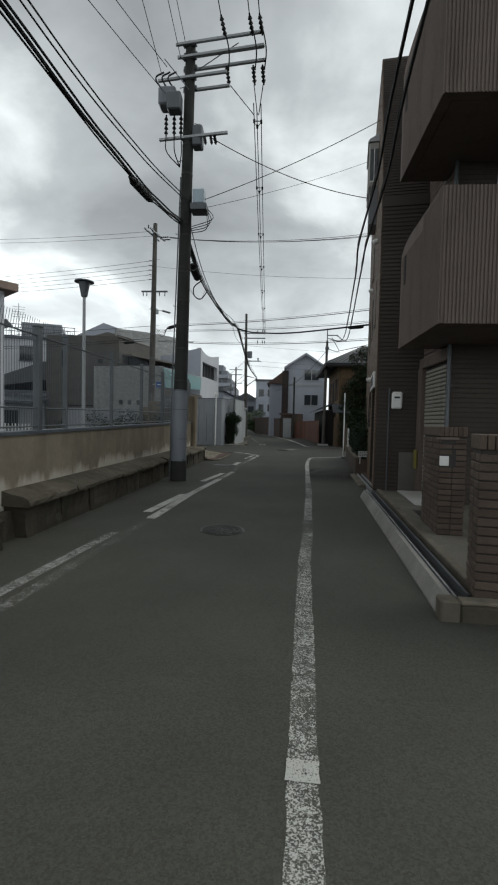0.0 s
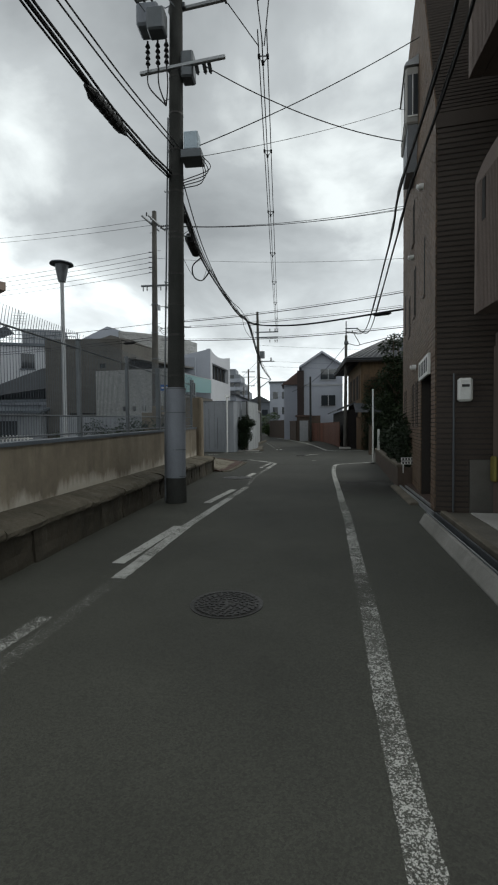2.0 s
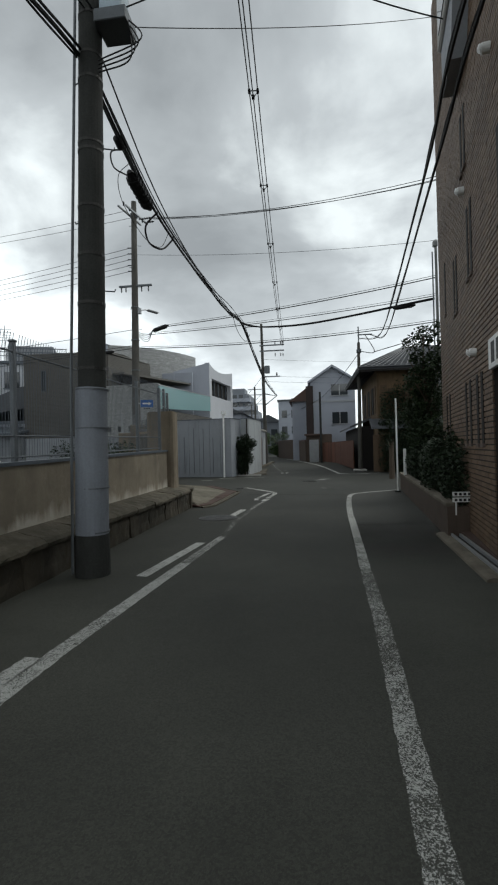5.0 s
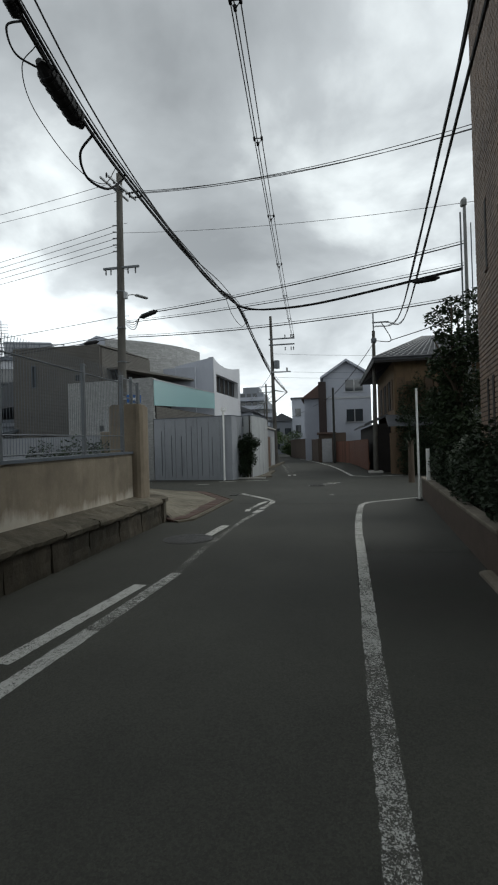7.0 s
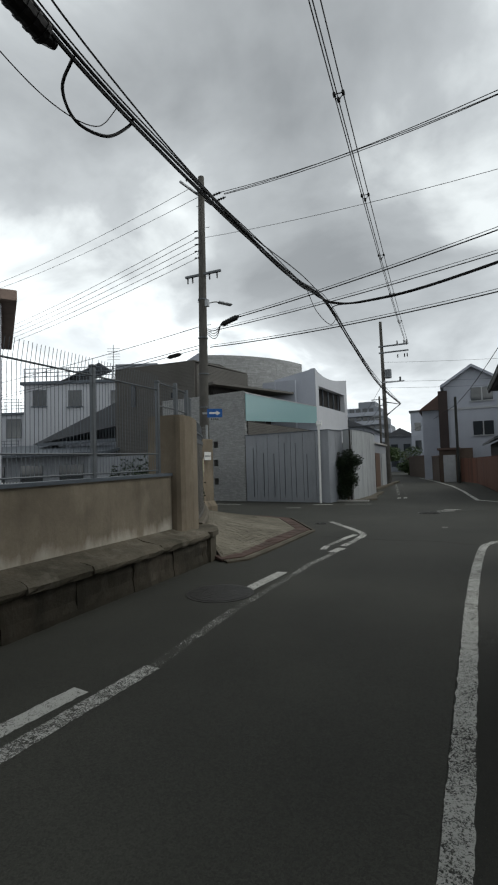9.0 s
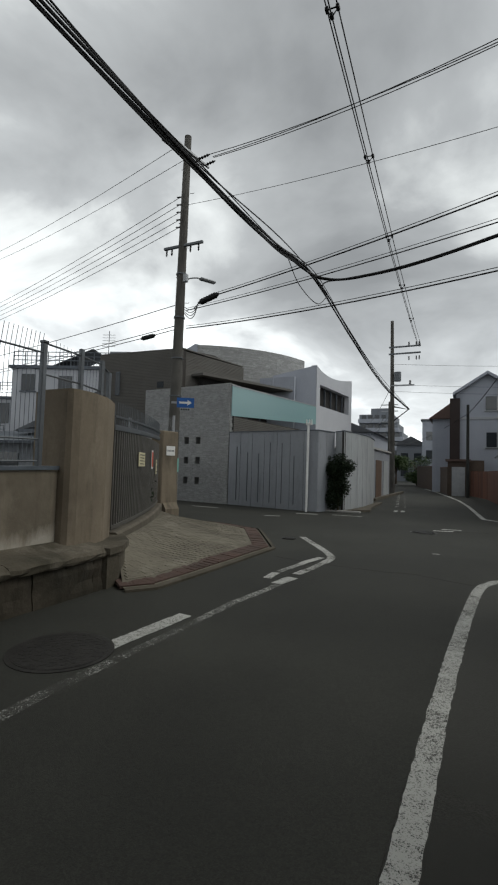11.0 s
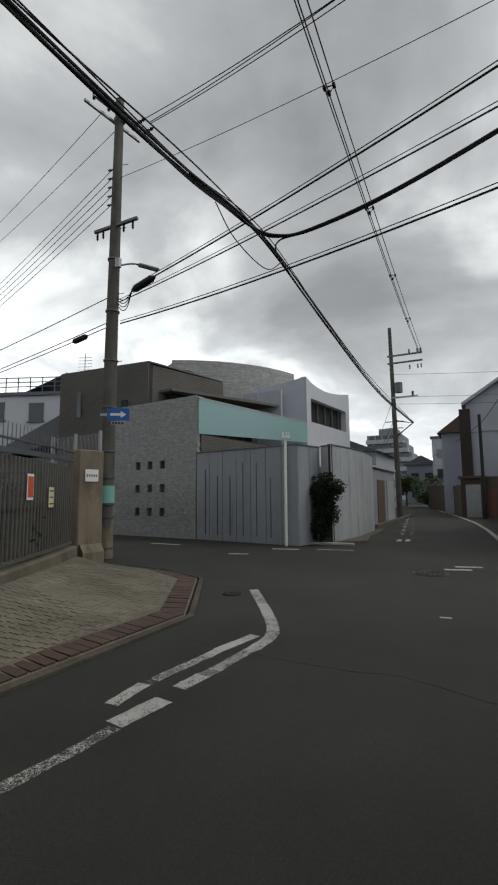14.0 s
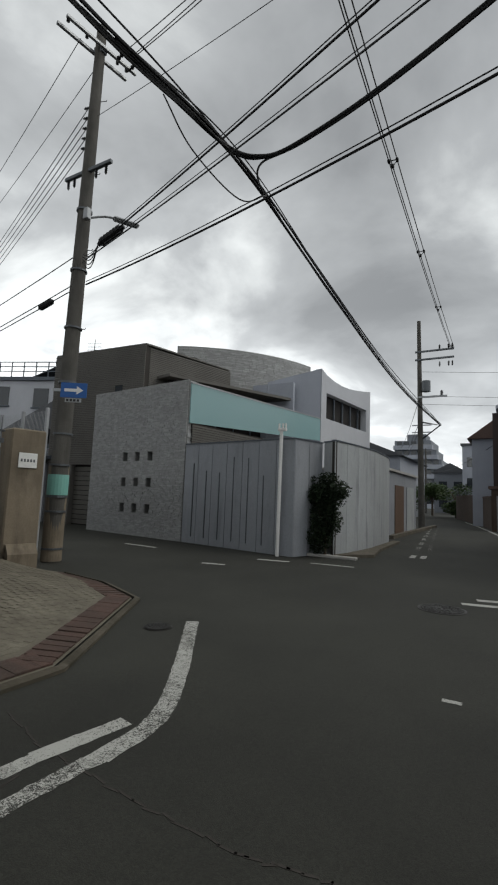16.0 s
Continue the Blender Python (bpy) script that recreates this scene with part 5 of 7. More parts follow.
kerb = thing("kerb", MR, "pale concrete kerb with a steel-lipped drain channel", "kerb", kind="structure")
part("kerb_stone", prism(fresh(), [(0, -0.05), (0.0, 0.02), (0.07, 0.15), (0.115, 0.15), (0.115, -0.05)], 0.0, 6.05, "y"), KERB, kerb)
part("channel_bed", fresh(0.115, 0, -0.05, 0.36, 6.3, 0.06), DARK, kerb)
part("lip", fresh(0.145, 0.02, 0.06, 0.16, 6.25, 0.145), GALV, kerb)
part("lip", fresh(0.26, 0.1, 0.05, 0.285, 6.25, 0.14), STEEL, kerb)
part("inner_kerb", fresh(0.36, 0.0, -0.05, 0.45, 6.3, 0.155, bevel=0.01), CONC_OLD, kerb)
part("end_stone", fresh(-0.01, -0.16, -0.05, 0.14, -0.005, 0.165, bevel=0.015), CONC_OLD, kerb)
part("end_stone", fresh(0.143, -0.15, -0.05, 0.55, -0.01, 0.13, bevel=0.015), LEDGE, kerb)
part("end_cap", fresh(0.143, -0.15, 0.131, 0.55, -0.03, 0.165, bevel=0.01), CONC_OLD, kerb)
part("end_kerb", fresh(0.552, -0.12, -0.05, 3.2, 0.04, 0.125, bevel=0.015), LEDGE, kerb)
part("end_cap", fresh(0.552, -0.12, 0.126, 3.2, 0.0, 0.16, bevel=0.01), CONC_OLD, kerb)
part("kerb_stone", prism(fresh(), [(0.12, -0.05), (0.14, 0.03), (0.20, 0.05), (0.3, 0.05), (0.3, -0.05)], 7.7, 10.4, "y"), CONC_OLD, kerb)
for x in (0.30, 0.42):
    part("lip", fresh(x, 6.6, 0.0, x + 0.03, 10.4, 0.085), GALV, kerb)
part("channel_bed", fresh(0.33, 6.6, -0.05, 0.42, 10.4, 0.04), DARK, kerb)
part("forecourt", fresh(0.45, 0.04, -0.05, 3.4, 6.2, 0.145), FORECOURT, kerb, "stained grey concrete forecourt")
part("porch_floor", fresh(0.45, 6.3, -0.05, 3.4, 10.2, 0.12), RED_PAVE, kerb, "dark red porch paving")
part("doorstep", fresh(0.75, 4.4, 0.146, 1.55, 6.1, 0.168, bevel=0.005), CONC_LIGHT, kerb)
part("drain_lid", fresh(0.62, 3.4, 0.146, 1.0, 3.9, 0.152), IRON, kerb)


def brick_post(m, w, d, h, label):
    th = thing("gate_post", m, label, "gate post", "brick gate posts", "structure")
    part("core", fresh(0.012, 0.012, 0, w - 0.012, d - 0.012, h - 0.005), BROWN_DARK, th)
    n = int((h - 0.13) / 0.072)
    ln, sn = max(1, round(w / 0.21)), max(1, round(d / 0.21))
    b1 = shared("brick", fresh(0, 0, 0, w / ln - 0.006, 0.03, 0.06, bevel=0.005), BRICK)
    b2 = shared("brick", fresh(0, 0, 0, 0.03, d / sn - 0.006, 0.06, bevel=0.005), BRICK)
    for c in range(n):
        z = 0.004 + c * 0.072
        for i in range(ln):
            piece("brick", b1, th, Matrix.Translation((i * w / ln + 0.003, rs.uniform(-0.003, 0.003), z)))
        for i in range(sn):
            piece("brick", b2, th, Matrix.Translation((rs.uniform(-0.003, 0.003), i * d / sn + 0.003, z)))
            piece("brick", b2, th, Matrix.Translation((w - 0.03 + rs.uniform(-0.003, 0.003), i * d / sn + 0.003, z)))
    cap = shared("cap_brick", fresh(0, 0, 0, 0.052, d + 0.02, 0.12, bevel=0.006), BRICK)
    k = int(w / 0.06) + 1
    for i in range(k):
        piece("cap_brick", cap, th, Matrix.Translation((i * (w - 0.045) / (k - 1) - 0.005, -0.01, h - 0.12)))
    return th


brick_post(pose(1.54, 3.76, 0.15, 0, 0, -12), 1.4, 0.36, 1.30, "brown brick gate wall with an upright brick top")
brick_post(pose(1.96, 5.98, 0.145, 0, 0, -5), 0.32, 0.95, 1.36, "brown brick gate post with letter box and intercom")
lb = thing("letter_box", pose(1.97, 6.04, 1.0, 0, 0, -5), "dark letter box with a white name card", "letter box")
part("case", fresh(0.01, -0.06, -0.02, 0.2, -0.015, 0.34, bevel=0.006), IRON, lb)
part("card", fresh(0.0, -0.075, 0.02, 0.11, -0.062, 0.14, bevel=0.003), SIGN_W, lb)
part("top", fresh(-0.01, -0.08, 0.345, 0.22, 0.1, 0.375), BALC, lb)

near = thing("near_house", None, "brown tiled house with curved ribbed balconies", "house")


def courses(parent, poly, z0, z1, pitch, material, proud=0.012, label="", name="tile_course"):
    """Level tile courses round an open wall line; poly runs with the outside on its right."""
    bm = fresh()
    z = z0
    while z + pitch <= z1:
        sweep(bm, poly, [(-0.01, z + 0.009), (proud, z + 0.009), (proud, z + pitch - 0.009), (-0.01, z + pitch - 0.009)])
        z += pitch
    return tagged(part(name, bm, material, parent, label), kind="stuff")


body = part("wall", prism(fresh(), [(2.92, 10.1), (2.92, 8.46), (6.8, 8.46), (6.8, 10.1)], 0.1, 10.6), BROWN_DARK, near)
courses(body, [(2.92, 10.1), (2.92, 8.46)], 2.9, 10.6, 0.085, BALC)
# the shade under the balconies is painted into this side's tile
courses(body, [(2.92, 8.46), (6.8, 8.46)], 0.15, 10.6, 0.085, TILE_SHADED)
shutter = part("roller_shutter", fresh(2.895, 8.56, 0.15, 2.919, 9.78, 2.66), BROWN_DARK, near, "pale slatted roller shutter")
slat = shared("shutter_slat", prism(fresh(), [(0.0, 0.0), (-0.022, 0.012), (-0.022, 0.058), (0.0, 0.068)], 8.58, 9.76, "y"), SHUTTER)
for k in range(32):
    piece("shutter_slat", slat, shutter, Matrix.Translation((2.894, 0, 0.2 + 0.076 * k)))
part("door_surround", fresh(2.80, 9.80, 0.12, 2.918, 10.06, 2.7, bevel=0.01), BALC, near)
part("lintel", fresh(2.82, 8.44, 2.68, 2.917, 10.06, 2.9, bevel=0.02), BALC, near)
part("down_pipe", cyl(fresh(), (2.86, 8.4, 0.2), (2.86, 8.4, 10.6), 0.036, seg=10), STEEL, near)
for z in (0.9, 2.2, 3.6, 5.2):
    part("pipe_clip", fresh(2.815, 8.36, z, 2.905, 8.445, z + 0.03), STEEL, near)
part("meter_cover", fresh(2.74, 9.84, 0.62, 2.797, 10.02, 1.02, bevel=0.026), COVER_Y, near, "faded yellow cover")


def balcony(z0, z1, x0, y0, y1, shift=0.0):
    """Parapet of a balcony: a camera-side run and a road-side run with a rounded upper far end."""
    th = part("balcony", fresh(), BALC, near, "brown-grey balcony parapet with fine upright ribs")
    bm = fresh()
    prism(bm, [(x0, y0), (6.5, y0), (6.5, y0 + 0.16), (x0 + 0.16, y0 + 0.16), (x0 + 0.16, y1), (x0, y1)], z0, z1 - 0.22)
    prism(bm, [(x0, y0), (6.5, y0), (6.5, y0 + 0.16), (x0, y0 + 0.16)], z1 - 0.22, z1)
    n = 10
    pr = [(y0 + 0.16, z1 - 0.22), (y0 + 0.16, z1)] + [(y1 - 0.75 + 0.75 * math.sin(a * 1.5708 / n), z1 - 0.22 - 0.0 + 0.22 * math.cos(a * 1.5708 / n)) for a in range(n)] + [(y1, z1 - 0.22)]
    prism(bm, pr, x0, x0 + 0.16, "x")
    prism(bm, [(x0 + 0.17, y0 + 0.17), (6.45, y0 + 0.17), (6.45, 8.44), (2.89, 8.44), (2.89, y1 - 0.01), (x0 + 0.17, y1 - 0.01)], z0 + 0.004, z0 + 0.18)
    bm.to_mesh(th.data)
    bm.free()
    bm = fresh()
    x = x0 + 0.02
    while x < 6.4:
        box(bm, x, y0 - 0.016, z0, x + 0.028, y0 + 0.01, z1)
        x += 0.052
    y = y0 + 0.05
    while y < y1 - 0.1:
        box(bm, x0 - 0.007, y, z0, x0 + 0.01, y + 0.022, z1 - 0.24 if y > y0 + 0.9 else z1 - 0.03)
        y += 0.042
    tagged(part("rib", bm, BALC, th), kind="stuff")
    part("drain_slot", fresh(x0 - 0.014, y1 - 0.36, z0 + 1.1, x0 + 0.02, y1 - 0.27, z0 + 1.6), DARK, th)
    return th


balcony(2.94, 4.82, 2.12, 6.72, 8.97)
balcony(6.05, 8.15, 2.07, 6.72, 9.09)
laundry = thing("washing", pose(3.0, 6.8, 4.82), "pale cloth hung over the balcony edge", "laundry")
bm = fresh()
bmesh.ops.create_grid(bm, x_segments=10, y_segments=8, size=0.15)
for v in bm.verts:
    v.co = Vector((v.co.x, 0.04 * math.sin(9 * v.co.x), 0.12 + v.co.y - 1.4 * abs(v.co.x) ** 1.3))
part("cloth", bm, BOX_BLUE, laundry, smooth=True)

# apartment block: its front leans back above the second floor
apt = thing("apartment_block", pose(1.985, 10.2, 0, 0, 0, -8.1), "brown tiled apartment block with a bay window", "apartment building")
HT = 10.9
wall = part("wall", prism(fresh(), [(0.0, 2.55), (0.0, 6.3), (2.4, HT), (6.45, HT), (6.45, 0.1), (1.95, 0.1), (1.95, 2.55)], 0.0, 0.3, "x"), BROWN_DARK, apt)
part("front_wall", prism(fresh(), [(0.0, 0.1), (0.0, 6.3), (2.4, HT), (2.7, HT), (0.3, 6.3), (0.3, 0.1)], 0.301, 7.0, "x"), BROWN_DARK, apt)
part("corner_pier", fresh(0.0, 0.0, 0.1, 0.3, 0.45, 2.549), BROWN_DARK, apt)
part("rear", fresh(0.9, 0.5, 0.1, 7.0, 6.43, 6.2), BROWN_DARK, apt)
part("rear_upper", fresh(0.31, 2.75, 2.6, 7.0, 6.43, HT - 0.05), BROWN_DARK, apt)
ra = random.Random(19)
tiles, z, odd = [], 0.12, 0
while z < HT - 0.08:
    yf = 0.0 if z < 6.3 else (z - 6.3) * 2.4 / (HT - 6.3)
    for a, b in (((-0.012, 0.45), (1.95, 6.45)) if z < 2.5 else ((yf - 0.012, 6.45),)):
        y = a - 0.11 * odd
        while y < b - 0.02:
            tiles.append((Matrix(), -0.012 - ra.uniform(0, 0.004), max(y, a), z + 0.007, 0.01, min(y + 0.214, b), z + 0.061))
            y += 0.222
    z += 0.071
    odd = 1 - odd
tagged(boxes("street_tile", tiles, TILE, wall), kind="stuff")
# front courses take the shaded tile; the street side keeps the lit tone
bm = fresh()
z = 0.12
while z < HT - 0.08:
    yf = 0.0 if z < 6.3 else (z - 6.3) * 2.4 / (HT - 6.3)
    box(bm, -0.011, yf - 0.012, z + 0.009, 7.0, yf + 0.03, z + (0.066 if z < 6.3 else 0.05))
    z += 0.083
tagged(part("front_tiles", bm, TILE_SHADED, wall), kind="stuff")
part("soldier_band", fresh(-0.02, -0.02, 6.1, 7.0, 0.0, 6.32), TILE_SHADED, wall)
# black sheet paints the lobby's shade
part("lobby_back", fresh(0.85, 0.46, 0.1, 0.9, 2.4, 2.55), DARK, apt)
part("lobby_ceiling", fresh(0.302, 0.45, 2.5, 0.9, 1.95, 2.55), BALC, apt)
sgn = part("entrance_sign", fresh(-0.06, 0.5, 2.36, -0.013, 1.9, 2.72, bevel=0.005), SIGN_W, apt, "white entrance sign with dark lettering")
for k in range(5):
    part("text_bar", fresh(-0.064, 0.6 + 0.25 * k, 2.42, -0.061, 0.75 + 0.25 * k, 2.66), SIGN_K, sgn)
for y, z, h in ((2.45, 1.7, 0.95), (2.75, 1.7, 0.95), (3.25, 1.7, 0.95), (3.6, 1.7, 0.95), (2.9, 3.9, 1.05), (3.15, 3.9, 1.05), (4.2, 3.7, 0.95), (4.45, 3.7, 0.95), (1.3, 3.9, 1.05), (3.2, 5.6, 0.9), (3.45, 5.6, 0.9), (5.3, 1.7, 0.95), (5.7, 1.7, 0.95), (5.5, 4.0, 1.0)):
    z -= 0.22 if z < 2 else 0.0
    # flat dark slips; the shade of the recessed slots is in their colour
    w = part("slot_window", fresh(-0.022, y, z, 0.012, y + 0.12, z + h), DARK, apt)
    part("sill", fresh(-0.045, y - 0.02, z - 0.04, 0.0, y + 0.14, z - 0.002), BALC, w)
for y, z in ((2.85, 2.75), (3.4, 5.3), (1.6, 6.0)):
    part("vent_cap", cyl(cyl(fresh(), (-0.1, y, z), (0, y, z), 0.06, seg=14), (-0.13, y, z - 0.02), (-0.1, y, z), 0.03, 0.06, seg=14), SIGN_W, apt, "white round vent cap")
mb = part("meter_box", fresh(0.31, -0.14, 1.86, 0.52, -0.013, 2.22, bevel=0.03), SIGN_W, apt, "white meter box")
part("meter_slot", fresh(0.36, -0.144, 2.08, 0.47, -0.141, 2.12), SIGN_K, mb)
part("pipe", cyl(fresh(), (0.26, -0.05, 0.1), (0.26, -0.05, 2.3), 0.016, seg=8), STEEL, apt)
part("louvre_panel", fresh(0.5, -0.05, 0.12, 2.4, -0.014, 0.95), GATE, apt)
bay = part("bay_window", fresh(-0.27, 2.5, 7.75, 0.0, 3.8, 8.9, bevel=0.03), CONC_LIGHT, apt, "pale metal bay window")
part("bay_corbel", prism(fresh(), [(2.55, 7.75), (3.75, 7.75), (3.75, 7.0), (2.9, 6.95)], -0.22, 0.0, "x"), PANEL, bay)
part("bay_glass", fresh(-0.23, 2.485, 7.9, -0.03, 2.498, 8.72), WINDOW, bay)
part("bay_glass", fresh(-0.283, 2.7, 7.9, -0.272, 3.6, 8.72), WINDOW, bay)
part("bay_bar", fresh(-0.138, 2.475, 7.9, -0.122, 2.484, 8.72), SIGN_W, bay)
part("bay_bar", fresh(-0.23, 2.475, 7.87, -0.03, 2.484, 7.9), SIGN_W, bay)
part("bay_roof", prism(fresh(), [(-0.3, 8.9), (0.0, 8.9), (0.0, 9.1), (-0.26, 8.97)], 2.46, 3.84, "y"), GALV, bay)

# hedge planter
mp_ = pose(2.16, 13.85, 0, 0, 0, -5.7)
planter = thing("planter", mp_, "low weathered brick planter wall along the road", "planter", kind="structure")
part("planter_wall", prism(fresh(), [(0.0, 0), (0.14, 0), (0.14, 0.52), (0.0, 0.5)], 0.0, 8.3, "y"), BRICK, planter)
part("planter_end", fresh(0.14, 0.0, 0, 0.36, 0.14, 0.5), BRICK, planter)
part("soil", fresh(0.14, 1.45, 0, 1.6, 8.2, 0.42), BARK, planter)
part("top_course", fresh(-0.02, 0.0, 0.5, 0.16, 8.3, 0.56, bevel=0.01), CONC_OLD, planter)


def leaf_mass(name, blobs, count, size, material, parent=None, seed=1, m=None, label=""):
    """Many small folded leaves scattered in overlapping clumps."""
    r = random.Random(seed)
    verts, faces = [], []
    tot = sum(b[3] * b[4] * b[5] for b in blobs)
    for bx, by, bz, rx, ry, rz in blobs:
        for _ in range(max(20, int(count * rx * ry * rz / tot))):
            d = Vector((r.gauss(0, 1), r.gauss(0, 1), r.gauss(0, 1))).normalized() * (r.random() ** 0.33) * r.choice((1, 1, 1.12))
            p = Vector((bx + d.x * rx, by + d.y * ry, bz + d.z * rz))
            q = Euler((r.uniform(-0.9, 0.9), r.uniform(-0.9, 0.9), r.uniform(0, 6.28))).to_matrix()
            s = size * r.uniform(0.6, 1.35)
            i = len(verts)
            for c in ((-0.5, 0, 0), (0, 0.28, 0.1), (0.5, 0, 0), (0, -0.28, 0.1)):
                verts.append(p + q @ (Vector(c) * s))
            faces.append((i, i + 1, i + 2, i + 3))
    me = bpy.data.meshes.new(name)
    me.from_pydata(verts, [], faces)
    me.materials.append(material)
    ob = new(name, me)
    if m:
        ob.matrix_basis = m
    if parent:
        ob.parent = parent
    return tagged(ob, label)


def limbs(parent, base, tips, r0):
    b = Vector(base)
    for i, t in enumerate(tips):
        t = Vector(t)
        midp = b.lerp(t, 0.5) + Vector((0.08 * (-1) ** i, 0.06 * (-1) ** (i // 2), 0.1))
        pts = bend([b, midp, t], 4)
        bm = fresh()
        for a, c, k in zip(pts, pts[1:], range(len(pts))):
            cyl(bm, a, c, r0 * (1 - 0.09 * k), r0 * (1 - 0.09 * (k + 1)), seg=6)
        part("limb", bm, BARK, parent)


leaf_mass("foliage", [(-6.2 - 1.3 * i, 21.5 + 1.1 * i, 0.9, 0.9, 0.8, 0.9 + 0.25 * math.sin(2.3 * i)) for i in range(6)], 6000, 0.13, LEAF, yard, 41)
hedge = thing("hedge", mp_, "dense dark green clipped hedge in the planter", "hedge")
hb = []
for i in range(8):
    y = 0.55 + i * 0.9
    hb.append(((0.26 if i < 4 else 0.55) + 0.06 * math.sin(i * 2.1), y, 0.98 + 0.15 * math.sin(i * 1.7), 0.26 if i < 4 else 0.5, 0.62, 0.62 + 0.12 * math.sin(i * 3)))
leaf_mass("foliage", hb, 16000, 0.085, LEAF, hedge, 3)
limbs(hedge, (0.7, 1.0, 0.3), [(0.5, 0.8, 1.2), (0.9, 1.5, 1.3)], 0.03)
tree = thing("garden_tree", pose(3.2, 19.1, 0.45), "evergreen garden tree with an uneven dark crown", "tree")
part("trunk", cyl(fresh(), (0, 0, 0), (0.05, 0.05, 2.2), 0.09, 0.06, seg=10), BARK, tree)
limbs(tree, (0.05, 0.05, 1.6), [(-0.4, 0.2, 3.3), (0.35, -0.3, 3.5), (0.1, 0.4, 4.1), (-0.15, -0.3, 3.9), (-0.4, -0.4, 2.6)], 0.045)
leaf_mass("crown", [(-0.42, 0.1, 3.75, 0.2, 0.25, 0.2), (0.2, -0.3, 3.1, 0.42, 0.5, 0.42), (0.0, 0.3, 3.95, 0.3, 0.32, 0.3), (0.35, -0.1, 4.1, 0.24, 0.26, 0.2), (-0.2, 0, 2.7, 0.42, 0.5, 0.42), (0.2, 0.2, 2.2, 0.5, 0.6, 0.5), (-0.3, 0.2, 1.9, 0.4, 0.5, 0.4), (0.5, 0.1, 3.7, 0.26, 0.3, 0.22), (0.0, -0.1, 1.3, 0.55, 0.7, 0.5), (-0.3, -0.3, 3.3, 0.24, 0.3, 0.22)], 7500, 0.105, LEAF_M, tree, 5)
palm = thing("palm_shrub", pose(3.55, 27.0, 0.1), "spiky dark green palm shrub behind the hedge", "shrub")
bm = fresh()
rp = random.Random(9)
for i in range(60):
    a, ln, t0 = rp.uniform(0, 6.28), rp.uniform(0.7, 1.1), rp.uniform(0.3, 1.3)
    c = Vector((0, 0, 1.5 + rp.uniform(-0.5, 0.9)))
    pts = [c + Vector((math.cos(a) * ln * k / 5 * math.cos(t0), math.sin(a) * ln * k / 5 * math.cos(t0), ln * k / 5 * math.sin(t0) - 0.35 * (k / 5) ** 2)) for k in range(6)]
    sw = Vector((-math.sin(a), math.cos(a), 0)) * 0.025
    vs = [(bm.verts.new(p - sw * (1 - k / 5.2)), bm.verts.new(p + sw * (1 - k / 5.2))) for k, p in enumerate(pts)]
    for u, v in zip(vs, vs[1:]):
        bm.faces.new((u[0], u[1], v[1], v[0]))
part("fronds", bm, LEAF, palm)
part("trunk", cyl(fresh(), (0, 0, -0.2), (0, 0, 1.5), 0.12, 0.1, seg=8), BARK, palm)
ps = thing("planter_notice", pose(2.22, 13.78, 0.58), "small white plastic notice board on the planter", "sign")
for k in range(2):
    part("board", fresh(0.0, -0.012, 0.09 * k, 0.36, 0.0, 0.07 + 0.09 * k), SIGN_W, ps)
    for i in range(5):
        part("text_bar", fresh(0.03 + 0.066 * i, -0.016, 0.015 + 0.09 * k, 0.07 + 0.066 * i, -0.0125, 0.055 + 0.09 * k), SIGN_K, ps)
part("stake", fresh(0.04, -0.01, -0.2, 0.06, 0.0, 0.0), SIGN_W, ps)
part("stake", fresh(0.3, -0.01, -0.2, 0.32, 0.0, 0.0), SIGN_W, ps)

guard = thing("corner_post", pose(2.74, 21.2, 0), "white painted corner post with a small marker board", "post")
part("post", cyl(fresh(), (0, 0, 0), (0, 0, 2.92), 0.027, seg=12), SIGN_W, guard)
part("marker", fresh(0.12, -0.4, 0.45, 0.2, -0.33, 1.35, bevel=0.01), SIGN_W, guard)
part("base", cyl(fresh(), (0, 0, 0), (0, 0, 0.05), 0.09, seg=12), IRON, guard)

B4, T4 = (4.15, 21.5, 0), (4.15, 21.5, 7.9)
pole4 = thing("cable_pole", None, "slim pale grey steel cable pole behind the hedge", "utility pole", "utility poles")
part("shaft", cyl(fresh(), B4, T4, 0.05, 0.042, seg=12), POST_GREY, pole4)
part("head", fresh(4.06, 21.42, 7.68, 4.2, 21.56, 7.86, bevel=0.02), POST_GREY, pole4)
part("conduit", cyl(fresh(), (4.02, 21.42, 0), (4.02, 21.42, 7.5), 0.022, seg=8), STEEL, pole4)
part("conduit", cyl(fresh(), (4.27, 21.42, 0), (4.27, 21.42, 7.2), 0.015, seg=8), STEEL, pole4)

# ---- old wooden house, fences and houses beyond the crossing ----
old = thing("wooden_house", None, "old two-storey wooden house with a grey tiled hip roof", "house")
part("wall", fresh(3.75, 32.2, 0, 10.5, 39.5, 5.55), OCHRE, old)
bm = fresh()
E0, E1, Y0, Y1, ZE, ZR = 2.7, 11.3, 31.3, 40.3, 5.55, 7.3
for q in ([(E0, Y0, ZE), (E1, Y0, ZE), (7.8, 35.4, ZR), (5.8, 35.4, ZR)], [(E0, Y1, ZE), (E0, Y0, ZE), (5.8, 35.4, ZR), (5.8, 36.2, ZR)], [(E1, Y1, ZE), (E0, Y1, ZE), (5.8, 36.2, ZR), (7.8, 36.2, ZR)], [(E1, Y0, ZE), (E1, Y1, ZE), (7.8, 36.2, ZR), (7.8, 35.4, ZR)]):
    bm.faces.new([bm.verts.new(p) for p in q])
bmesh.ops.remove_doubles(bm, verts=bm.verts, dist=0.001)
bmesh.ops.solidify(bm, geom=bm.faces[:], thickness=0.12)
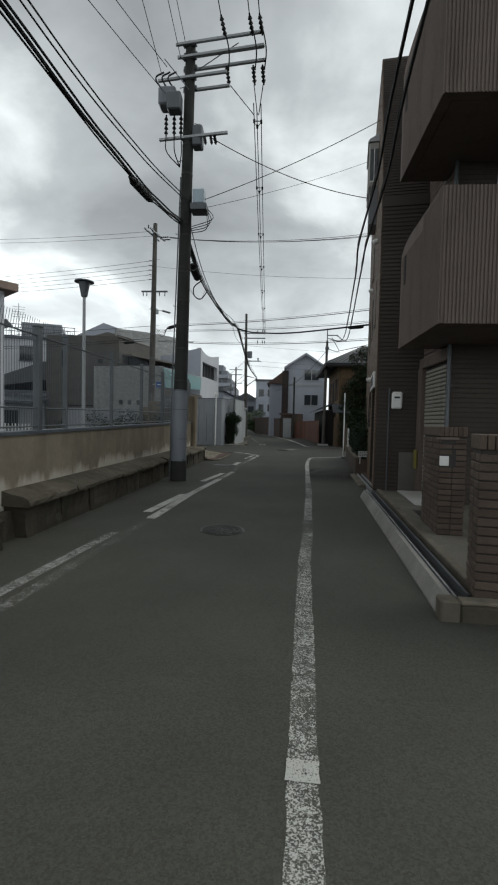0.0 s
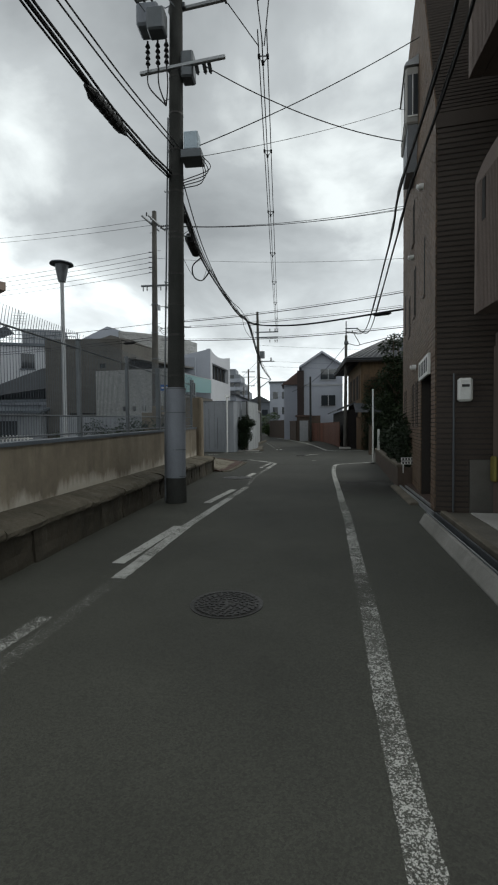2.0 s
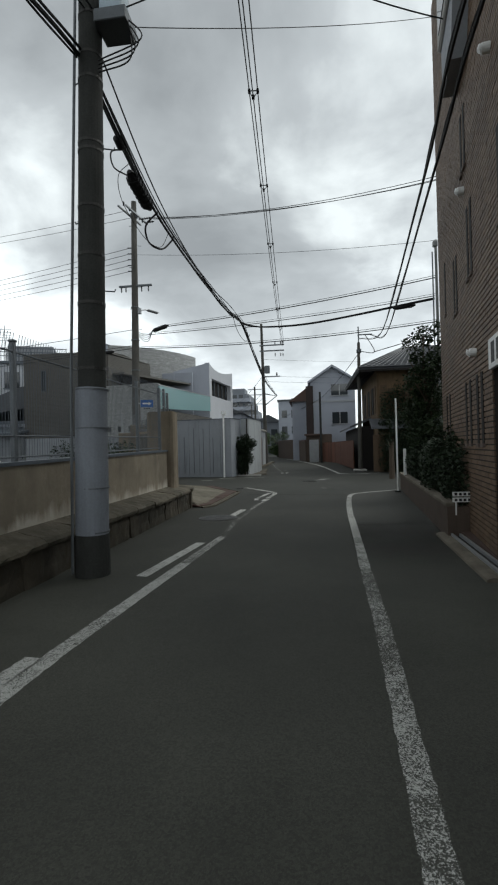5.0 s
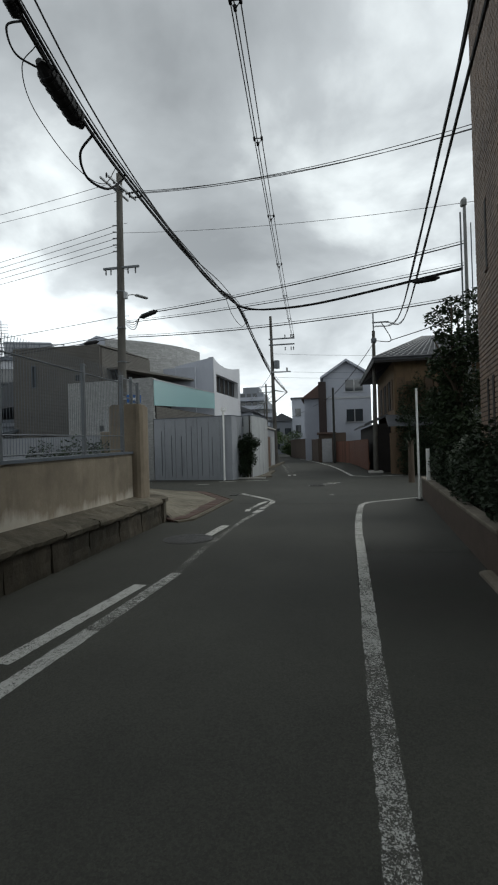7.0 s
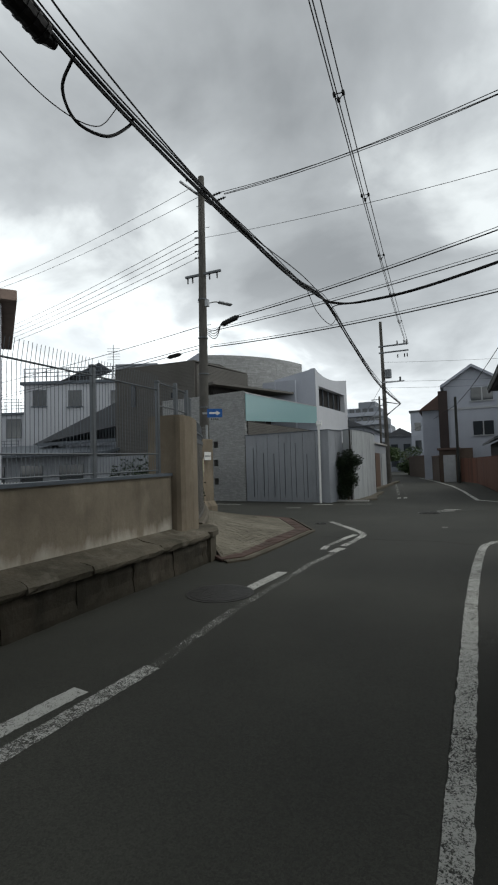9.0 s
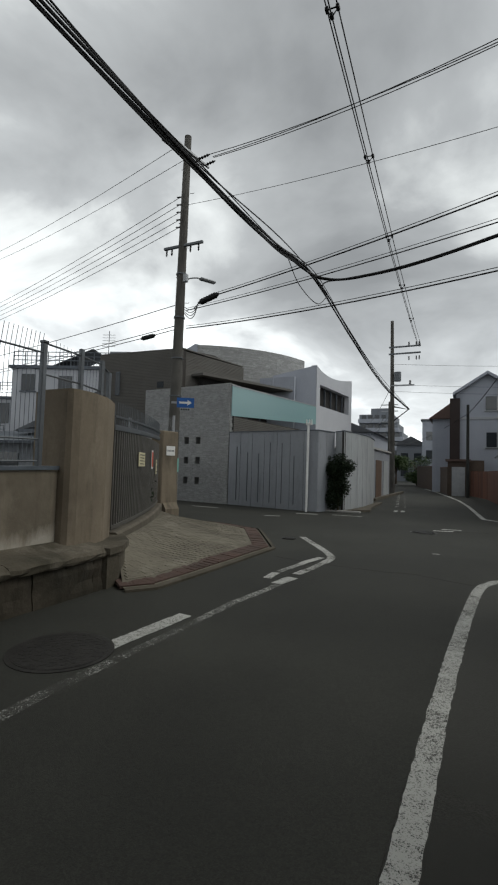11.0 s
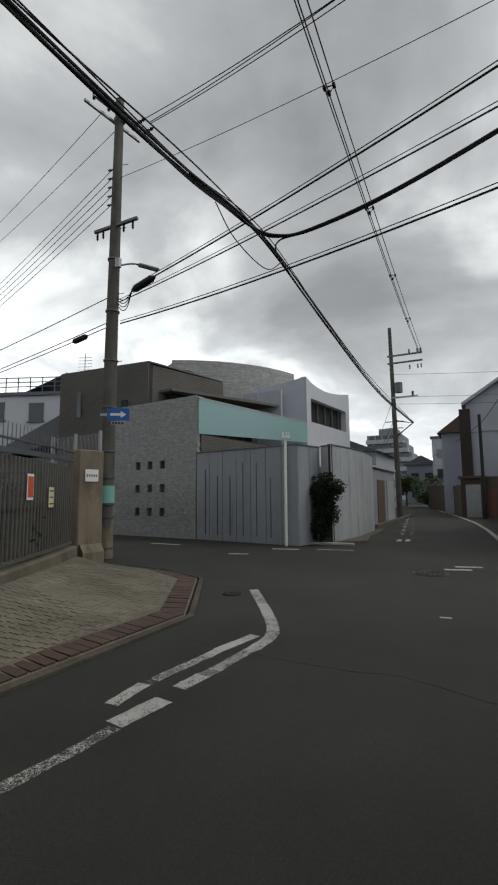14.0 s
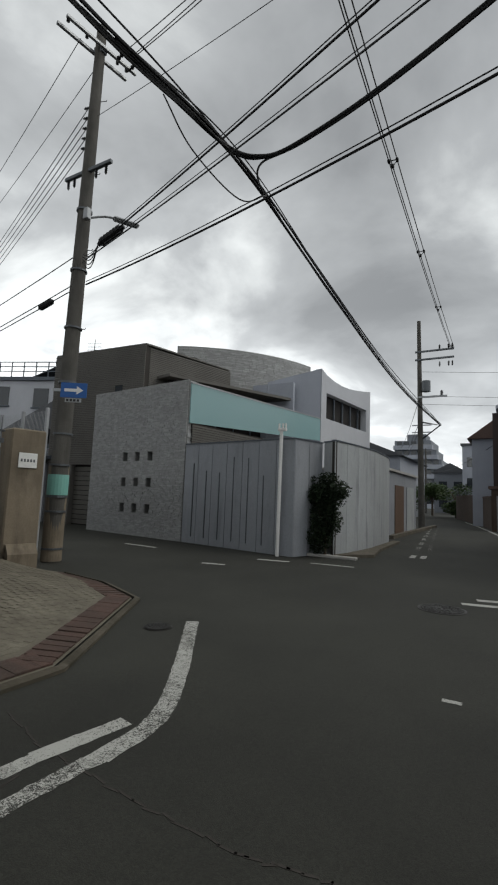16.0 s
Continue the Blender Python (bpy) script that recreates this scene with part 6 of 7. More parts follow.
roof = part("roof", bm, ROOF, old)
bm = fresh()
for k in range(16):
    f = k / 16
    tube(bm, [Vector((E0, Y0 - 0.03, ZE + 0.03)).lerp(Vector((5.8, 35.4, ZR + 0.03)), f), Vector((E1, Y0 - 0.03, ZE + 0.03)).lerp(Vector((7.8, 35.4, ZR + 0.03)), f)], 0.05, 5)
    tube(bm, [Vector((E0, Y0, ZE + 0.03)).lerp(Vector((5.8, 35.4, ZR + 0.03)), f), Vector((E0, Y1, ZE + 0.03)).lerp(Vector((5.8, 36.2, ZR + 0.03)), f)], 0.05, 5)
for k in range(28):
    f = k / 28
    tube(bm, [Vector((E0 + (E1 - E0) * f, Y0, ZE + 0.05)), Vector((5.8 + 2.0 * f, 35.4, ZR + 0.05))], 0.035, 4)
tagged(part("tile_ridge", bm, ROOF, roof), kind="stuff")
part("fascia", fresh(E0 + 0.02, Y0 + 0.02, ZE - 0.2, E0 + 0.1, Y1, ZE - 0.06), DARK, old)
part("fascia", fresh(E0 + 0.02, Y0 + 0.02, ZE - 0.2, E1, Y0 + 0.1, ZE - 0.06), DARK, old)
for i in range(7):
    part("window_bay", fresh(3.7, 32.6 + 0.9 * i, 3.2, 3.74, 33.2 + 0.9 * i, 4.7), DARK if i % 2 else WOOD_OLD, old)
for i in range(16):
    part("board", fresh(3.9 + 0.42 * i, 32.1, 2.7, 4.26 + 0.42 * i, 32.19, 4.7 - 0.2 * (i % 3)), WOOD_OLD, old)
for i in range(12):
    part("board", fresh(3.4 + 0.3 * i, 31.6, 0.05, 3.66 + 0.3 * i, 31.66, 2.0), WOOD_OLD, old)
part("low_roof", prism(fresh(), [(2.5, 2.5), (3.75, 3.0), (3.75, 3.15), (2.5, 2.62)], 35.0, 44.5, "y"), ROOF, old)
part("low_eave", prism(fresh(), [(31.3, 2.3), (32.2, 2.75), (32.2, 2.9), (31.3, 2.42)], 3.3, 10.5, "x"), ROOF, old)
part("porch_wall", fresh(2.95, 33.8, 0, 3.73, 44.2, 2.55), DARK, old)
ivy = thing("climbing_ivy", None, "dry hanging ivy on the wooden house", "plant")
leaf_mass("leaves", [(4.2 + 0.6 * i, 31.9, 3.6 + 0.4 * math.sin(i * 2), 0.4, 0.2, 0.9) for i in range(6)], 2600, 0.12, LEAF, ivy, 8)
leaf_mass("hanging_leaves", [(4.0 + 0.35 * i, 31.45, 0.5 + 0.75 * k + 0.2 * math.sin(i * 3 + k), 0.34, 0.24, 0.5) for i in range(5) for k in range(4)], 5200, 0.12, LEAF, ivy, 18)
bush = thing("roadside_shrub", None, "dark shrub mass beside the wooden house", "shrub")
leaf_mass("leaves", [(4.6, 30.9, 0.9, 0.7, 0.4, 0.9), (5.4, 30.8, 1.6, 0.8, 0.4, 1.2), (6.2, 30.6, 1.2, 0.7, 0.5, 1.0)], 5000, 0.11, LEAF, bush, 12)

B5, T5 = (2.87, 33.2, 0), (2.95, 33.2, 7.3)
pole5 = thing("utility_pole", None, "slim grey utility pole beside the wooden house", "utility pole", "utility poles")
part("shaft", cyl(fresh(), B5, T5, 0.125, 0.08, seg=16), POLE_C, pole5)
part("mast", cyl(fresh(), T5, (2.95, 33.2, 8.2), 0.035, seg=8), STEEL, pole5)
part("arm", fresh(2.9, 33.16, 7.7, 3.7, 33.22, 7.76), STEEL, pole5)
part("box", fresh(2.82, 33.05, 6.7, 3.08, 33.3, 6.92, bevel=0.03), STEEL, pole5)
part("foot", fresh(2.5, 32.9, 0, 3.2, 33.5, 0.12, bevel=0.02), CONC_LIGHT, pole5)

fence2 = thing("board_fence", None, "red-brown upright board fence along the street", "fence")
fpath = [(2.65, 34.6), (2.5, 39.5), (2.2, 45.0), (1.25, 49.45)]
for a, b in zip(fpath, fpath[1:]):
    L = math.hypot(b[0] - a[0], b[1] - a[1])
    n = int(L / 0.2)
    m = between(a, b)
    for i in range(n):
        part("board", fresh(i * L / n, 0, 0.05, (i + 1) * L / n - 0.015, 0.03, 1.75 + 0.03 * (i % 2), m=m), WOOD_RED, fence2)
    part("rail", fresh(0, -0.06, 0.4, L, -0.001, 0.48, m=m), WOOD_RED, fence2)
gh = thing("gate_house", None, "tiled brown gate house with a grey shutter", "outbuilding")
part("wall", fresh(-0.25, 49.5, 0, 1.15, 51.4, 2.45), BRICK, gh)
part("wall", fresh(1.153, 49.8, 0, 2.1, 51.4, 2.55), BRICK, gh)
sh = part("shutter", fresh(0.02, 49.44, 0, 0.88, 49.498, 2.05), GALV, gh, "pale grey roller shutter")
for k in range(12):
    part("shutter_slat", fresh(0.03, 49.425, 0.05 + 0.165 * k, 0.87, 49.439, 0.2 + 0.165 * k), GALV, sh)
part("roof", fresh(-0.4, 49.3, 2.45, 1.25, 51.6, 2.6), ROOF_BROWN, gh)
fence3 = thing("brick_garden_wall", None, "red-brown brick garden wall at the bend", "wall", kind="structure")
for a, b, h in (((-0.35, 51.7), (-1.7, 60), 2.0), ((-1.7, 60), (-4.2, 70), 2.2)):
    L = math.hypot(b[0] - a[0], b[1] - a[1])
    part("wall_run", fresh(0, -0.25, 0, L, 0, h, m=between(a, b)), BRICK, fence3)
    part("coping", fresh(0, -0.3, h, L, 0.04, h + 0.08, m=between(a, b)), ROOF_BROWN, fence3)

gab = thing("gabled_house", None, "white gabled house with a brown chimney column", "house")
part("wall", prism(fresh(), [(0.25, 0), (4.5, 0), (4.5, 7.75), (2.35, 9.1), (0.25, 7.75)], 52.0, 62.0, "y"), GREYWHITE, gab)
for s in ((0.0, 7.5, 2.35, 9.05), (4.75, 7.5, 2.35, 9.05)):
    part("roof", prism(fresh(), [(s[0], s[1]), (s[2], s[3]), (s[2], s[3] + 0.22), (s[0], s[1] + 0.22)], 51.5, 62.5, "y"), GREYWHITE, gab)
wing = part("wing", fresh(-1.7, 56.0, 0, 0.2, 61.5, 6.2), GREYWHITE, gab)
part("wing_roof", prism(fresh(), [(-2.0, 6.2), (0.24, 6.2), (0.24, 7.9)], 55.6, 61.9, "y"), ROOF_BROWN, wing)
part("column", fresh(-0.2, 51.7, 0, 0.5, 52.6, 7.3), CHIMNEY, gab, "dark brown tiled column")
part("trim", fresh(0.55, 51.93, 5.7, 4.5, 51.99, 5.85), GALV, gab)
for x0, x1, z0, z1 in ((2.3, 3.75, 3.6, 4.7), (2.25, 3.8, 6.35, 7.4)):
    w = part("window", fresh(x0, 51.94, z0, x1, 51.98, z1), WINDOW, gab)
    part("frame", fresh((x0 + x1) / 2 - 0.04, 51.9, z0, (x0 + x1) / 2 + 0.04, 51.938, z1), GALV, w)
    part("sill", fresh(x0 - 0.1, 51.88, z0 - 0.08, x1 + 0.1, 51.98, z0 - 0.01), GALV, w)
stub5 = thing("utility_pole", pose(1.05, 47.5, 0), "short slim pole before the gabled house", "utility pole", "utility poles")
part("shaft", cyl(fresh(), (0, 0, 0), (0, 0, 6.2), 0.11, 0.09, seg=10), POLE_D, stub5)


def far_house(name, x0, x1, y0, y1, h, material, roof_material, label, floors=2, pitch=0.0):
    th = thing(name, None, label, "house", "far houses")
    part("wall", fresh(x0, y0, 0, x1, y1, h), material, th)
    if pitch:
        part("roof", prism(fresh(), [(x0 - 0.4, h), (x1 + 0.4, h), ((x0 + x1) / 2, h + pitch)], y0 - 0.4, y1 + 0.4, "y"), roof_material, th)
    else:
        part("roof", fresh(x0 - 0.2, y0 - 0.2, h, x1 + 0.2, y1 + 0.2, h + 0.3), roof_material, th)
    for f in range(floors):
        for i in range(2):
            w0 = x0 + (x1 - x0) * (0.15 + 0.45 * i)
            part("window", fresh(w0, y0 - 0.04, 0.9 + 2.8 * f, w0 + (x1 - x0) * 0.25, y0 - 0.01, 2.2 + 2.8 * f), WINDOW, th)
    return th


far_house("grey_house", -1.9, 0.4, 66, 74, 7.3, GREYWHITE, ROOF, "pale grey house behind the garden wall")
far_house("flat_roof_house", -5.2, -1.5, 88, 98, 9.4, GREYWHITE, ROOF, "pale flat-roofed house far down the street", 3)
far_house("blue_roof_house", -10.5, -5.6, 100, 110, 6.4, BRIGHT, ROOF, "low pale house with a grey roof far off", 2, 1.6)
far_house("street_house", -14.5, -8.0, 62, 75, 5.6, GREYWHITE, ROOF, "grey house behind the far utility pole", 2, 1.5)
far_house("side_house", 8, 20, 44, 58, 6.5, WHITE, ROOF, "pale house beyond the wooden house", 2, 2.0)
far_house("left_house", -34, -25, 60, 70, 7.5, GREYWHITE, ROOF, "grey house beyond the crossing road", 2, 1.5)

tb = thing("apartment_tower", None, "grey stepped apartment building with balcony bands far off", "apartment building")
for f in range(7):
    x1 = -14.0 - max(0, f - 3) * 1.3
    z = 2.6 * f
    part("floor_wall", fresh(-28, 151, z, x1 - 0.5, 165, z + 2.6), BRIGHT, tb)
    part("balcony", fresh(-28, 149.4, z, x1, 151, z + 1.15), GREYWHITE, tb)
    for k in range(int((x1 + 25.4) / 1.9) + 1):
        part("window", fresh(-27.3 + 1.9 * k, 150.9, z + 1.2, -26.0 + 1.9 * k, 150.98, z + 2.4), WINDOW, tb)
part("penthouse", fresh(-25, 153, 18.2, -20, 160, 20.2), BRIGHT, tb)


def far_tree(x, y, h, r, seed, label="rounded green tree down the street"):
    th = thing("street_tree", pose(x, y, 0), label, "tree", "street trees")
    part("trunk", cyl(fresh(), (0, 0, 0), (0, 0, h * 0.6), 0.14, 0.09, seg=8), BARK, th)
    q = random.Random(seed)
    limbs(th, (0, 0, h * 0.4), [(q.uniform(-r, r) * 0.6, q.uniform(-r, r) * 0.6, h * 0.8) for _ in range(4)], 0.06)
    leaf_mass("crown", [(q.uniform(-r, r) * 0.6, q.uniform(-r, r) * 0.6, h * q.uniform(0.25, 0.85), r * 0.6, r * 0.6, h * 0.2) for _ in range(8)], 2600, 0.28, LEAF_L, th, seed)


far_tree(-4.6, 74, 3.6, 1.9, 21)
far_tree(-7.6, 78, 3.8, 1.6, 22)
far_tree(-9.0, 70, 4.2, 1.5, 23)
shrub = thing("wall_shrub", pose(-3.35, 30.55, 0.0), "dark leafy shrub trained against the panel wall", "shrub")
part("trunk", cyl(fresh(), (0, 0, 0), (0.02, 0, 1.3), 0.04, 0.025, seg=8), BARK, shrub)
limbs(shrub, (0, 0, 0.7), [(-0.25, 0, 1.6), (0.3, -0.1, 1.75), (0.1, 0.1, 1.9), (-0.1, -0.15, 1.4)], 0.02)
leaf_mass("crown", [(-0.05, 0, 1.05, 0.36, 0.27, 0.5), (0.02, 0, 1.55, 0.48, 0.32, 0.38), (0.38, -0.1, 1.72, 0.3, 0.24, 0.24), (-0.32, 0, 1.62, 0.28, 0.24, 0.28), (-0.14, -0.05, 0.5, 0.34, 0.26, 0.42), (0.05, 0, 2.02, 0.28, 0.2, 0.18), (0.32, -0.1, 0.9, 0.16, 0.14, 0.35), (-0.4, 0, 2.0, 0.12, 0.1, 0.12)], 6600, 0.085, LEAF, shrub, 31)

# ---- overhead cables ----


def cable(pts, r, label, material=CABLE, group="overhead cables", name="overhead_cable", seg=6):
    return tagged(part(name, tube(fresh(), pts, r, seg), material), label, "cable", group)


BK = "thick black bundled telephone cable between poles"
TH = "thin overhead wire against the sky"
PW = "black power cable strung above the street"
main = [(-2.65, 11.75, 6.4), (-2.62, 14.1, 5.86), (-2.6, 16.2, 5.8), (-2.57, 18.5, 5.87), (-2.53, 21.5, 6.03), (-2.5, 24.3, 6.4), (-2.55, 28.5, 6.08), (-2.7, 36.5, 5.75), (-2.75, 47.6, 6.0)]
for k, (dx, dz, r) in enumerate(((0, 0, 0.025), (0.045, 0.02, 0.02), (-0.035, 0.04, 0.018), (0.02, -0.045, 0.015), (0.06, 0.06, 0.010))):
    cable([p + Vector((dx + 0.01 * math.sin(i * 0.23 + k), 0, dz + 0.01 * math.cos(i * 0.31 + k))) for i, p in enumerate(bend(main, 14))], r, BK)
cable(bend([(-2.55, 11.75, 6.8), (-2.56, 14.5, 6.05), (-2.58, 18.5, 5.98), (-2.55, 24.2, 6.52), (-2.6, 34, 5.95), (-2.75, 47.6, 6.1)], 10), 0.012, BK)
back_run = [(-2.65, 11.6, 6.4), (-2.78, 9.0, 5.95), (-2.95, 5.2, 5.7), (-3.15, 0.0, 5.75), (-3.5, -10, 6.6)]
for k, (dx, dz, r) in enumerate(((0, 0, 0.026), (0.04, 0.04, 0.018), (-0.03, -0.03, 0.014))):
    cable([p + Vector((dx, 0, dz + 0.01 * math.sin(i + k))) for i, p in enumerate(bend(back_run, 10))], r, BK)
for dx in (0.0, 0.09):
    cable(bend([(-2.55 + dx, 11.6, 6.95), (-2.75 + dx, 8.5, 6.35), (-2.95 + dx, 5.0, 6.0), (-3.2 + dx, -1, 5.95), (-3.5 + dx, -10, 6.8)], 8), 0.012, BK)


def closure(p, q, r, label="black cable splice closure hanging on the cable"):
    th = thing("splice_closure", None, label, "cable closure", "splice closures")
    p, q = Vector(p), Vector(q)
    part("body", cyl(fresh(), p, q, r, seg=12), CABLE, th)
    for k in range(6):
        a = p.lerp(q, (k + 0.5) / 6)
        part("rib", cyl(fresh(), a, a + (q - p) * 0.06, r * 1.1, seg=12), CABLE, th)
    part("neck", cyl(fresh(), p - (q - p) * 0.2, p, r * 0.35, r * 0.9, seg=8), CABLE, th)
    part("neck", cyl(fresh(), q, q + (q - p) * 0.2, r * 0.9, r * 0.35, seg=8), CABLE, th)


closure((-2.7, 13.45, 5.95), (-2.68, 14.1, 5.84), 0.11)
closure((-2.66, 12.75, 6.14), (-2.66, 12.9, 6.1), 0.06, "small black cable clamp on the bundle")
closure((-2.79, 9.4, 5.96), (-2.83, 8.5, 5.85), 0.075)
closure((-6.3, 25.12, 6.53), (-5.78, 25.1, 6.67), 0.085, "black cable splice closure beside the pole")
for k in range(4):
    cable(bend([(-7.05, 25.3, 6.35 + 0.06 * k), (-6.75, 25.2, 6.1 + 0.09 * k), (-6.55, 25.15, 6.15 + 0.08 * k), (-6.4, 25.12, 6.5)], 6), 0.011, "slack black cable loop beside the pole", name="cable_loop")
closure((3.0, 22.1, 6.0), (3.5, 22.0, 6.02), 0.07)
cable(bend([(-2.66, 13.2, 6.02), (-2.86, 13.25, 5.86), (-2.88, 13.5, 5.55), (-2.78, 14.2, 5.3), (-2.68, 14.8, 5.38), (-2.6, 15.1, 5.8)], 8), 0.006, "thin slack wire loop under the splice", name="cable_loop")
cable(bend([(-2.64, 12.95, 6.08), (-2.86, 13.0, 6.1), (-2.9, 13.2, 5.98), (-2.72, 13.42, 5.94)], 8), 0.012, "black cable loop beside the splice", name="cable_loop")
cable(bend([(-2.6, 14.4, 5.84), (-2.86, 14.5, 5.66), (-2.88, 14.72, 5.45), (-2.74, 15.05, 5.45), (-2.62, 15.3, 5.7), (-2.58, 15.35, 5.83)], 8), 0.018, "thick black cable loop under the bundle", name="cable_loop")
cable(bend([(-2.54, 22.6, 6.15), (-2.45, 23.1, 5.75), (-2.3, 24.0, 5.6), (-2.2, 24.6, 6.0)], 8), 0.01, "slack black cable loop under the junction", name="cable_loop")
cable(bend([(-2.53, 21.4, 6.03), (-2.5, 22.8, 6.2), (-2.42, 23.7, 6.28), (-2.1, 24.05, 6.22), (-1.4, 23.95, 6.1), (0.5, 23.2, 5.98), (4.1, 21.6, 6.1)], 10), 0.026, BK)
cable(bend([(-2.5, 21.8, 6.08), (-2.47, 23.0, 6.24), (-2.36, 23.85, 6.24), (-2.0, 24.08, 6.18), (-1.2, 23.9, 6.06), (0.5, 23.2, 5.95), (4.1, 21.6, 6.06)], 10), 0.018, BK)
cable(bend([(-2.48, 25.6, 6.3), (-2.4, 24.75, 6.3), (-2.1, 24.2, 6.2), (-1.5, 24.0, 6.1), (-0.6, 23.65, 6.03)], 8), 0.016, BK)
# wires crossing the street from the second pole
for dz, r in ((0.0, 0.016), (0.07, 0.008)):
    cable(sag((-6.0, 25.1, 6.64 + dz), (4.15, 21.6, 6.75 + dz), 0.12), r, PW)
    cable(sag((-6.95, 25.3, 6.4 + dz), (4.15, 21.7, 6.2 + dz), 0.14), r * 0.8, TH, WIRE)
    cable(sag((-6.95, 25.35, 5.85 + dz), (4.4, 22.4, 5.55 + dz), 0.2), r, PW)
for k, (dx, dz) in enumerate(((0, 0), (0.12, 0.14), (-0.1, 0.17))):
    cable(sag((-6.5, 25.65 + 2 * abs(dx), 11.58 + 0.3 * dz), (9.0, 22.0 + dx, 10.9 + dz), 0.6), 0.011, PW)
cable(sag((-7.1, 25.4, 9.9), (9, 22.4, 8.5), 0.35), 0.007, TH, WIRE)
for k in range(5):
    cable(sag((-7.45, 25.4, 9.2 + 0.25 * k), (-42, 38, 11.6 + 0.28 * k), 0.5), 0.010, TH, WIRE)
for dx in (0, 0.5):
    cable(sag((-7.38, 25.0 + 1.2 * dx, 11.62), (-42, 37 + dx, 17.0), 0.7), 0.009, TH, WIRE)
for dz in (0, 0.12, 0.8):
    cable(sag((-7.15, 25.4, 5.9 + dz), (-40, 32, 6.2 + dz), 0.4), 0.012, PW)
closure((-8.4, 25.6, 5.82), (-8.9, 25.7, 5.8), 0.07)
# spaced triple line along the street
tri_a, tri_b = Vector((-0.92, 12.9, 9.95)), Vector((-2.1, 47.8, 10.5))
for k, (dx, dz) in enumerate(((0.0, 0.0), (0.11, 0.13), (-0.09, 0.15))):
    cable(sag(tri_a + Vector((dx, 0, dz)), tri_b + Vector((dx, 0, dz)), 0.55, 24), 0.013, PW)
for x, z in ((-0.72, 10.05), (-0.95, 10.05), (-1.55, 10.05)):
    cable([(x, 12.15, z), (-0.92 + 0.15 * (x + 0.95), 13.2, 9.98)], 0.012, PW)
for f in (0.02, 0.12, 0.23, 0.35, 0.48, 0.62, 0.78):
    p = tri_a.lerp(tri_b, f) - Vector((0, 0, 4 * 0.55 * f * (1 - f)))
    th = thing("line_spacer", Matrix.Translation(p), "small black spacer clamp on the power line", "line spacer", "line spacers")
    part("frame", tube(fresh(), [(0, 0, -0.02), (0.13, 0, 0.14), (-0.11, 0, 0.16), (0, 0, -0.02)], 0.018), CABLE, th)
    for dx, dz in ((0, 0), (0.11, 0.13), (-0.09, 0.15)):
        part("clamp", fresh(dx - 0.03, -0.05, dz - 0.03, dx + 0.03, 0.05, dz + 0.03), CABLE, th)
for x in (-0.72, -0.95, -1.6):
    cable(sag((x - 0.05, 10.95, 10.78), (x - 0.6, -20, 11.6), 0.5), 0.012, PW)
for x, z in ((-2.6, 10.7), (-2.7, 10.3), (-3.1, 9.7)):
    cable(sag((x, 11.55, z), (-1.2, -20, 12.2), 0.5), 0.008, TH, WIRE)
for z in (9.35, 10.0):
    cable(sag((-3.0, 11.4, z), (-9.0, -8, z + 0.6), 0.3), 0.009, TH, WIRE)
# service drops to the apartment block
cable(sag((-2.1, 11.7, 7.0), (2.34, 12.6, 9.4), 0.1), 0.009, TH, CABLE)
cable(sag((-1.95, 11.6, 8.45), (2.47, 13.5, 7.8), 0.25), 0.010, TH, CABLE)
cable(sag((-2.1, 11.8, 6.85), (2.89, 16.4, 10.5), 0.1), 0.006, TH, WIRE)
# pair along the apartment side
for pts in ([(0.6, -6, 6.6), (1.21, 5.06, 5.85), (1.5, 8.26, 5.8), (1.70, 11.55, 5.8), (2.08, 14.76, 5.85), (3.36, 27.9, 6.5), (2.98, 33.2, 7.5)], [(0.78, -6, 6.6), (1.37, 5.07, 5.85), (1.67, 8.26, 5.8), (1.88, 11.6, 5.8), (2.16, 14.2, 5.85), (3.62, 28.0, 6.5), (3.6, 33.2, 7.7)]):
    cable(bend(pts, 8), 0.022, PW)
    cable([p + Vector((0.02 * math.sin(i), 0, 0.045)) for i, p in enumerate(bend(pts, 8))], 0.009, PW)
cable(bend([(3.0, 30.4, 7.05), (3.5, 31.0, 6.3), (3.0, 33.0, 6.75)], 8), 0.02, PW)
cable(bend([(3.5, 31.0, 6.3), (5.5, 29, 6.5), (9, 25, 6.8)], 8), 0.02, PW)
cable(sag((2.95, 33.2, 6.7), (1.05, 47.5, 5.6), 0.2), 0.018, PW)
cable(sag((1.05, 47.5, 5.6), (-8, 90, 6.0), 0.4), 0.02, PW)
for dz in (0, 0.5, 2.0):
    cable(sag((-3.9, 48, 6.0 + dz), (-14, 90, 7 + dz), 0.6), 0.018, TH, WIRE)
    cable(sag((-3.9, 48, 7.4 + dz), (22, 56, 8 + dz), 0.4), 0.010, TH, WIRE)
for k in range(2):
    th = thing("utility_pole", pose(-6.8 - 3.4 * k, 66 + 24 * k, 0), "grey utility pole far down the street", "utility pole", "utility poles")
    part("shaft", cyl(fresh(), (0, 0, 0), (0, 0, 9.3), 0.15, 0.1, seg=8), POLE_C, th)
    for z in (8.9, 8.2, 7.0):
        part("crossarm", fresh(-0.9, -0.05, z, 0.9, 0.05, z + 0.1), GALV, th)
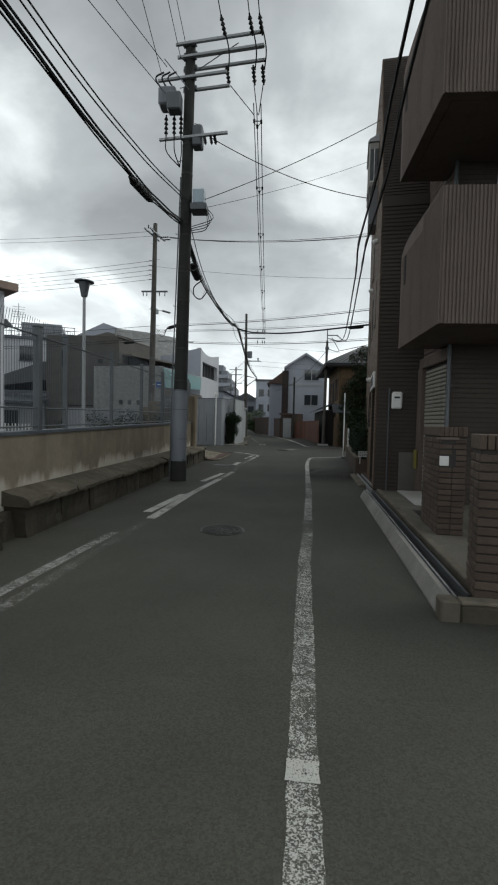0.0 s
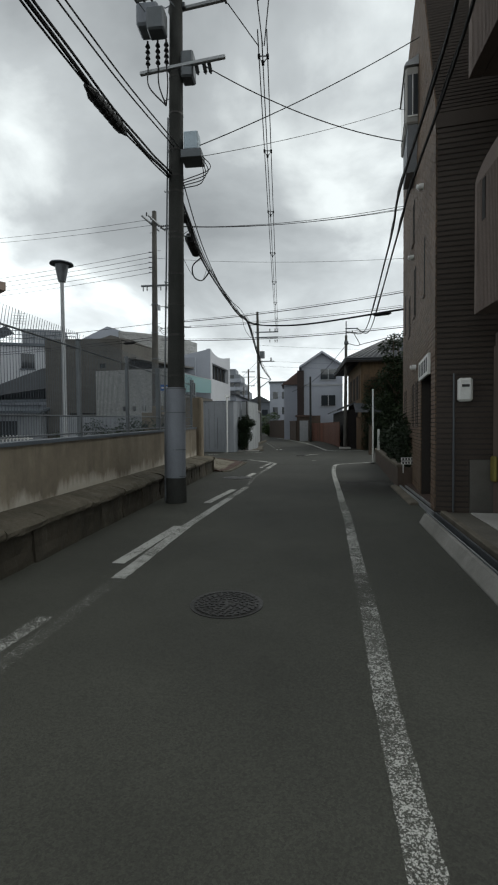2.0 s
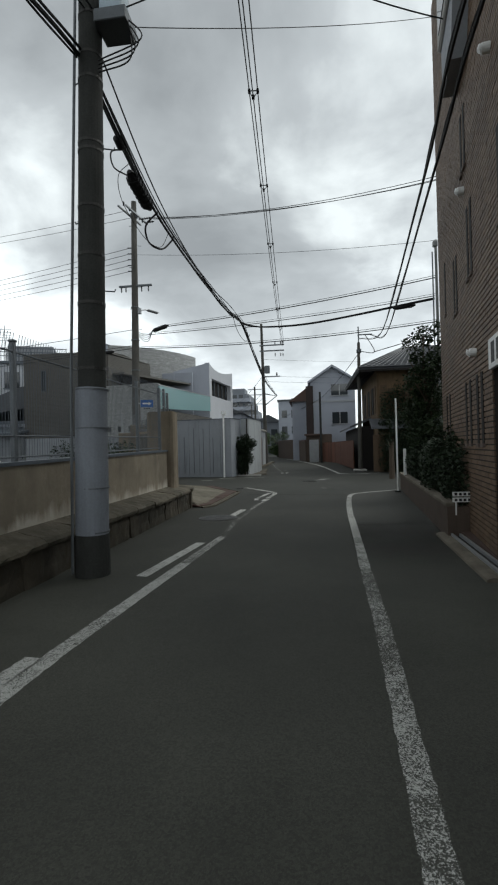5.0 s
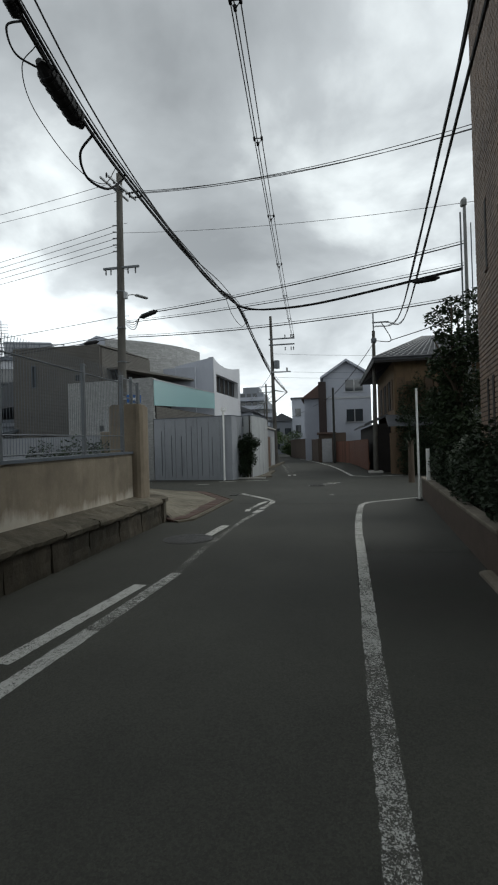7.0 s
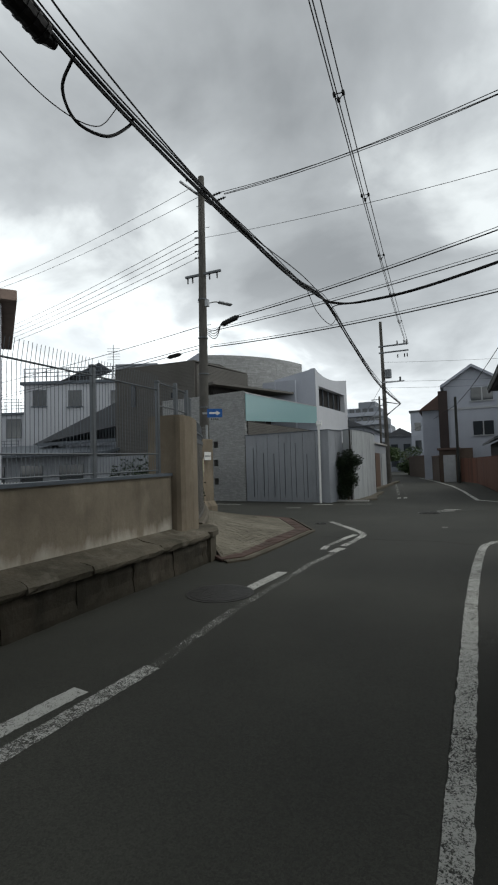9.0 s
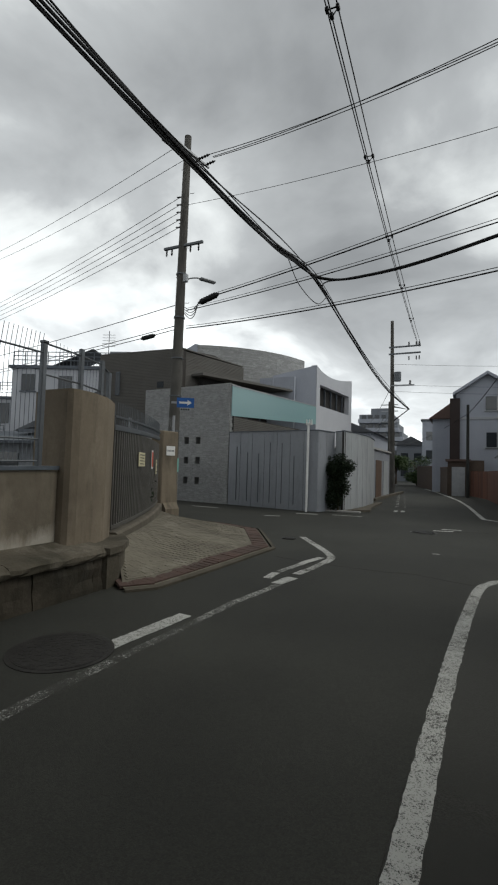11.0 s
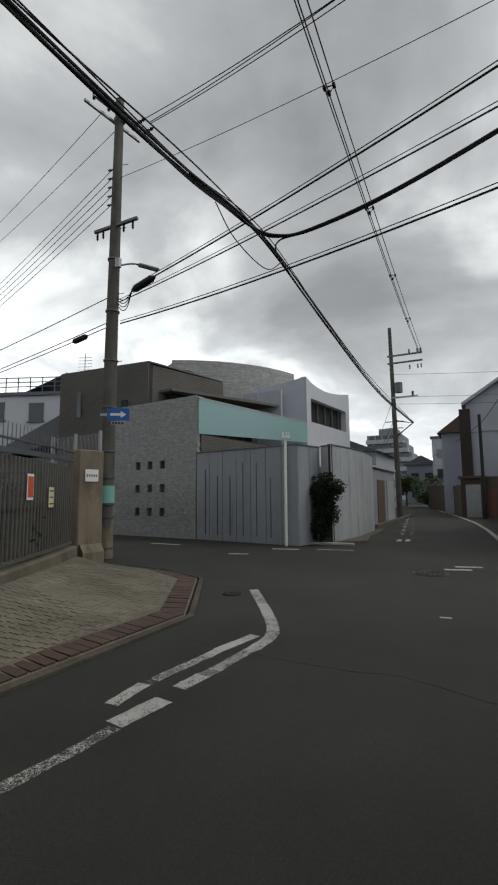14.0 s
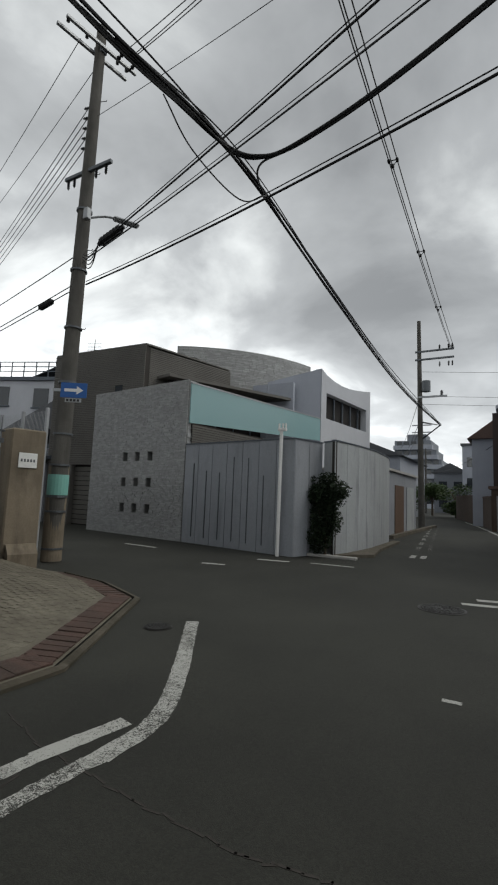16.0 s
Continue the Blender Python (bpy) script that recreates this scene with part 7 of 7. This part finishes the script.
# ---- small paving pieces ----
brickm = shared("border_brick", fresh(-0.057, -0.15, -0.03, 0.057, 0.15, 0.012, bevel=0.003), RED_PAVE)
run = [Vector(p) for p in edge]
for a, b in zip(run, run[1:]):
    d = b - a
    L = d.length
    n = Vector((-d.y, d.x, 0)).normalized()
    k = max(1, round(L / 0.115))
    ang = math.atan2(d.y, d.x)
    for i in range(k):
        p = a.lerp(b, (i + 0.5) / k) + n * 0.18 + Vector((0, 0, 0.05 + rs.uniform(-0.004, 0.004)))
        piece("border_brick", brickm, apron, Matrix.Translation(p) @ Matrix.Rotation(ang, 4, "Z") @ Matrix.Rotation(0.06, 4, "X"))
# setts of the apron, laid in bowed rows
settm = shared("sett", fresh(-0.5, -0.5, -0.5, 0.5, 0.5, 0.5, bevel=0.12), SETT)


def apron_at(u, f):
    i = min(int(u * 9), 8)
    k = u * 9 - i
    a = Vector((*apron_edge[i], 0)).lerp(Vector((*apron_edge[i + 1], 0)), k)
    b = inner[i].lerp(inner[i + 1], k)
    p = a.lerp(b, f)
    return Vector((p.x, p.y, 0.03 + (0.40 - 0.012 * (i + k)) * f ** 1.25))


rest_setts, made = fresh(), 0
rows_n = 26
for j in range(rows_n):
    f = 0.17 + 0.8 * (j + 0.5) / rows_n
    n = max(6, int((apron_at(0.98, f) - apron_at(0.02, f)).length / 0.115))
    for i in range(n):
        u = 0.03 + 0.95 * (i + 0.5 * (j % 2)) / n
        p, q, w = apron_at(u, f), apron_at(min(u + 0.01, 1), f), apron_at(u, f + 0.02)
        if (p - w).length * 40 * 0.8 / rows_n < 0.02:
            continue
        ex = (q - p).normalized()
        ez = ex.cross((w - p).normalized()).normalized()
        if ez.z < 0:
            ez = -ez
        ey = ez.cross(ex)
        rowd = (w - p).length / 0.02 * 0.8 / rows_n
        M3 = Matrix((ex, ey, ez)).transposed().to_4x4()
        M3.translation = p + ez * rs.uniform(-0.0025, 0.0025) - ez * 0.009
        M3 = M3 @ Matrix.Rotation(rs.uniform(-0.05, 0.05), 4, "Z") @ Matrix.Diagonal((0.109 * rs.uniform(0.86, 1.03), min(rowd, 0.2) * rs.uniform(0.9, 0.99), 0.03, 1))
        if made < 300 and u > 0.35 and j < 16:
            piece("sett", settm, apron, M3)
            made += 1
        else:
            box(rest_setts, -0.5, -0.5, -0.5, 0.5, 0.5, 0.5, m=M3)
tagged(part("sett", rest_setts, SETT, apron), kind="stuff")
